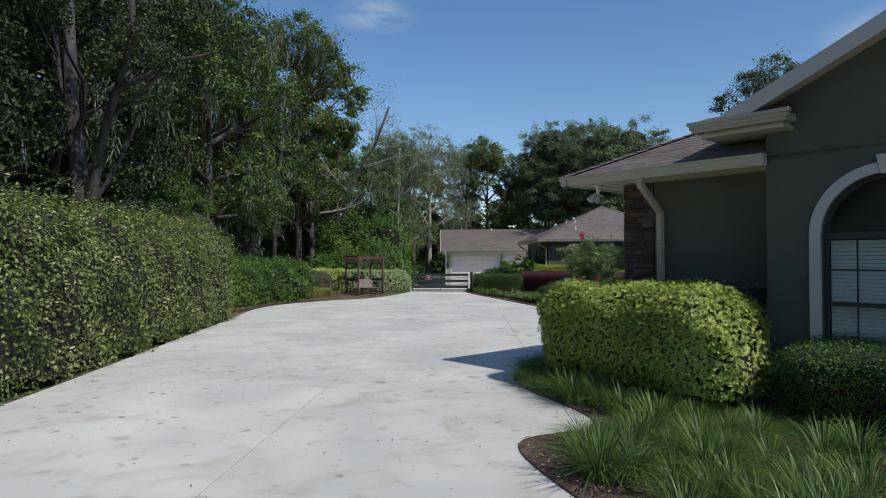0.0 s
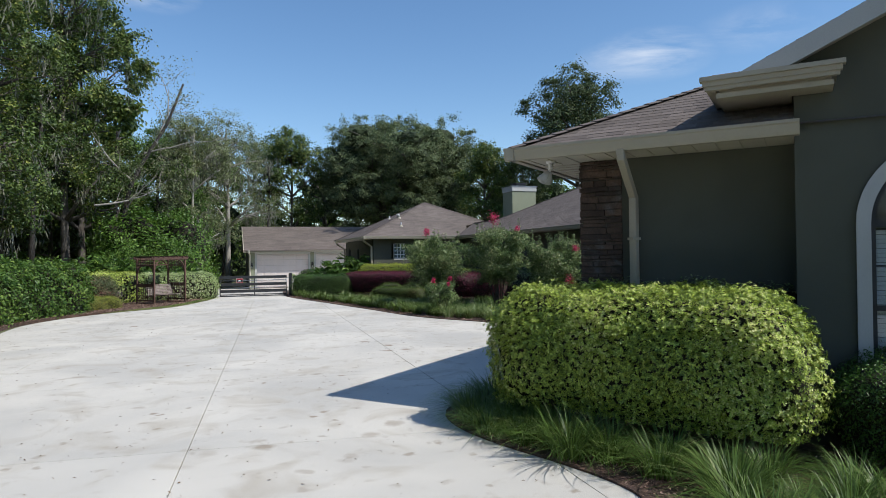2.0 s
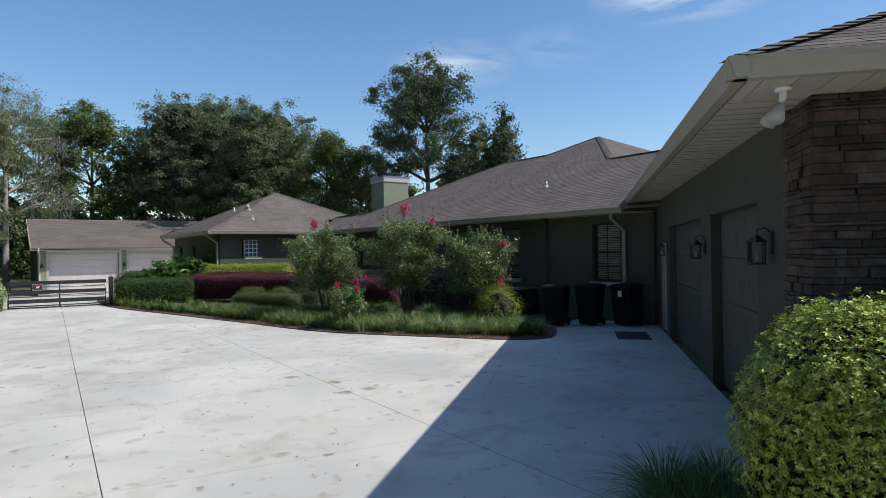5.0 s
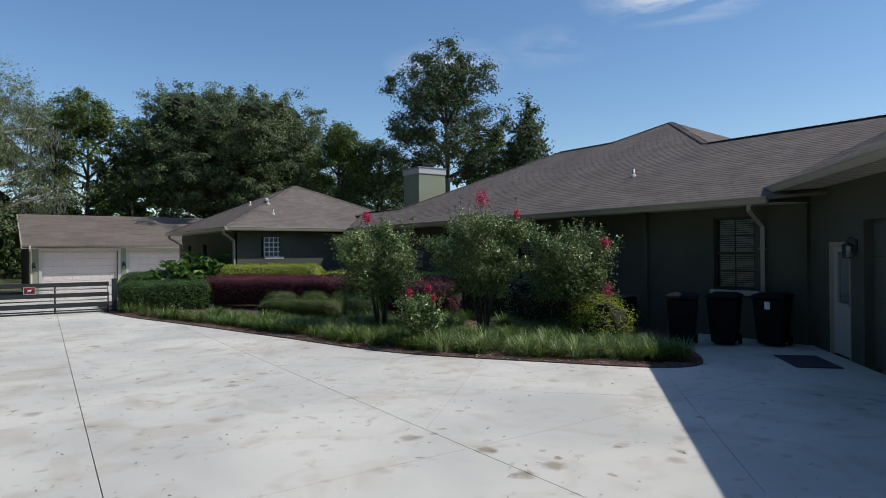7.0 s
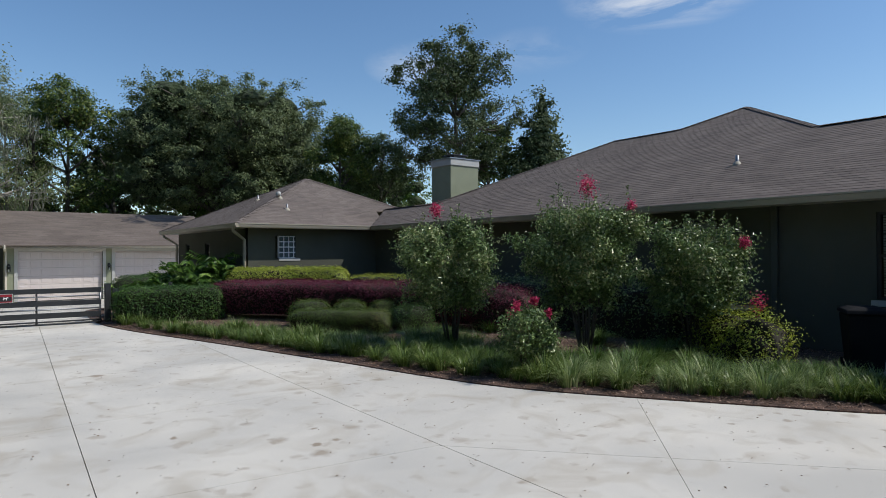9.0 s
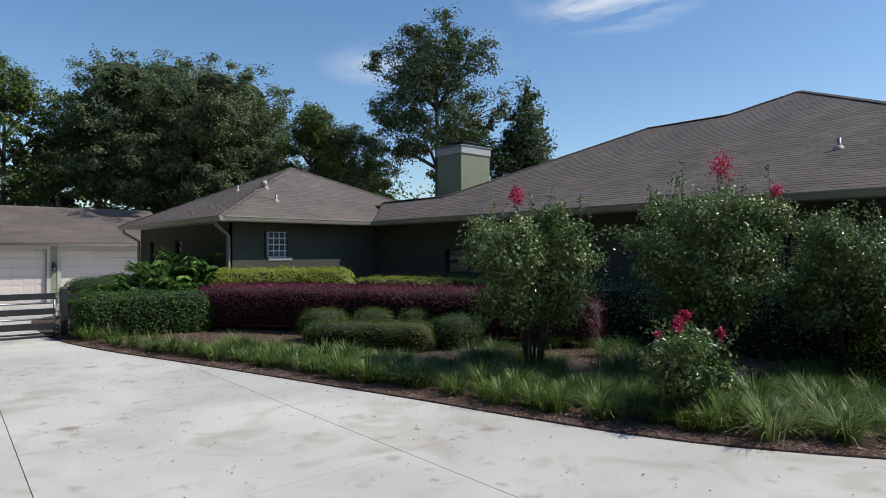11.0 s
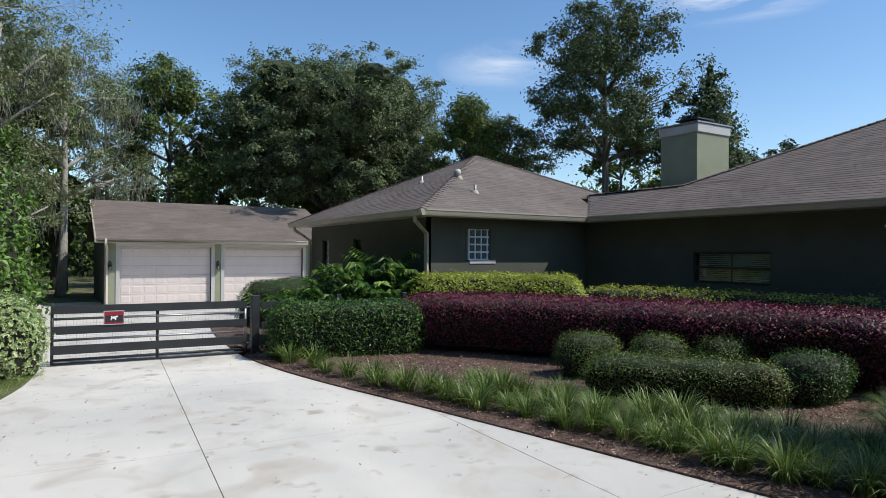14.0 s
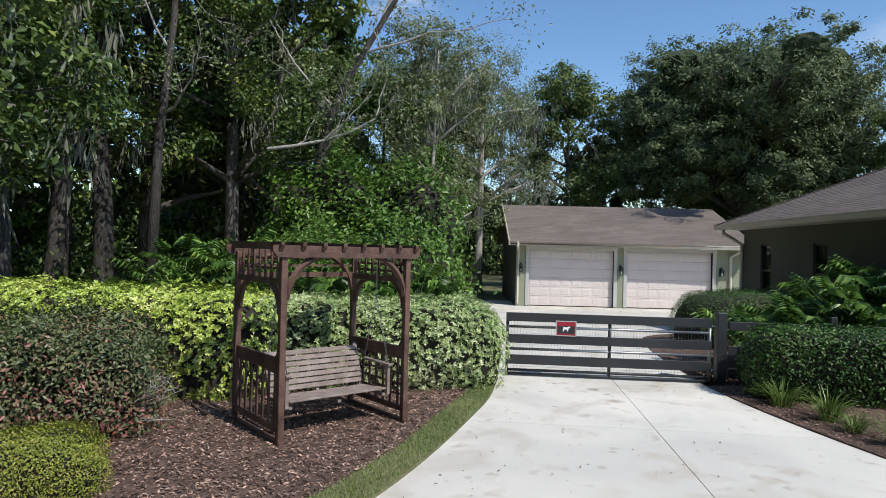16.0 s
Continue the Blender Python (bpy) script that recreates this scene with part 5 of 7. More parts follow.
stone_pillar()
downspout([wing(-0.68, 0.66, WE - 0.12), wing(-0.68, 0.66, WE - 0.22), wing(-0.12, 0.66, WE - 0.62), wing(-0.12, 0.66, 0.05)])
downspout([(10.8, 18.5, EAVE - 0.12), (10.8, 18.5, EAVE - 0.25), (11.26, 18.45, EAVE - 0.6), (11.26, 18.45, 0.05)])
downspout([(5.55, 36.6, EAVE - 0.12), (5.55, 36.6, EAVE - 0.25), (6.05, 36.9, EAVE - 0.55), (6.05, 36.9, 0.05)])
downspout([(5.55, 45.5, EAVE - 0.12), (5.55, 45.5, EAVE - 0.25), (6.05, 45.3, EAVE - 0.6), (6.05, 45.3, -0.15)])
Geo().box(11.22, 11.34, 21.3, 21.42, 0, EAVE - 0.14).ob("conduit", STUCCO, label="painted service conduit on the wall", category="conduit", bevel=0.01)


def flood_light():
    p = wing(-0.33, -0.30, WE - 0.13)
    th = thing("flood_light", "twin white adjustable flood lights under the soffit", "lamp", Matrix.Translation(p))
    Geo().tube([(0, 0, 0), (0, 0, -0.03)], 0.06, 14).ob("base", WHITE, th, smooth=True)
    for k in (-1, 1):
        d = U * k * -0.5 + Vector((0, 0, -0.6)) - V * 0.3
        d.normalize()
        a = Vector((0, 0, -0.03)) + U * k * 0.03
        Geo().tube([a, a + Vector((0, 0, -0.05)), a + d * 0.1 + Vector((0, 0, -0.05))], 0.018, 8).ob("arm", WHITE, th, smooth=True)
        b = a + d * 0.08 + Vector((0, 0, -0.05))
        Geo().tube([b, b + d * 0.06, b + d * 0.15], [0.03, 0.045, 0.062], 12).ob("lamp_head", TRIM_LIGHT, th, smooth=True)


flood_light()


def wheelie(x, y, rz, label="black wheeled rubbish bin with a closed lid"):
    th = thing("wheeled_bin", label, "bin", pose(x, y, 0, 0, 0, rz), group="bins by the wall")
    g = Geo()
    g.add([(sx * a, sy * b, z) for z, a, b in ((0.05, 0.22, 0.24), (0.95, 0.29, 0.33)) for sx, sy in ((-1, -1), (1, -1), (1, 1), (-1, 1))],
          [(3, 2, 1, 0), (4, 5, 6, 7), (0, 1, 5, 4), (1, 2, 6, 5), (2, 3, 7, 6), (3, 0, 4, 7)])
    g.ob("body", BIN, th, bevel=0.03)
    g = Geo()
    g.add([(sx * a, sy * b, z) for z, a, b in ((0.96, 0.31, 0.36), (1.02, 0.30, 0.34), (1.06, 0.2, 0.25)) for sx, sy in ((-1, -1), (1, -1), (1, 1), (-1, 1))],
          [(3, 2, 1, 0), (8, 9, 10, 11)] + [(i + k, (i + 1) % 4 + k, (i + 1) % 4 + k + 4, i + k + 4) for k in (0, 4) for i in range(4)])
    g.ob("lid", BIN, th, bevel=0.01)
    for k in (-1, 1):
        Geo().tube([(k * 0.22, 0.27, 0.1), (k * 0.27, 0.27, 0.1)], 0.1, 14).ob("wheel", BIN, th)
    Geo().tube([(-0.25, 0.4, 0.98), (0.25, 0.4, 0.98)], 0.015, 8).ob("handle", BIN, th)
    if "label plate" in label:
        Geo().box(-0.05, 0.05, -0.345, -0.335, 0.75, 0.9).ob("plate", WHITE, th)


wheelie(9.5, 19.2, -60)
wheelie(10.2, 18.7, -70)
wheelie(10.75, 18.0, -80, "black wheeled rubbish bin with a white label plate")
Geo().box(-0.6, 0.6, -0.35, 0.35, 0.0, 0.015).ob("door_mat", RUBBER, label="dark purple rubber door mat", category="mat", m=pose(9.35, 16.75, 0.004, 0, 0, 42.3), bevel=0.004)

# air conditioner behind the shrubs
ac = thing("air_conditioner", "grey louvred outdoor air conditioner", "air conditioner", pose(10.7, 21.9, 0.02))
Geo().box(-0.4, 0.4, -0.4, 0.4, 0.0, 0.75).ob("body", BIN, ac, bevel=0.02)
Geo().box(-0.42, 0.42, -0.42, 0.42, 0.76, 0.8).ob("top", STEEL, ac, bevel=0.01)


# ---- the detached garage beyond the gate ----
BIGGER = Matrix.Translation((-2.55, 25.82, 1.98)) @ Matrix.Scale(1.30, 4) @ Matrix.Translation((2.55, -25.82, -1.98))


def far_garage():
    y = 49.8
    th = thing("detached_garage", "detached two-door sage stucco garage with a brown shingle gable roof", "garage", BIGGER)
    wall_run("wall", (-0.45, y), (8.0, y), -0.1, 2.40, 0.2, [(0.5, 3.7, -0.1, 2.13), (4.2, 7.4, -0.1, 2.13)], STUCCO_LIGHT, th)
    # Left wall and gable: darker stucco puts the shaded side into the colour.
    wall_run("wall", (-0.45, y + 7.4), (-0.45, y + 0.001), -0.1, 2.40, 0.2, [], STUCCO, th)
    wall_run("wall", (8.0, y + 0.2), (8.0, y + 7.4), -0.1, 2.40, 0.2, [], STUCCO_LIGHT, th)
    wall_run("wall", (8.0, y + 7.4), (-0.45, y + 7.4), -0.1, 2.40, 0.2, [], STUCCO_LIGHT, th)
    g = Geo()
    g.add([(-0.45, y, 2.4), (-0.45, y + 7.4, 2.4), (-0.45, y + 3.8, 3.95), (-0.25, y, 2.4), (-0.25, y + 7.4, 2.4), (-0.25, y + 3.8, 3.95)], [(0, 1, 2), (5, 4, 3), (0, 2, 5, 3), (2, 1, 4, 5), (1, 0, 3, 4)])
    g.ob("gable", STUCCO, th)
    roof_slope("slope", (0, y - 0.68, 0), (1, 0, 0), (0, 1, 0), 2.40, [(0, -0.75), (4.43, -0.75)], [(0, 8.35), (4.43, 8.35)], th, seed=21, tab=0.5, pitch=0.375)
    roof_slope("slope", (0, y + 7.95, 0), (1, 0, 0), (0, -1, 0), 2.42, [(0, -0.75), (4.2, -0.75)], [(0, 8.35), (4.2, 8.35)], th, seed=22, tab=2, pitch=0.375)
    gutter("gutter", (-0.75, y - 0.5), (8.35, y - 0.73), 2.41, th, SOFFIT)
    Geo().box(-0.75, 8.35, y - 0.6, y + 0.02, 2.27, 2.29).ob("soffit", SOFFIT, th)
    g = Geo()
    g.add([(x, yy, z) for x in (-0.79, -0.74) for yy, z in ((y - 0.68, 2.42), (y + 3.75, 4.06), (y + 3.75, 3.9), (y - 0.68, 2.26))], [(0, 1, 2, 3), (7, 6, 5, 4), (0, 4, 5, 1), (1, 5, 6, 2), (2, 6, 7, 3), (3, 7, 4, 0)])
    g.ob("rake_board", TRIM, th)
    sectional_door(BIGGER @ frame_on((0.05, y, 0), (1, 0)), 3.2, 2.13, 8, 6, WHITEDOOR, "almond sectional garage door with raised panels, half in shade", TRIM_LIGHT, 0.13)
    sectional_door(BIGGER @ frame_on((3.75, y, 0), (1, 0)), 3.2, 2.13, 8, 6, WHITEDOOR, "almond sectional garage door with raised panels, half in shade", TRIM_LIGHT, 0.13)
    for x in (-0.27, 3.5, 7.25):
        lantern(BIGGER @ frame_on((x, y, 1.45), (1, 0)), "small grey wall lantern beside a garage door")
    for pts in ([(-0.45, y - 0.66, 2.4), (-0.45, y - 0.66, 2.25), (-0.38, y - 0.06, 2.1), (-0.38, y - 0.06, 0.05)], [(7.8, y - 0.66, 2.4), (7.8, y - 0.66, 2.25), (7.6, y - 0.06, 2.0), (7.6, y - 0.06, 0.05)]):
        downspout([BIGGER @ Vector(p) for p in pts], mat_=SOFFIT, w=0.11)


far_garage()


# ---- gate and fence ----
def gate():
    m = pose(-1.78, 36.05, 0.0, 0, 0, -3.5)
    th = thing("driveway_gate", "closed black board gate on a steel pipe frame with wire mesh", "gate", m)
    W = 3.22
    for z0, z1 in ((0.89, 1.03), (0.54, 0.68), (0.20, 0.35)):
        Geo().box(0, W, -0.04, -0.005, z0, z1).ob("board", BLACKPAINT, th, bevel=0.004)
    for z in (0.80, 0.44, 0.10, 0.035):
        Geo().tube([(0, 0.02, z), (W, 0.02, z)], 0.022, 8).ob("rail", STEEL if z > 0.1 else BLACKPAINT, th, smooth=True)
    for x in (0.02, W * 0.5 + 0.04, W - 0.02):
        Geo().tube([(x, 0.02, 0.035), (x, 0.02, 1.02)], 0.026, 8).ob("upright", BLACKPAINT if x < W - 0.1 else STEEL, th, smooth=True)
    g = Geo()
    for i in range(64):
        x = 0.03 + i * 0.05
        g.box(x - 0.0012, x + 0.0012, 0.045, 0.0474, 0.04, 1.0)
    for j in range(11):
        z = 0.06 + j * 0.09
        g.box(0, W, 0.0476, 0.05, z - 0.0012, z + 0.0012)
    g.ob("wire_mesh", STEEL, th)
    s = thing("sign", "small red sign with a white dog outline on the gate", "sign", m @ pose(0.80, -0.056, 0.69))
    Geo().box(0, 0.30, 0, 0.012, 0, 0.22).ob("sign_face", REDSIGN, s)
    Geo().box(-0.012, 0.0, -0.004, 0.014, -0.012, 0.232).box(0.30, 0.312, -0.004, 0.014, -0.012, 0.232).box(0, 0.30, -0.004, 0.014, -0.012, 0).box(0, 0.30, -0.004, 0.014, 0.22, 0.232).ob("sign_rim", TRIM_LIGHT, s)
    Geo().box(0.015, 0.285, -0.002, 0.0, 0.03, 0.15).ob("dark_band", BLACKPAINT, s)
    g = Geo()
    d = [(0.07, 0.05), (0.09, 0.05), (0.10, 0.09), (0.16, 0.09), (0.17, 0.05), (0.19, 0.05), (0.20, 0.12), (0.235, 0.125), (0.235, 0.145), (0.205, 0.165), (0.19, 0.145), (0.11, 0.14), (0.075, 0.16), (0.085, 0.12)]
    n = len(d)
    g.add([(0.045 + x * 0.72, yy, 0.03 + z * 0.72) for yy in (-0.006, -0.0025) for x, z in d], [tuple(range(n)), tuple(range(n, 2 * n))[::-1]] + [(i, (i + 1) % n, (i + 1) % n + n, i + n) for i in range(n)])
    g.ob("dog_outline", WHITE, s)
    post = thing("gate_post", "black square timber gate post with hinges", "post", pose(1.62, 35.95, 0))
    Geo().box(-0.075, 0.075, -0.075, 0.075, -0.08, 1.12).ob("post", BLACKPAINT, post, bevel=0.008)
    for z in (0.2, 0.9):
        Geo().tube([(-0.17, 0, z), (-0.07, 0, z)], 0.014, 8).ob("hinge", STEEL, post)
    f = thing("fence", "black three-board fence beside the gate", "fence", pose(1.75, 35.97, 0, 0, 0, -4))
    for z0, z1 in ((0.84, 0.98), (0.45, 0.59), (0.1, 0.24)):
        Geo().box(0, 3.2, -0.03, 0.0, z0, z1).ob("board", BLACKPAINT, f, bevel=0.004)
    for x in (1.6, 3.1):
        Geo().box(x - 0.05, x + 0.05, 0.003, 0.1, -0.08, 1.1).ob("post", BLACKPAINT, f, bevel=0.006)
    Geo().tube([(0.28, -0.12, 0.02), (0.24, -0.14, 0.84)], 0.011, 8).ob("stake", STEEL, label="thin bent galvanised stake", category="stake", m=pose(1.75, 35.97, 0))


gate()


# ---- garden swing ----
def swing():
    m = pose(-4.31, 32.03, 0.02, 0, 0, 41)
    W, D, H = 1.52, 1.16, 2.0
    th = thing("arbor", "red-brown stained timber swing arbor with lattice sides", "arbor", m)
    for x in (0, W):
        for y in (0, D):
            Geo().box(x - 0.033, x + 0.033, y - 0.033, y + 0.033, -0.03, H - 0.08).ob("post", WOOD, th, bevel=0.005)
    for y in (-0.06, D + 0.025):
        Geo().add([(x, yy, z) for yy in (y, y + 0.035) for x, z in ((-0.14, H), (W + 0.14, H), (W + 0.14, H - 0.06), (W + 0.09, H - 0.12), (-0.09, H - 0.12), (-0.14, H - 0.06))],
                  [tuple(range(6)), tuple(range(6, 12))[::-1]] + [(i, (i + 1) % 6, (i + 1) % 6 + 6, i + 6) for i in range(6)]).ob("beam", WOOD, th)
    for i in range(8):
        x = -0.06 + i * (W + 0.12) / 7
        Geo().add([(xx, y, z) for xx in (x - 0.02, x + 0.02) for y, z in ((-0.11, H + 0.03), (D + 0.11, H + 0.03), (D + 0.11, H), (D + 0.08, H - 0.045), (-0.08, H - 0.045), (-0.11, H))],
                  [tuple(range(6)), tuple(range(6, 12))[::-1]] + [(k, (k + 1) % 6, (k + 1) % 6 + 6, k + 6) for k in range(6)]).ob("rafter", WOOD, th)

    def brace(a, b, c, parent, w=0.045, wide=0.09):
        g = Geo()
        pts = [(1 - t / 6) ** 2 * Vector(a) + 2 * (t / 6) * (1 - t / 6) * Vector(b) + (t / 6) ** 2 * Vector(c) for t in range(7)]
        g.tube(pts, [wide * 0.38] * 7, 4)
        g.ob("brace", WOOD, parent)
    for y in (0, D):
        brace((0.03, y, H - 0.55), (0.08, y, H - 0.2), (0.42, y, H - 0.1), th)
        brace((W - 0.03, y, H - 0.55), (W - 0.08, y, H - 0.2), (W - 0.42, y, H - 0.1), th)
    for x in (0, W):
        brace((x, 0.04, 1.3), (x, 0.08, 1.55), (x, 0.28, 1.6), th)
        brace((x, D - 0.04, 1.3), (x, D - 0.08, 1.55), (x, D - 0.28, 1.6), th)
        brace((x, 0.04, 0.98), (x, 0.1, 0.8), (x, 0.3, 0.78), th, wide=0.05)
        Geo().box(x - 0.02, x + 0.02, 0.04, D - 0.04, 0.72, 0.86).ob("side_rail", WOOD, th, bevel=0.004)
        Geo().box(x - 0.02, x + 0.02, 0.04, D - 0.04, 0.12, 0.18).ob("side_rail", WOOD, th, bevel=0.004)
        Geo().box(x - 0.02, x + 0.02, 0.04, D - 0.04, 1.6, 1.66).ob("side_rail", WOOD, th, bevel=0.004)
        for i in range(7):
            y = 0.13 + i * (D - 0.26) / 6
            Geo().box(x - 0.01, x + 0.01, y - 0.013, y + 0.013, 0.18, 0.72).ob("slat", WOOD, th)
            Geo().box(x - 0.01, x + 0.01, y - 0.013, y + 0.013, 1.66, H - 0.05).ob("slat", WOOD, th)
        for z in (0.3, 0.42, 0.54, 1.72, 1.8, 1.88) if x else (1.76, 1.86):
            Geo().box(x + 0.011, x + 0.024, 0.05, D - 0.05, z - 0.012, z + 0.012).ob("slat", WOOD, th)
    Geo().box(-0.03, W + 0.03, D - 0.02, D + 0.02, 1.62, 1.68).ob("back_rail", WOOD, th)
    for z in (1.76, 1.86):
        Geo().box(0.04, W - 0.04, D - 0.01, D + 0.01, z - 0.012, z + 0.012).ob("slat", WOOD, th)
    for x in (0.0, W):
        Geo().box(x - 0.03, x + 0.03, -0.05, D + 0.05, -0.02, 0.04).ob("skid", WOOD, th, bevel=0.004)
    b = thing("swing_bench", "weathered grey-brown slatted swing bench hung on chains", "swing", m @ pose(0.17, 0.14, 0.37))
    bw = 1.2
    for i in range(8):
        Geo().box(0, bw, 0.0 + i * 0.062, 0.052 + i * 0.062, 0.0 - i * 0.006, 0.02 - i * 0.006).ob("seat_slat", WOOD_GREY, b, bevel=0.003)
    back = Matrix.Translation((0, 0.5, -0.02)) @ Matrix.Rotation(radians(-20), 4, "X")
    for i in range(7):
        g = Geo()
        g.box(0, bw, 0.0, 0.02, 0.03 + i * 0.066, 0.083 + i * 0.066, back)
        g.ob("back_slat", WOOD_GREY, b, bevel=0.003)
    for x in (0.02, bw / 2, bw - 0.02):
        Geo().box(x - 0.02, x + 0.02, 0.02, 0.55, -0.075, -0.048).ob("seat_bearer", WOOD_GREY, b)
        Geo().box(x - 0.02, x + 0.02, 0.021, 0.045, -0.03, 0.51, back).ob("back_bearer", WOOD_GREY, b)
    for x in (-0.03, bw + 0.03):
        Geo().box(x - 0.03, x + 0.03, -0.03, 0.52, 0.27, 0.295).ob("armrest", WOOD_GREY, b, bevel=0.004)
        Geo().box(x - 0.02, x + 0.02, 0.0, 0.05, -0.06, 0.27).ob("arm_post", WOOD_GREY, b, bevel=0.003)
        for y in (0.02, 0.5):
            a, c = Vector((x, y, 0.3)), Vector((x, 0.30, 1.05))
            if y > 0.1:
                a = Vector((x, 0.52, 0.32))
            g = Geo()
            d = c - a
            n = int(d.length / 0.035)
            for i in range(n):
                p = a + d * (i / n); q = a + d * ((i + 1.25) / n)
                off = Vector((0.007, 0, 0)) if i % 2 else Vector((0, 0.007, 0))
                g.tube([p - off, q - off], 0.0028, 4)
                g.tube([p + off, q + off], 0.0028, 4)
            g.ob("chain", STEEL, b)
        g = Geo()
        for i in range(16):
            p = Vector((x, 0.3, 1.05 + i * 0.034)); q = p + Vector((0, 0, 0.042))
            off = Vector((0.007, 0, 0)) if i % 2 else Vector((0, 0.007, 0))
            g.tube([p - off, q - off], 0.0028, 4); g.tube([p + off, q + off], 0.0028, 4)
        g.ob("chain", STEEL, b)


swing()

# ---- hedges and shrubs ----
hedge("hedge", [(2.2, 9.5), (3.28, 7.9)], 0.70, 1.54, 175000, 0.029, LF_PITTO, "rounded variegated yellow-green hedge beside the driveway", cut=0.55, whorl=7, holes=0.2, seed=1, lift=0.28, power=0.5, lump=0.05, endr=0.7)
hedge("hedge", [(4.45, 7.0), (6.2, 5.05)], 0.74, 0.98, 52000, 0.026, LF_LOW, "low dense clipped dark green hedge under the arched window", cut=0.75, seed=2, power=0.4, lump=0.02, lift=0.1)
hedge("shrub", [(4.9, 8.3), (4.1, 8.85), (3.2, 9.75)], 0.38, 1.58, 14000, 0.035, LF_CRAPE, "dark green shrub behind the hedge against the wall", "shrub", seed=3)
hedge("hedge", [(-7.15, -4), (-7.2, 4), (-7.35, 9), (-7.6, 13), (-7.85, 16.5), (-8.0, 19.4)], 1.25, 2.85, 95000, 0.082, LF_ELAE, "tall rough silvery-green thorn hedge along the driveway", seed=4, power=0.5, lump=0.26, depth=0.12, shoots=170, wild=0.09)
hedge("hedge", [(-9.0, 22.6), (-9.0, 24.0), (-8.2, 27.0), (-7.2, 29.0)], 0.9, 1.75, 26000, 0.11, LF_GREEN, "loose bright green hedge behind the driveway bend", seed=5, power=0.55, lump=0.14, depth=0.12, shoots=60)
hedge("shrub", [(-6.5, 30.35), (-5.8, 30.75)], 0.42, 0.45, 24000, 0.022, LF_GOLD, "small yellow-green clipped shrub at the driveway edge", "shrub", seed=6, lump=0.05)
hedge("shrub", [(-7.4, 32.2), (-6.5, 32.5)], 0.66, 1.08, 30000, 0.05, LF_PURPLE, "rounded purple and green shrub with reddish tips", "shrub", seed=7, lump=0.12, depth=0.1, shoots=25, wild=0.05)
hedge("hedge", [(-10.5, 35.2), (-7.5, 34.9), (-5.9, 34.7)], 0.98, 1.33, 50000, 0.054, LF_PITTO, "broad pale yellow-green hedge behind the swing", whorl=7, holes=0.3, seed=8, lump=0.08)
hedge("hedge", [(-5.9, 34.75), (-4.6, 35.0), (-2.54, 35.4)], 0.72, 1.24, 44000, 0.047, LF_VARIEG, "rounded cream-edged hedge beside the gate", cut=0.2, whorl=6, holes=0.2, seed=9, lump=0.05)
hedge("hedge", [(2.15, 35.05), (4.05, 34.6)], 0.55, 1.0, 15000, 0.05, LF_DARK, "square clipped dark green hedge by the gate", cut=0.35, seed=10, power=0.3, lump=0.035, holes=0.25)
hedge("hedge", [(5.0, 34.6), (6.3, 32.9), (7.6, 30.6), (8.4, 28.2)], 0.9, 1.12, 36000, 0.048, LF_MAROON, "long low maroon-leaved hedge with a level top", cut=0.6, holes=0.2, seed=11, power=0.35, lump=0.04, lift=0.15)
hedge("hedge", [(5.7, 36.0), (7.2, 35.3), (8.1, 34.4)], 0.65, 1.45, 20000, 0.06, LF_YELLOW, "yellow-green hedge against the house", seed=12, power=0.4, lump=0.05)
hedge("hedge", [(9.0, 34.0), (9.9, 31.6), (10.4, 29.0)], 0.5, 1.2, 12000, 0.055, LF_YELLOW, "lower yellow-green hedge along the house wall", seed=13, power=0.4, lump=0.05)
for i, (x, y, w, h) in enumerate(((5.6, 30.9, 0.47, 0.70), (6.45, 30.2, 0.40, 0.69), (7.2, 29.55, 0.44, 0.71), (6.95, 28.1, 0.50, 0.66))):
    hedge("boxwood", [(x, y)], w, h, 6500, 0.03, LF_OLIVE if i != 3 else LF_DARK, "low clipped rounded olive-green boxwood in the mulch bed", "shrub", cut=0.55, seed=20 + i, power=0.6, lump=0.02, group="boxwood mounds", endr=w * 1.2)
hedge("boxwood", [(4.95, 29.7), (5.5, 29.05), (6.05, 28.4)], 0.46, 0.57, 14000, 0.03, LF_OLIVE, "long wavy clipped olive-green boxwood in the mulch bed", "shrub", cut=0.55, seed=30, power=0.55, lump=0.03, group="boxwood mounds")
hedge("shrub", [(3.5, 40.3), (4.9, 41.0)], 1.05, 1.2, 16000, 0.04, LF_DARK, "dark green rounded shrub beyond the gate", "shrub", seed=31)
hedge("shrub", [(-7.0, 48.5), (-5.1, 48.2)], 2.3, 4.9, 20000, 0.2, LF_BRIGHT, "tall dense bright green shrub thicket beside the garage", "shrub", seed=32, z0=-0.35, power=0.9, lump=0.8, depth=0.4)
hedge("shrub", [(-7.2, 43.5), (-4.9, 42.4)], 1.3, 2.1, 12000, 0.13, LF_GREEN, "loose bright green shrubs behind the hedge", "shrub", seed=33, z0=-0.1, power=0.7, lump=0.35, depth=0.25, shoots=30)
hedge("shrub", [(9.1, 21.3), (8.7, 20.4)], 0.36, 0.84, 7500, 0.042, LF_YELLOW, "small yellow-green shrub with coral flowers", "shrub", seed=34, power=0.8, lump=0.15, depth=0.12, shoots=8)


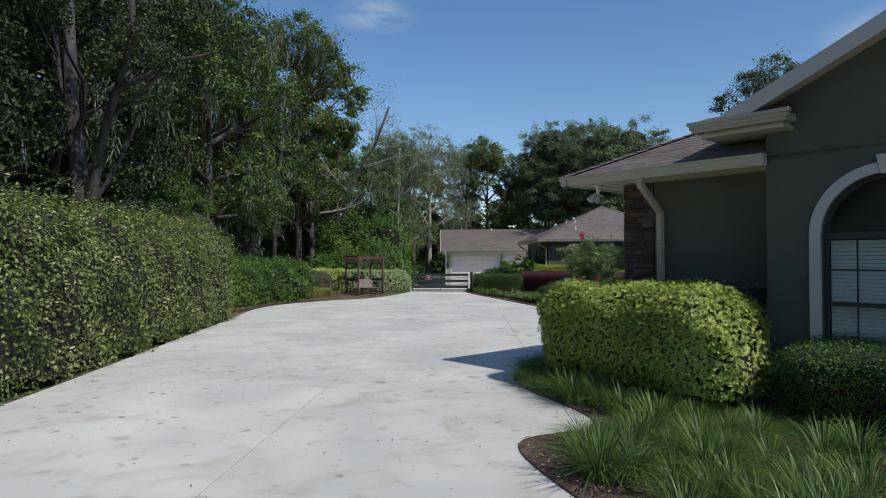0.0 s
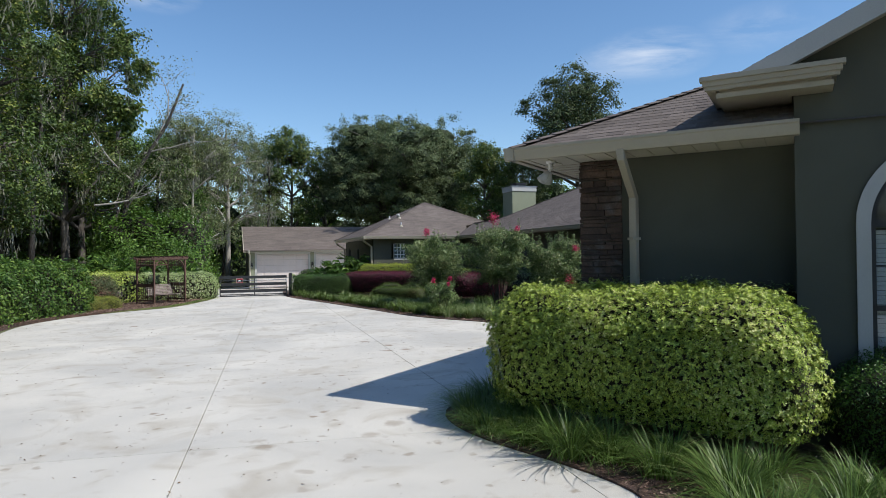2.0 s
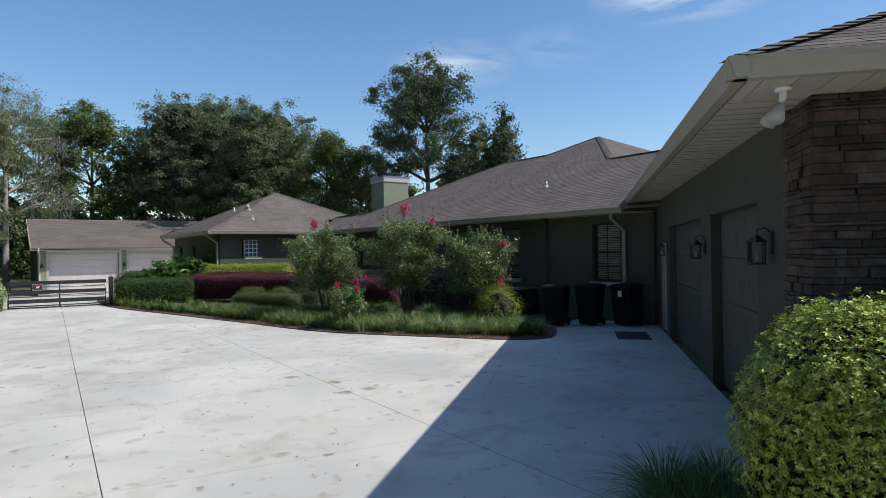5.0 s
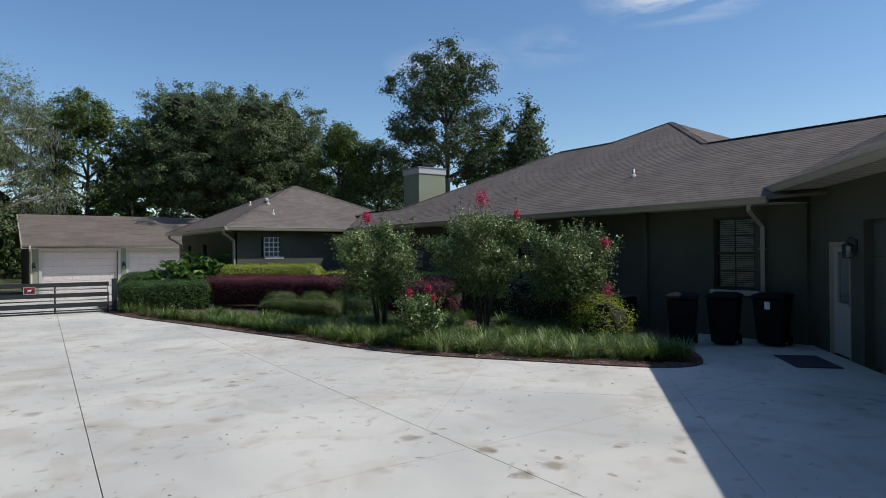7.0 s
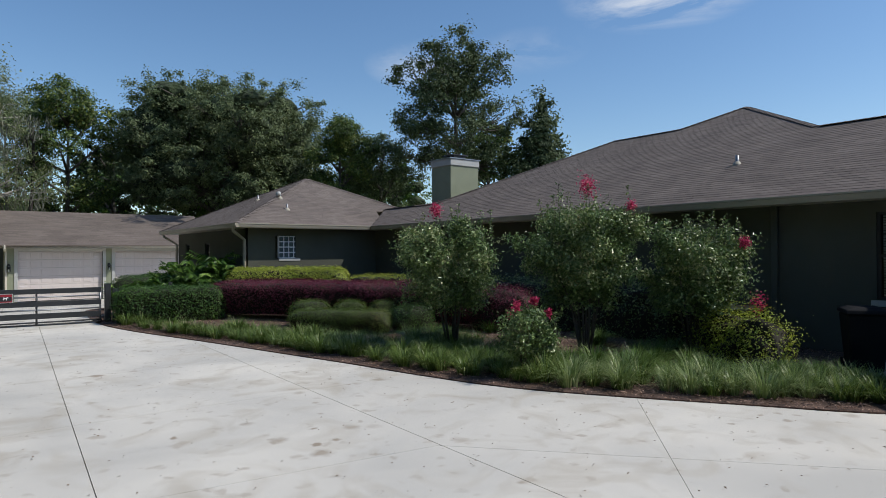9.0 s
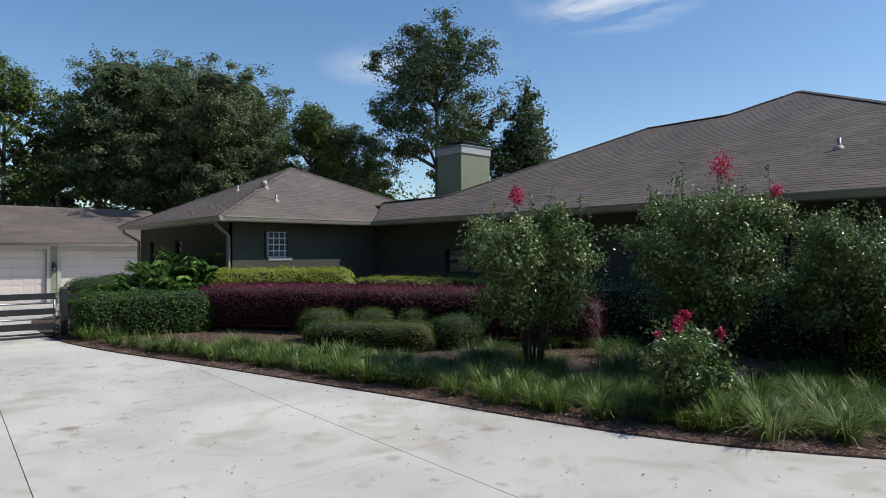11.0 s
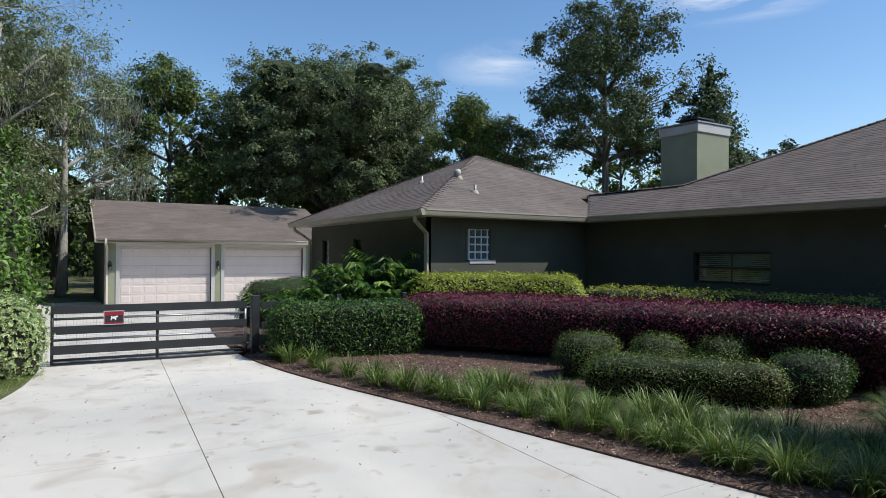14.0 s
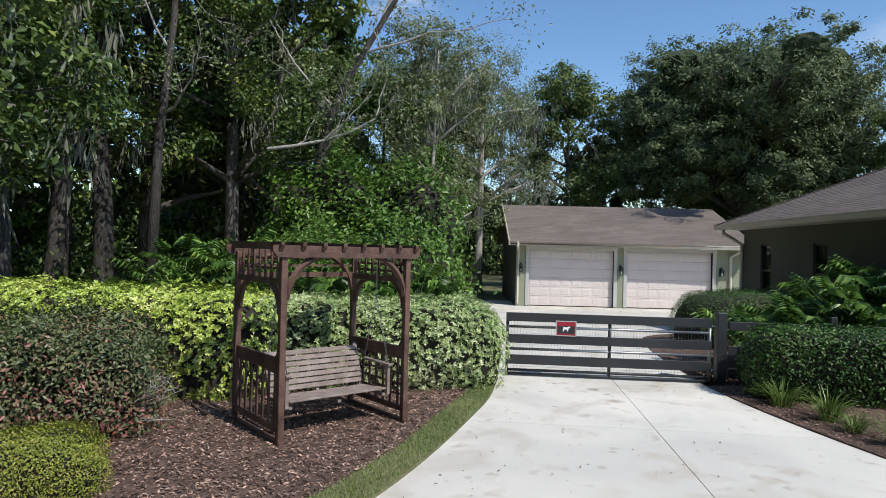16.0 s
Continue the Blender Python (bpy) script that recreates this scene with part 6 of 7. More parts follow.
def flowers(x, y, z, n, r, label="cluster of bright pink crape myrtle flowers", seed=1, parent=None):
    rng = np.random.default_rng(seed)
    p = rng.normal(size=(n, 3)) * np.array([r, r, r * 1.3]) * 0.5 + np.array([x, y, z])
    v, t = leaf_geo(rng, p, rng.normal(size=(n, 3)), 0.036, 0.9, 1.0)
    o = new("bloom", np_mesh("bloom", v, t, LF_PINK))
    if parent is not None:
        o.parent = parent
        o["label"] = label
        o["kind"] = "stuff"
    else:
        tagged(o, label, "flower", kind="stuff")
    return o


def myrtle(x, y, h, r, n, seed, blooms, label):
    rng = np.random.default_rng(seed)
    th = thing("crape_myrtle", label, "shrub", pose(x, y, 0.0), group="crape myrtles in the bed")
    g = Geo()
    vs = []
    stems = 9
    tips = []
    for i in range(stems):
        a = 2 * math.pi * i / stems + rng.uniform(-0.3, 0.3)
        rr = r * rng.uniform(0.3, 0.8)
        tip = np.array([math.cos(a) * rr, math.sin(a) * rr, h * rng.uniform(0.6, 0.98)])
        mid = np.array([math.cos(a) * rr * 0.4, math.sin(a) * rr * 0.4, h * 0.35])
        Geo().tube([(math.cos(a) * 0.08, math.sin(a) * 0.08, 0), mid, tip], [0.028, 0.018, 0.005], 6).ob("stem", BARK, th, smooth=True)
        for _ in range(int(n / 600) + (5 if h > 1.5 else 2)):
            t = rng.uniform(0.0, 1.0)
            b = mid * (1 - t) + tip * t
            out = unit(np.array([b[0], b[1], 0.0]) + rng.normal(size=3) * 0.5)
            e = b + out * r * rng.uniform(0.25, 0.6) * np.array([1, 1, 0.4]) + np.array([0, 0, rng.uniform(-0.12, 0.3) * h * 0.5])
            e[2] = max(e[2], 0.34 * h + 0.05)
            g.tube([b, e], [0.008, 0.002], 4, cap=False)
            tips.append((b, e))
    for b, e in tips:
        for _ in range(6 if h > 1.5 else 3):
            t = rng.uniform(0.25, 1.08)
            c = b + (e - b) * t + rng.normal(size=3) * 0.07
            c[2] = min(c[2], h)
            m_ = int(rng.uniform(38, 74))
            q = rng.normal(size=(m_, 3)) * np.array([0.09, 0.09, 0.06]) * rng.uniform(0.6, 1.5) * (1.0 if h > 1.5 else 0.65)
            vs.append(leaf_geo(rng, c + q, unit(q) + np.array([0, 0, 0.5]), 0.060, 0.55, 0.8))

    def shoot(b, e):
        g.tube([b, e], [0.006, 0.003], 4, cap=False)
        k = int(14 + 40 * np.linalg.norm(e - b))
        tt = rng.uniform(0, 1, (k, 1))
        vs.append(leaf_geo(rng, b + (e - b) * tt + rng.normal(size=(k, 3)) * 0.015, np.tile(unit(e - b), (k, 1)), 0.06, 0.5, 1.2))
    for _ in range(26):
        a = rng.uniform(0, 6.28); rr = r * rng.uniform(0.1, 0.9)
        b = np.array([math.cos(a) * rr, math.sin(a) * rr, h * 0.82])
        shoot(b, b + np.array([0.1 * rng.normal(), 0.1 * rng.normal(), h * rng.uniform(0.06, 0.3)]))
    for k, (bx, by, bz, br) in enumerate(blooms):
        top = np.array([bx - x, by - y, bz])
        shoot(top * np.array([0.7, 0.7, 0.72]), top - np.array([0, 0, br * 0.5]))
        flowers(bx - x, by - y, bz, int(110 + 1500 * br), br, seed=seed + k, parent=th)
    o = g.ob("twigwork", BARK, th, smooth=True); o["kind"] = "stuff"
    V_, T_ = join_np(vs)
    o = new("foliage", np_mesh("foliage", V_, T_, LF_CRAPE)); o.parent = th


myrtle(6.0, 25.3, 2.6, 1.05, 4600, 41, [(5.62, 25.33, 2.81, 0.11)], "leafy crape myrtle with bare lower stems and one pink bloom")
myrtle(7.55, 23.2, 2.95, 1.12, 5000, 42, [(7.27, 22.91, 3.17, 0.16), (7.9, 22.4, 2.8, 0.07)], "broad leafy crape myrtle with pink blooms on top")
myrtle(9.0, 21.8, 2.55, 1.0, 4600, 43, [(9.3, 21.0, 2.1, 0.08)], "leafy crape myrtle near the house wall")
myrtle(5.2, 22.4, 1.0, 0.5, 1300, 44, [(4.9, 22.35, 1.12, 0.05), (5.3, 22.05, 1.02, 0.035), (5.55, 22.6, 1.16, 0.05), (5.1, 22.7, 0.95, 0.03)], "small low crape myrtle with several pink blooms")
flowers(8.75, 20.5, 1.08, 120, 0.14, "coral flower head on the yellow-green shrub", 50)


# ---- strap-leaf plants ----
def strap_proto(n, h, spread, w, mat_, seed, label, arch=1.0):
    rng = np.random.default_rng(seed)
    th = thing("strap_leaf_plant", label, "plant", group="strap-leaf plants")
    v, t = blades(rng, n, h, spread, w, arch)
    o = new("foliage", np_mesh("foliage", v, t, mat_)); o.parent = th
    return th


LONG = [strap_proto(230, 0.52, 0.60, 0.0105, LF_BLADE, s, "arching dark green strap-leaf plant in the near bed", 1.15) for s in (60, 61, 62)]
SHORT = [strap_proto(150, 0.44, 0.44, 0.012, LF_BLADE_EDGE, s, "low green strap-leaf plant edging the mulch bed") for s in (63, 64)]
PALE = [strap_proto(150, 0.48, 0.47, 0.011, LF_BLADE_PALE, s, "pale striped strap-leaf plant edging the mulch bed") for s in (65, 66)]
RNG = random.Random(9)
used = set()


def plant(protos, x, y, s=1.0):
    p = RNG.choice(protos)
    sc = s * RNG.uniform(0.8, 1.2)
    if p.name not in used:
        used.add(p.name)
        p.location = (x, y, 0.01); p.scale = (sc, sc, sc)
        return p
    return place(p, x, y, 0.01, RNG.uniform(0, 6.28), sc)


for x, y in [(1.5, 5.9), (1.9, 5.2), (2.3, 4.6), (1.9, 6.2), (2.35, 5.6), (2.8, 5.0), (2.7, 4.2), (3.3, 4.4), (3.2, 5.3), (2.7, 5.9), (2.2, 3.9), (3.7, 3.7), (3.0, 3.5), (2.1, 6.6), (2.5, 6.5), (3.8, 4.9),
             (1.45, 6.4), (1.35, 5.5), (1.75, 4.6), (4.3, 4.2), (3.5, 5.8), (2.95, 6.5), (2.35, 7.0), (2.6, 7.4), (2.2, 7.7), (2.05, 8.2), (2.5, 7.9), (1.85, 8.8), (1.75, 8.4), (1.6, 9.4), (1.55, 10.0), (1.75, 10.4), (1.95, 9.2), (2.1, 10.5),
             (3.2, 6.4), (3.9, 5.9), (2.9, 7.2), (3.4, 6.8), (2.35, 5.1), (2.75, 4.65), (3.25, 4.85), (2.55, 4.2), (3.75, 4.3), (3.4, 4.0), (4.3, 3.6), (4.8, 3.9), (4.6, 4.6), (2.15, 5.9), (2.55, 6.2), (2.9, 5.6), (1.65, 5.5), (2.1, 4.9), (4.1, 3.1), (5.2, 3.3)]:
    plant(LONG, x, y, 0.9)
edge = smooth_path(BEND_ALL, 0.32)
for i, (x, y) in enumerate(edge):
    tx, ty = edge[min(i + 1, len(edge) - 1)] - edge[max(i - 1, 0)]
    l = math.hypot(tx, ty); nx, ny = -ty / l, tx / l
    for k in (0.52, 0.92, 1.35, 1.8):
        if k > 1.4 and y > 28.5 or k > 0.8 and y > 31.0 or y > 31.5 and RNG.random() < 0.4:
            continue
        jx, jy = RNG.uniform(-0.12, 0.12), RNG.uniform(-0.12, 0.12)
        if k > 1.2 and y < 27:
            plant(LONG, x + nx * k + jx, y + ny * k + jy, 0.72)
        else:
            plant(PALE if (y < 21.5 and RNG.random() < 0.6) else SHORT, x + nx * k + jx, y + ny * k + jy, RNG.uniform(0.75, 1.1))
for _ in range(46):
    yy = RNG.uniform(19.8, 27.2)
    plant(LONG, RNG.uniform(5.2 + max(0, 23 - yy) * 0.7, 9.6), yy, 0.85)
for x, y in [(1.35, 9.9), (1.42, 10.4), (1.32, 9.4), (1.5, 8.95), (1.95, 10.75), (1.7, 9.7), (1.7, 9.1), (2.0, 8.5), (2.45, 10.6), (1.9, 10.2)]:
    plant(LONG, x, y, 0.8)
for x, y in [(6.4, 22.6), (6.0, 21.9), (6.6, 21.3), (5.9, 23.4), (5.3, 23.9), (5.0, 24.8), (7.4, 20.7), (7.9, 19.8), (8.3, 19.1), (7.2, 19.9), (6.8, 20.4), (5.8, 22.9), (8.0, 18.7), (7.6, 18.6), (5.4, 25.6), (6.3, 24.3), (7.0, 22.0), (7.7, 21.2)]:
    plant(LONG, x, y, 0.8)


# ---- large-leaved plants ----
def philodendron(x, y, n, r, h, seed):
    rng = np.random.default_rng(seed)
    th = thing("philodendron", "large-leaved glossy green philodendron clump", "plant", pose(x, y, 0.0), group="philodendrons")
    st, lf = Geo(), Geo()
    for i in range(n):
        az = rng.uniform(0, 6.28); reach = r * rng.uniform(0.25, 1.0); top = h * rng.uniform(0.6, 1.0) * (1.1 - 0.35 * reach / r)
        e = Vector((math.cos(az) * reach, math.sin(az) * reach, top))
        mid = Vector((math.cos(az) * reach * 0.4, math.sin(az) * reach * 0.4, top * 0.75))
        st.tube([(0, 0, 0), mid, e], [0.012, 0.009, 0.006], 4, cap=False)
        d = Vector((math.cos(az), math.sin(az), rng.uniform(-0.35, 0.9))).normalized()
        s = d.cross(Vector((0, 0, 1))).normalized()
        up = s.cross(d)
        L = rng.uniform(0.30, 0.50)
        lf.add([e, e + d * L * 0.35 + s * L * 0.16, e + d * L * 1.1 - up * L * 0.25, e + d * L * 0.35 - s * L * 0.16], [(0, 1, 2, 3)])
        for k in range(7):
            t = k / 6
            for sg in (-1, 1):
                wl = L * 0.55 * math.sin(math.pi * (0.2 + 0.75 * t)) * rng.uniform(0.8, 1.1)
                b0 = e + d * L * t; b1 = e + d * L * min(1, t + 0.12)
                tip = e + d * L * (t + 0.22) + s * sg * wl - up * (0.35 + 0.5 * t) * wl
                midp = e + d * L * (t + 0.06) + s * sg * wl * 0.55 + up * 0.12 * wl
                lf.add([b0, b1, tip, midp], [(0, 1, 2, 3)])
    o = st.ob("stalkwork", LF_GREEN, th); o["kind"] = "stuff"
    me = bpy.data.meshes.new("leaves"); me.from_pydata(lf.v, [], lf.f); me.materials.append(LF_PHILO)
    o = new("leaves", me); o.parent = th


for i, (x, y, r, h) in enumerate([(4.3, 37.3, 1.0, 1.8), (5.3, 37.6, 1.1, 2.0), (3.6, 37.3, 0.8, 1.25), (5.4, 38.8, 0.9, 1.7), (5.2, 36.6, 0.7, 1.4), (2.7, 37.3, 0.7, 1.0),
                                  (-8.0, 37.9, 1.2, 2.0), (-6.7, 37.6, 1.3, 2.05), (-5.3, 37.3, 1.1, 1.9), (-7.4, 39.2, 1.3, 2.1), (-4.3, 37.6, 0.9, 1.6), (-3.4, 38.0, 0.9, 1.45)]):
    philodendron(x, y, 50, r, h * 1.05, 70 + i)

# Dark colour painted as the shade deep inside a crown.
INNER_SHADE = material("shaded inner foliage", (0.022, 0.034, 0.014), (0.055, 0.078, 0.03), 0.95, 2.0, 9, 0.8, fine_mix=0.8, bump_dist=0.1)

hedge("shrub", [(10.2, 28.6), (10.4, 24.0), (10.3, 22.8)], 0.5, 1.15, 9000, 0.06, LF_CRAPE, "dark green shrubs in the shade of the house wall", "shrub", seed=35, lump=0.12, depth=0.1)
hedge("shrub", [(8.7, 27.2), (9.0, 26.6)], 0.5, 1.0, 12000, 0.036, LF_MAROON, "maroon-leaved shrub behind the crape myrtle", "shrub", seed=36, lump=0.1, depth=0.08, cut=0.3)



def cane(points, seed, parent=None, label=""):
    rng = np.random.default_rng(seed)
    a, b, c = [np.array(q, float) for q in points]
    t = np.linspace(0, 1, 14)[:, None]
    pts = (1 - t) ** 2 * a + 2 * t * (1 - t) * b + t ** 2 * c
    th = thing("cane", "long arching thorny cane above the hedge", "branch", pose(*a), group="arching canes")
    Geo().tube([Vector(q - a) for q in pts], [0.008] * 10 + [0.006, 0.005, 0.004, 0.003], 5).ob("stem", TWIG_SHADE, th)
    u = rng.uniform(0, 1, (90, 1))
    q = (1 - u) ** 2 * a + 2 * u * (1 - u) * b + u ** 2 * c - a + rng.normal(size=(90, 3)) * 0.012
    v, f = leaf_geo(rng, q, rng.normal(size=(90, 3)) * 0.3 + np.array([0, 0, 1.0]), 0.045, 0.45, 0.8)
    o = new("foliage", np_mesh("foliage", v, f, LF_ELAE)); o.parent = th


cane([(-7.6, 7.0, 2.4), (-6.9, 8.6, 4.1), (-5.7, 9.8, 3.1)], 1)
cane([(-7.2, 8.0, 2.4), (-6.6, 9.0, 3.7), (-5.9, 10.6, 3.0)], 2)
cane([(-7.6, 13.5, 2.3), (-7.0, 14.5, 3.6), (-6.0, 16.0, 2.9)], 3)
cane([(-8.0, 11.0, 2.4), (-7.5, 11.6, 3.9), (-7.0, 12.9, 3.3)], 4)


def dead_twigs():
    rng = random.Random(3)
    g = Geo()
    for i in range(26):
        a = rng.uniform(-0.4, 1.9)
        b = Vector((rng.uniform(-0.1, 0.1), rng.uniform(-0.1, 0.1), 0.05))
        e = b + Vector((math.cos(a), math.sin(a) * 0.7, rng.uniform(0.15, 1.1))).normalized() * rng.uniform(0.5, 0.95)
        m = (b + e) / 2 + Vector((rng.uniform(-0.1, 0.1), rng.uniform(-0.1, 0.1), 0.05))
        g.tube([b, m, e], [0.007, 0.005, 0.002], 4, cap=False)
        for _ in range(3):
            q = m.lerp(e, rng.random())
            g.tube([q, q + Vector((rng.uniform(-0.2, 0.2), rng.uniform(-0.2, 0.2), rng.uniform(0, 0.2)))], [0.003, 0.001], 3, cap=False)
    th = thing("dead_shrub", "bare pale grey twigs beside the purple shrub", "shrub", pose(-6.2, 32.2, 0.0))
    o = g.ob("twigwork", BARK_PALE, th); o["kind"] = "stuff"


dead_twigs()

# ---- trees ----


def crown(h, r, low, k, seed, squash=0.8):
    rng = np.random.default_rng(seed)
    out = [(0, 0, h - r * 0.55, r * 0.55, r * 0.5)]
    for i in range(k):
        a = 2 * math.pi * i / k + rng.uniform(-0.4, 0.4)
        z = low + (h - low - r * 0.6) * ((i * 0.618) % 1.0) + r * 0.3
        f = 0.72 * (1 - 0.35 * abs((z - low) / (h - low) - 0.45))
        out.append((math.cos(a) * r * f, math.sin(a) * r * f, z, r * 0.42, r * 0.36 * squash))
    return out


def gen_tree(name, x, y, h, r, low, k, leaves, leaf, mat_, seed, label, **kw):
    return tree(name, x, y, h, kw.pop("lobes", None) or crown(h, r, low, k, seed), kw.pop("tr", 0.035 * h * 0.6), leaves, leaf, mat_, label, seed, **kw)


# The last two lobes are added to cast shade on the garage roof.
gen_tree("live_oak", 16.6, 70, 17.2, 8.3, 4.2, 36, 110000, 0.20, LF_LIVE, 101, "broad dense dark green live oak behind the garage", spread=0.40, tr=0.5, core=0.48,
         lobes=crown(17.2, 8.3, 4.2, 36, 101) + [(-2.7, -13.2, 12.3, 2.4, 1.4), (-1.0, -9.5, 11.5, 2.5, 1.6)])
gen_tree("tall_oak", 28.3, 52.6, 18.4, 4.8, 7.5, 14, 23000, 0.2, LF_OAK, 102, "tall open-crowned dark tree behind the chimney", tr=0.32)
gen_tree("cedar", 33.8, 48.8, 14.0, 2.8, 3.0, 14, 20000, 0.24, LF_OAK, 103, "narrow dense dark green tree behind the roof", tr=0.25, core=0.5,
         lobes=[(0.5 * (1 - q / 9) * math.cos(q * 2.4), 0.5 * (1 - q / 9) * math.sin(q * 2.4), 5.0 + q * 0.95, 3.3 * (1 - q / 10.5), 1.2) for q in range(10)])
gen_tree("oak", 22.5, 60, 12.8, 2.8, 3.5, 12, 14000, 0.2, LF_TREE, 104, "rounded mid-green tree behind the house", tr=0.25)
gen_tree("oak", 27.5, 62, 12.0, 4.0, 3.0, 12, 14000, 0.2, LF_OAK, 105, "dark green tree behind the house", tr=0.25)
gen_tree("oak", 5.0, 72, 15.5, 3.8, 4.0, 12, 14000, 0.22, LF_TREE, 106, "mid-green tree far behind the garage", tr=0.25)
gen_tree("mossy_oak", -1.5, 66, 16.2, 5.2, 5.0, 14, 13000, 0.13, LF_PALE, 107, "thin pale mossy tree with bare grey limbs", bark=BARK_PALE, moss=150, tr=0.28)
protoA = gen_tree("woodland_oak", -13.5, 36, 19.0, 4.8, 3.0, 20, 27000, 0.18, LF_TREE, 108, "tall leafy woodland oak with hanging moss", moss=120, tr=0.34)
protoB = gen_tree("woodland_tree", -11.5, 50, 21.5, 4.6, 4.0, 20, 23000, 0.20, LF_TREE, 109, "tall leafy woodland tree with pale bare branches", moss=90, tr=0.3)
protoC = gen_tree("woodland_oak", -16, 26, 16.0, 4.8, 3.0, 18, 30000, 0.18, LF_DEEP, 110, "dark leafy woodland oak beside the drive", moss=80, tr=0.36)
protoD = gen_tree("slender_tree", -4.0, 57, 13.5, 3.2, 3.0, 12, 10000, 0.16, LF_PALE, 111, "slender pale woodland tree with thin leaves", bark=BARK_PALE, moss=60, tr=0.18)
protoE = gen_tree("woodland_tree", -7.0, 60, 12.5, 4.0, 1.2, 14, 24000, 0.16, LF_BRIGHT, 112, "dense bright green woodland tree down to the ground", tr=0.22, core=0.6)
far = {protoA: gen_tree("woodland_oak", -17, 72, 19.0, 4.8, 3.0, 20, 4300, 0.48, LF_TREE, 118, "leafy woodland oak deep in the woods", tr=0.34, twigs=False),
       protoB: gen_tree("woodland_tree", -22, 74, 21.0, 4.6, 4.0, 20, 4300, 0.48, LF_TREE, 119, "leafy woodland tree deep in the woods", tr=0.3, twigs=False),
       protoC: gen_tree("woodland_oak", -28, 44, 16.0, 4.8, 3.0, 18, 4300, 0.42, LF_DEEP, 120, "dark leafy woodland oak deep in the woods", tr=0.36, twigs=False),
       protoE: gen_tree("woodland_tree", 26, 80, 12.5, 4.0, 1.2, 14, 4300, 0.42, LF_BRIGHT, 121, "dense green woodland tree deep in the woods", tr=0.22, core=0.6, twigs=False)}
for i, (p, x, y, s) in enumerate([(protoC, -14.5, 14, 0.95), (protoC, -20, 19, 1.25), (protoC, -19, 31, 1.3), (protoA, -18, 44, 1.1), (protoC, -16, 52, 1.1), (protoB, -12, 58, 1.0), (protoA, -14, 68, 0.95),
                                  (protoC, -22, 38, 1.15), (protoE, -15, 61, 1.0), (protoB, -24, 52, 1.1), (protoC, -27, 26, 1.1), (protoC, -26, 10, 1.3), (protoE, -12.8, 30, 0.45),
                                  (protoD, 1.5, 80, 1.2), (protoD, -7, 80, 1.2), (protoC, 10, 82, 0.9), (protoE, 18, 74, 1.0), (protoB, 40, 62, 0.75), (protoC, 20, 84, 0.8), (protoE, 32, 74, 0.9), (protoA, -30, 64, 1.2),
                                  (protoC, -15, 2, 1.0), (protoB, -14, -8, 1.0), (protoE, -3.5, 74, 1.1), (protoC, 46, 50, 0.7), (protoE, 40, 78, 1.0), (protoE, -20, 70, 1.2), (protoE, 12, 92, 1.1), (protoE, -18, 24, 0.6), (protoE, -20, 48, 0.7),
                                  (protoA, 15, -20, 0.8), (protoC, -4, -26, 0.9)]):
    place(p if i < 4 or i == 12 or i == 13 else far.get(p, p), x, y, -0.05 + dip(y), i * 1.7, s)


def trunk_only(x, y, r, h, seed, label):
    g = Geo()
    rng = random.Random(seed)
    pts = [(0.15 * math.sin(i * 0.5 + seed), 0.15 * math.cos(i * 0.6 + seed), h * i / 10) for i in range(11)]
    g.tube(pts, [r * (1.4 if i == 0 else 1.05 - 0.05 * i) for i in range(11)], 12)
    th = thing("tree_trunk", label, "tree", pose(x, y, -0.1 + dip(y)))
    g.ob("trunk", BARK_SHADED, th, smooth=True)
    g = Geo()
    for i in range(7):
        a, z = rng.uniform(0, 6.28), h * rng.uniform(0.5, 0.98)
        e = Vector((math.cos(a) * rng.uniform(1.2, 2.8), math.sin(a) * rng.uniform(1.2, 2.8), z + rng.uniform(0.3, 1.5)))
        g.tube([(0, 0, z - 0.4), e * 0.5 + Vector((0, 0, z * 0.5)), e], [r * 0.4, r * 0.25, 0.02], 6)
    o = g.ob("branchwork", BARK_SHADED, th, smooth=True); o["kind"] = "stuff"


trunk_only(-12.3, 38.6, 0.24, 14, 1, "thick grey tree trunk close to the hedge")
for i, (x, y, r) in enumerate([(-16.5, 47, 0.3), (-17.6, 49, 0.26), (-15.2, 47.5, 0.36), (-9, 54, 0.2), (-4.2, 63, 0.18), (2.5, 70, 0.16), (-1.8, 74, 0.15)]):
    trunk_only(x, y, r, 12, i + 5, "grey-brown woodland tree trunk in the shade")


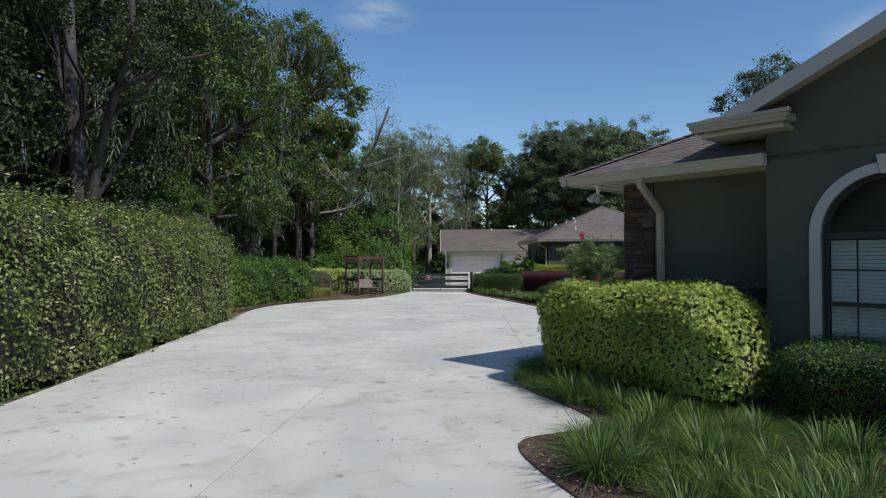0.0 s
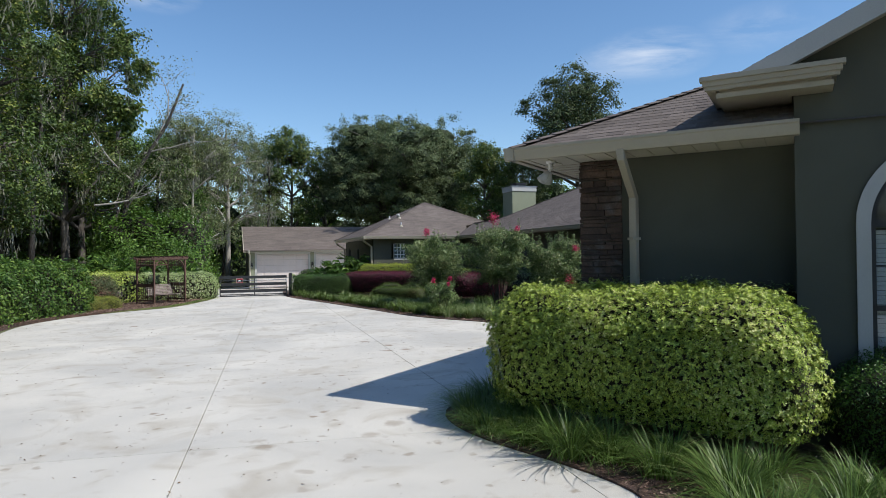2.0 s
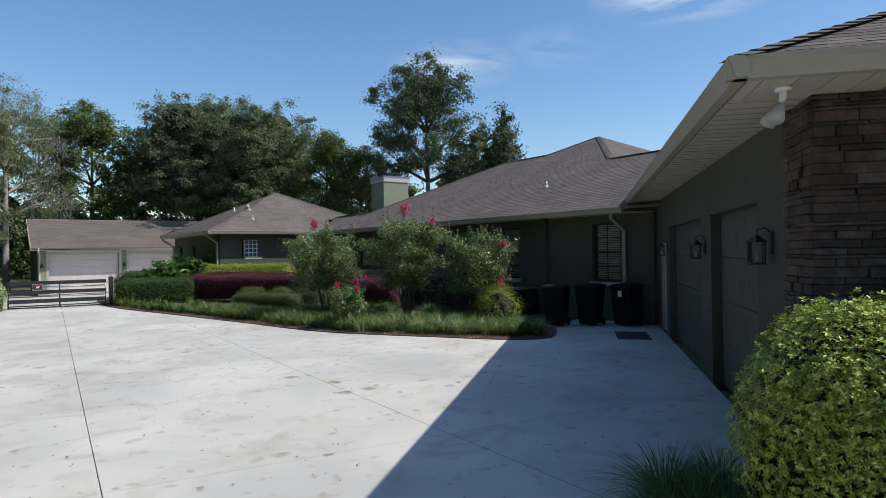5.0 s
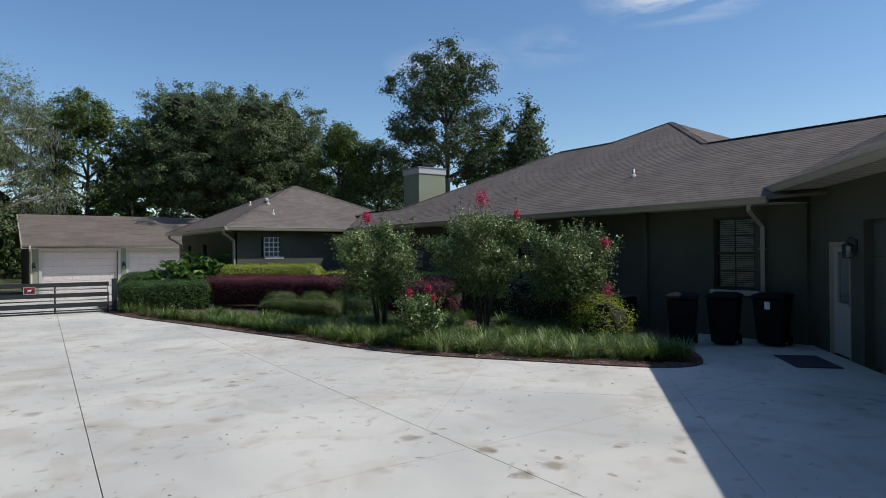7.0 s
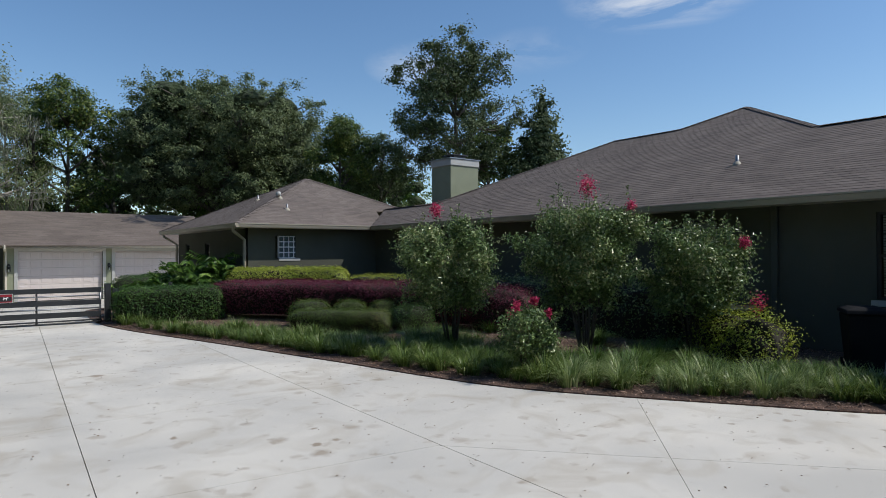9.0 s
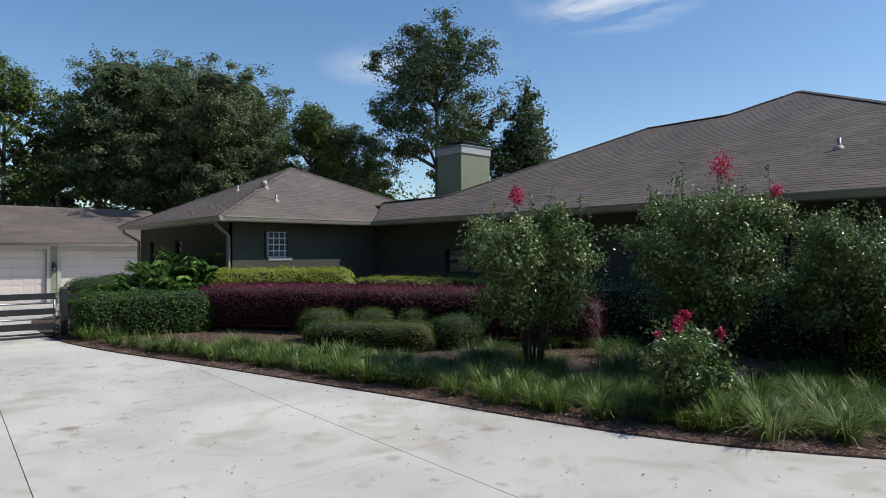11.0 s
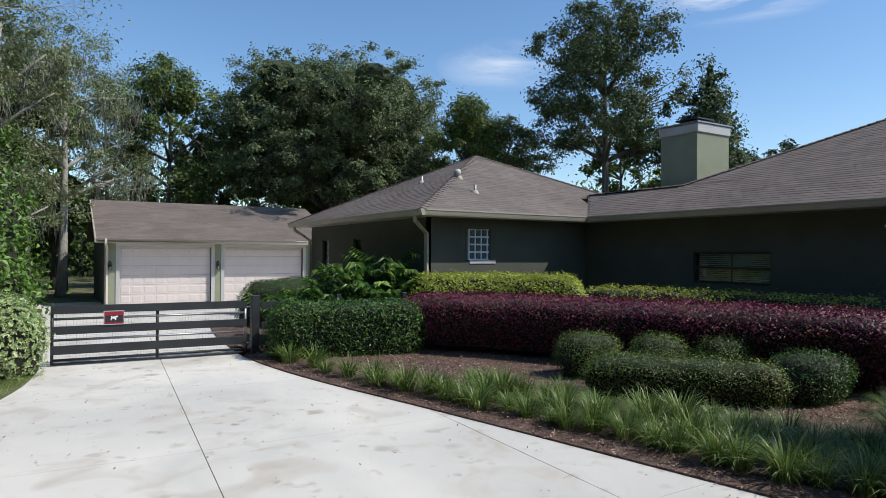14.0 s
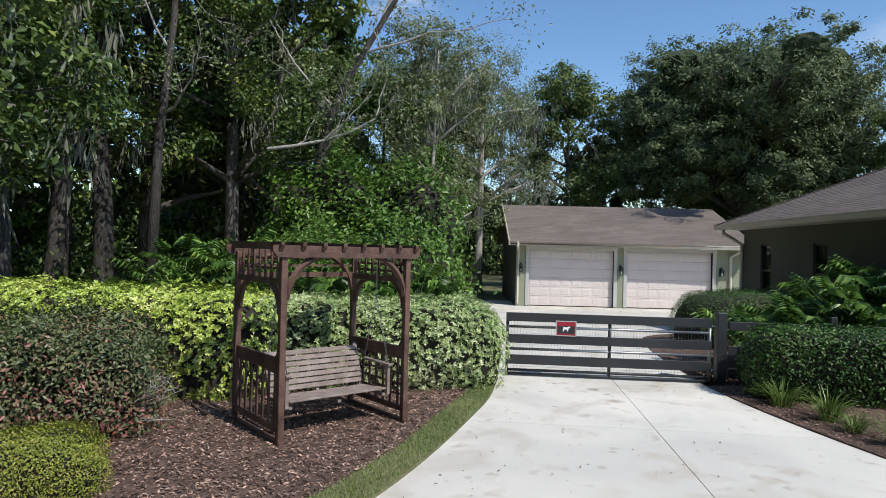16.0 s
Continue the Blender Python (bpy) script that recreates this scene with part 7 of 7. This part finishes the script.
def bare_tree(name, spine, r, seed, label, limbs, leaves=500, limb_bark=BARK_PALE, leaf_mat=LF_PALE, forks=2):
    """A leaning half-bare tree: a bent trunk, forked pale limbs and a few leaves."""
    rng = np.random.default_rng(seed)
    o0 = np.array(spine[0], float)
    pts = [np.array(p, float) - o0 for p in spine]
    th = thing(name, label, "tree", pose(*spine[0]))
    n = len(pts)
    Geo().tube(pts, [r * (1.3 if i == 0 else 1 - 0.8 * i / n) for i in range(n)], 10).ob("trunk", BARK_SHADED, th, smooth=True)
    g = Geo()
    ends = []

    def fork(a, d, ln, w, depth):
        p = [a]
        for _ in range(4):
            d = unit(d + rng.normal(size=3) * 0.22 + np.array([0, 0, 0.05]))
            p.append(p[-1] + d * ln / 4)
        g.tube(p, [w * (1 - 0.17 * i) for i in range(5)], 5 if w > 0.03 else 3, cap=False)
        ends.append(p[-1])
        if depth:
            for _ in range(3 + depth):
                q = p[int(rng.integers(1, 5))]
                fork(q, unit(d + rng.normal(size=3) * 0.65), ln * rng.uniform(0.35, 0.6), w * 0.42, depth - 1)
    for a, b, w in limbs:
        a, b = np.array(a, float) - o0, np.array(b, float) - o0
        fork(a, unit(b - a), float(np.linalg.norm(b - a)), w, forks)
    o = g.ob("branchwork", limb_bark, th, smooth=True); o["kind"] = "stuff"
    e = np.array(ends)
    c = e[rng.integers(0, len(e), leaves)] + rng.normal(size=(leaves, 3)) * 0.28
    v, t = leaf_geo(rng, c, np.tile([0, 0, 1.0], (leaves, 1)), 0.13, 0.55, 0.9)
    o = new("foliage", np_mesh("foliage", v, t, leaf_mat)); o.parent = th


bare_tree("leaning_tree", [(-8.4, 48, -0.5), (-8.0, 48, 3.0), (-7.35, 48, 6.6), (-6.65, 48, 8.1), (-5.1, 48, 10.8), (-4.1, 48, 13.5)], 0.2, 201, "leaning grey tree with forked half-bare pale limbs",
          [((-9.2, 47, 5.3), (-5.9, 46.6, 7.4), 0.075), ((-6.5, 48, 8.8), (-2.9, 47.6, 10.0), 0.06), ((-5.6, 48, 10.0), (-3.0, 48, 12.5), 0.06), ((-7.2, 48, 7.0), (-9.0, 47.4, 10.5), 0.06),
           ((-5.0, 48, 11.0), (-5.6, 47.5, 14.0), 0.05), ((-7.6, 48, 5.2), (-5.9, 47.5, 6.4), 0.04)], 2600)
bare_tree("forked_oak", [(-12.0, 21.5, -0.1), (-12.3, 21.6, 3.0), (-12.9, 21.8, 7.0), (-13.2, 22.0, 12.0)], 0.4, 203, "massive forked oak trunk darkened as shaded, rising behind the thorn hedge",
          [((-12.1, 21.5, 1.6), (-10.9, 21.9, 10.0), 0.26), ((-12.8, 21.7, 6.0), (-10.6, 21.0, 10.0), 0.12), ((-12.9, 21.8, 7.0), (-15.2, 21.0, 10.5), 0.12)], 6000, BARK_SHADED, LF_DEEP, 1)
bare_tree("dead_tree", [(-12.2, 45, -0.3), (-12.0, 45, 5.0), (-11.6, 45, 9.0), (-11.5, 45, 12.0)], 0.17, 202, "pale dead tree with broken upper limbs",
          [((-11.9, 45, 6.0), (-10.3, 44.2, 7.5), 0.05), ((-11.7, 45, 8.0), (-13.4, 44.3, 10.2), 0.05), ((-11.6, 45, 9.5), (-10.2, 44.6, 12.0), 0.05), ((-11.5, 45, 11.0), (-12.3, 44.6, 13.5), 0.04)], 1200)


def thicket():
    rng = np.random.default_rng(77)
    n = 40000
    path = np.array([(-34, -20), (-32, 20), (-30, 50), (-24, 78), (-5, 92), (20, 98), (45, 88), (62, 60), (70, 30)], float)
    seg = np.r_[0, np.cumsum(np.linalg.norm(np.diff(path, axis=0), axis=1))]
    k = n // 60
    s = rng.uniform(0, seg[-1], k)
    c = np.stack([np.interp(s, seg, path[:, i]) for i in range(2)], 1) + rng.normal(size=(k, 2)) * 2.5
    z = rng.uniform(0, 1, k) ** 1.2 * (8.5 + 2 * np.sin(s * 0.21) + 1.5 * np.sin(s * 0.53))
    cc = np.repeat(np.c_[c, z], 60, 0) + rng.normal(size=(k * 60, 3)) * np.array([1.3, 1.3, 0.9])
    v, t = leaf_geo(rng, cc, np.tile([0.3, -0.6, 0.6], (len(cc), 1)), 0.52, 0.6, 1.0)
    tagged(new("woods", np_mesh("woods", v, t, LF_TREE)), "dense dark woodland edge in the distance", "woods", kind="stuff")
    k2 = 900
    s = rng.uniform(0, 150, k2)
    x = -13.5 - rng.uniform(0, 16, k2); y = -12 + s * 0.55
    cc = np.repeat(np.c_[x, y, rng.uniform(0.1, 1.0, k2) ** 2 * 2.2], 40, 0) + rng.normal(size=(k2 * 40, 3)) * np.array([0.6, 0.6, 0.35])
    cc[:, 2] = np.abs(cc[:, 2]) + np.interp(cc[:, 1], FALLS, [dip(q) for q in FALLS])
    v, t = leaf_geo(rng, cc, np.tile([0.3, -0.3, 0.6], (len(cc), 1)), 0.2, 0.5, 1.0)
    tagged(new("undergrowth", np_mesh("undergrowth", v, t, LF_TREE)), "low shaded undergrowth between the woodland trees", "undergrowth", kind="stuff")
    # Upright dark sheet, coloured as the shade between the farthest trees.
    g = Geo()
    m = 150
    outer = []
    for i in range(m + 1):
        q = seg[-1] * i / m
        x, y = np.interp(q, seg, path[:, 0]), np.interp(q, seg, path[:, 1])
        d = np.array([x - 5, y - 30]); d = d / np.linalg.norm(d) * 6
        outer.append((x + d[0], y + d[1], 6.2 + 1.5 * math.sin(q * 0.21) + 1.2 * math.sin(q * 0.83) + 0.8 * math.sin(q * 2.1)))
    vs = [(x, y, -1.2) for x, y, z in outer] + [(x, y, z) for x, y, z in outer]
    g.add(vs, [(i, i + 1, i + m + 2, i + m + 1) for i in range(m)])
    g.ob("backdrop", WOODS_SHADE, kind="structure", label="dark sheet painted as shaded woods beyond the trees", category="woods")


WOODS_SHADE = material("deep woods", (0.010, 0.018, 0.008), (0.035, 0.055, 0.018), 0.95, 1.0, 5, 0, stretch=(1, 1, 0.4), fine_mix=0.9)
thicket()
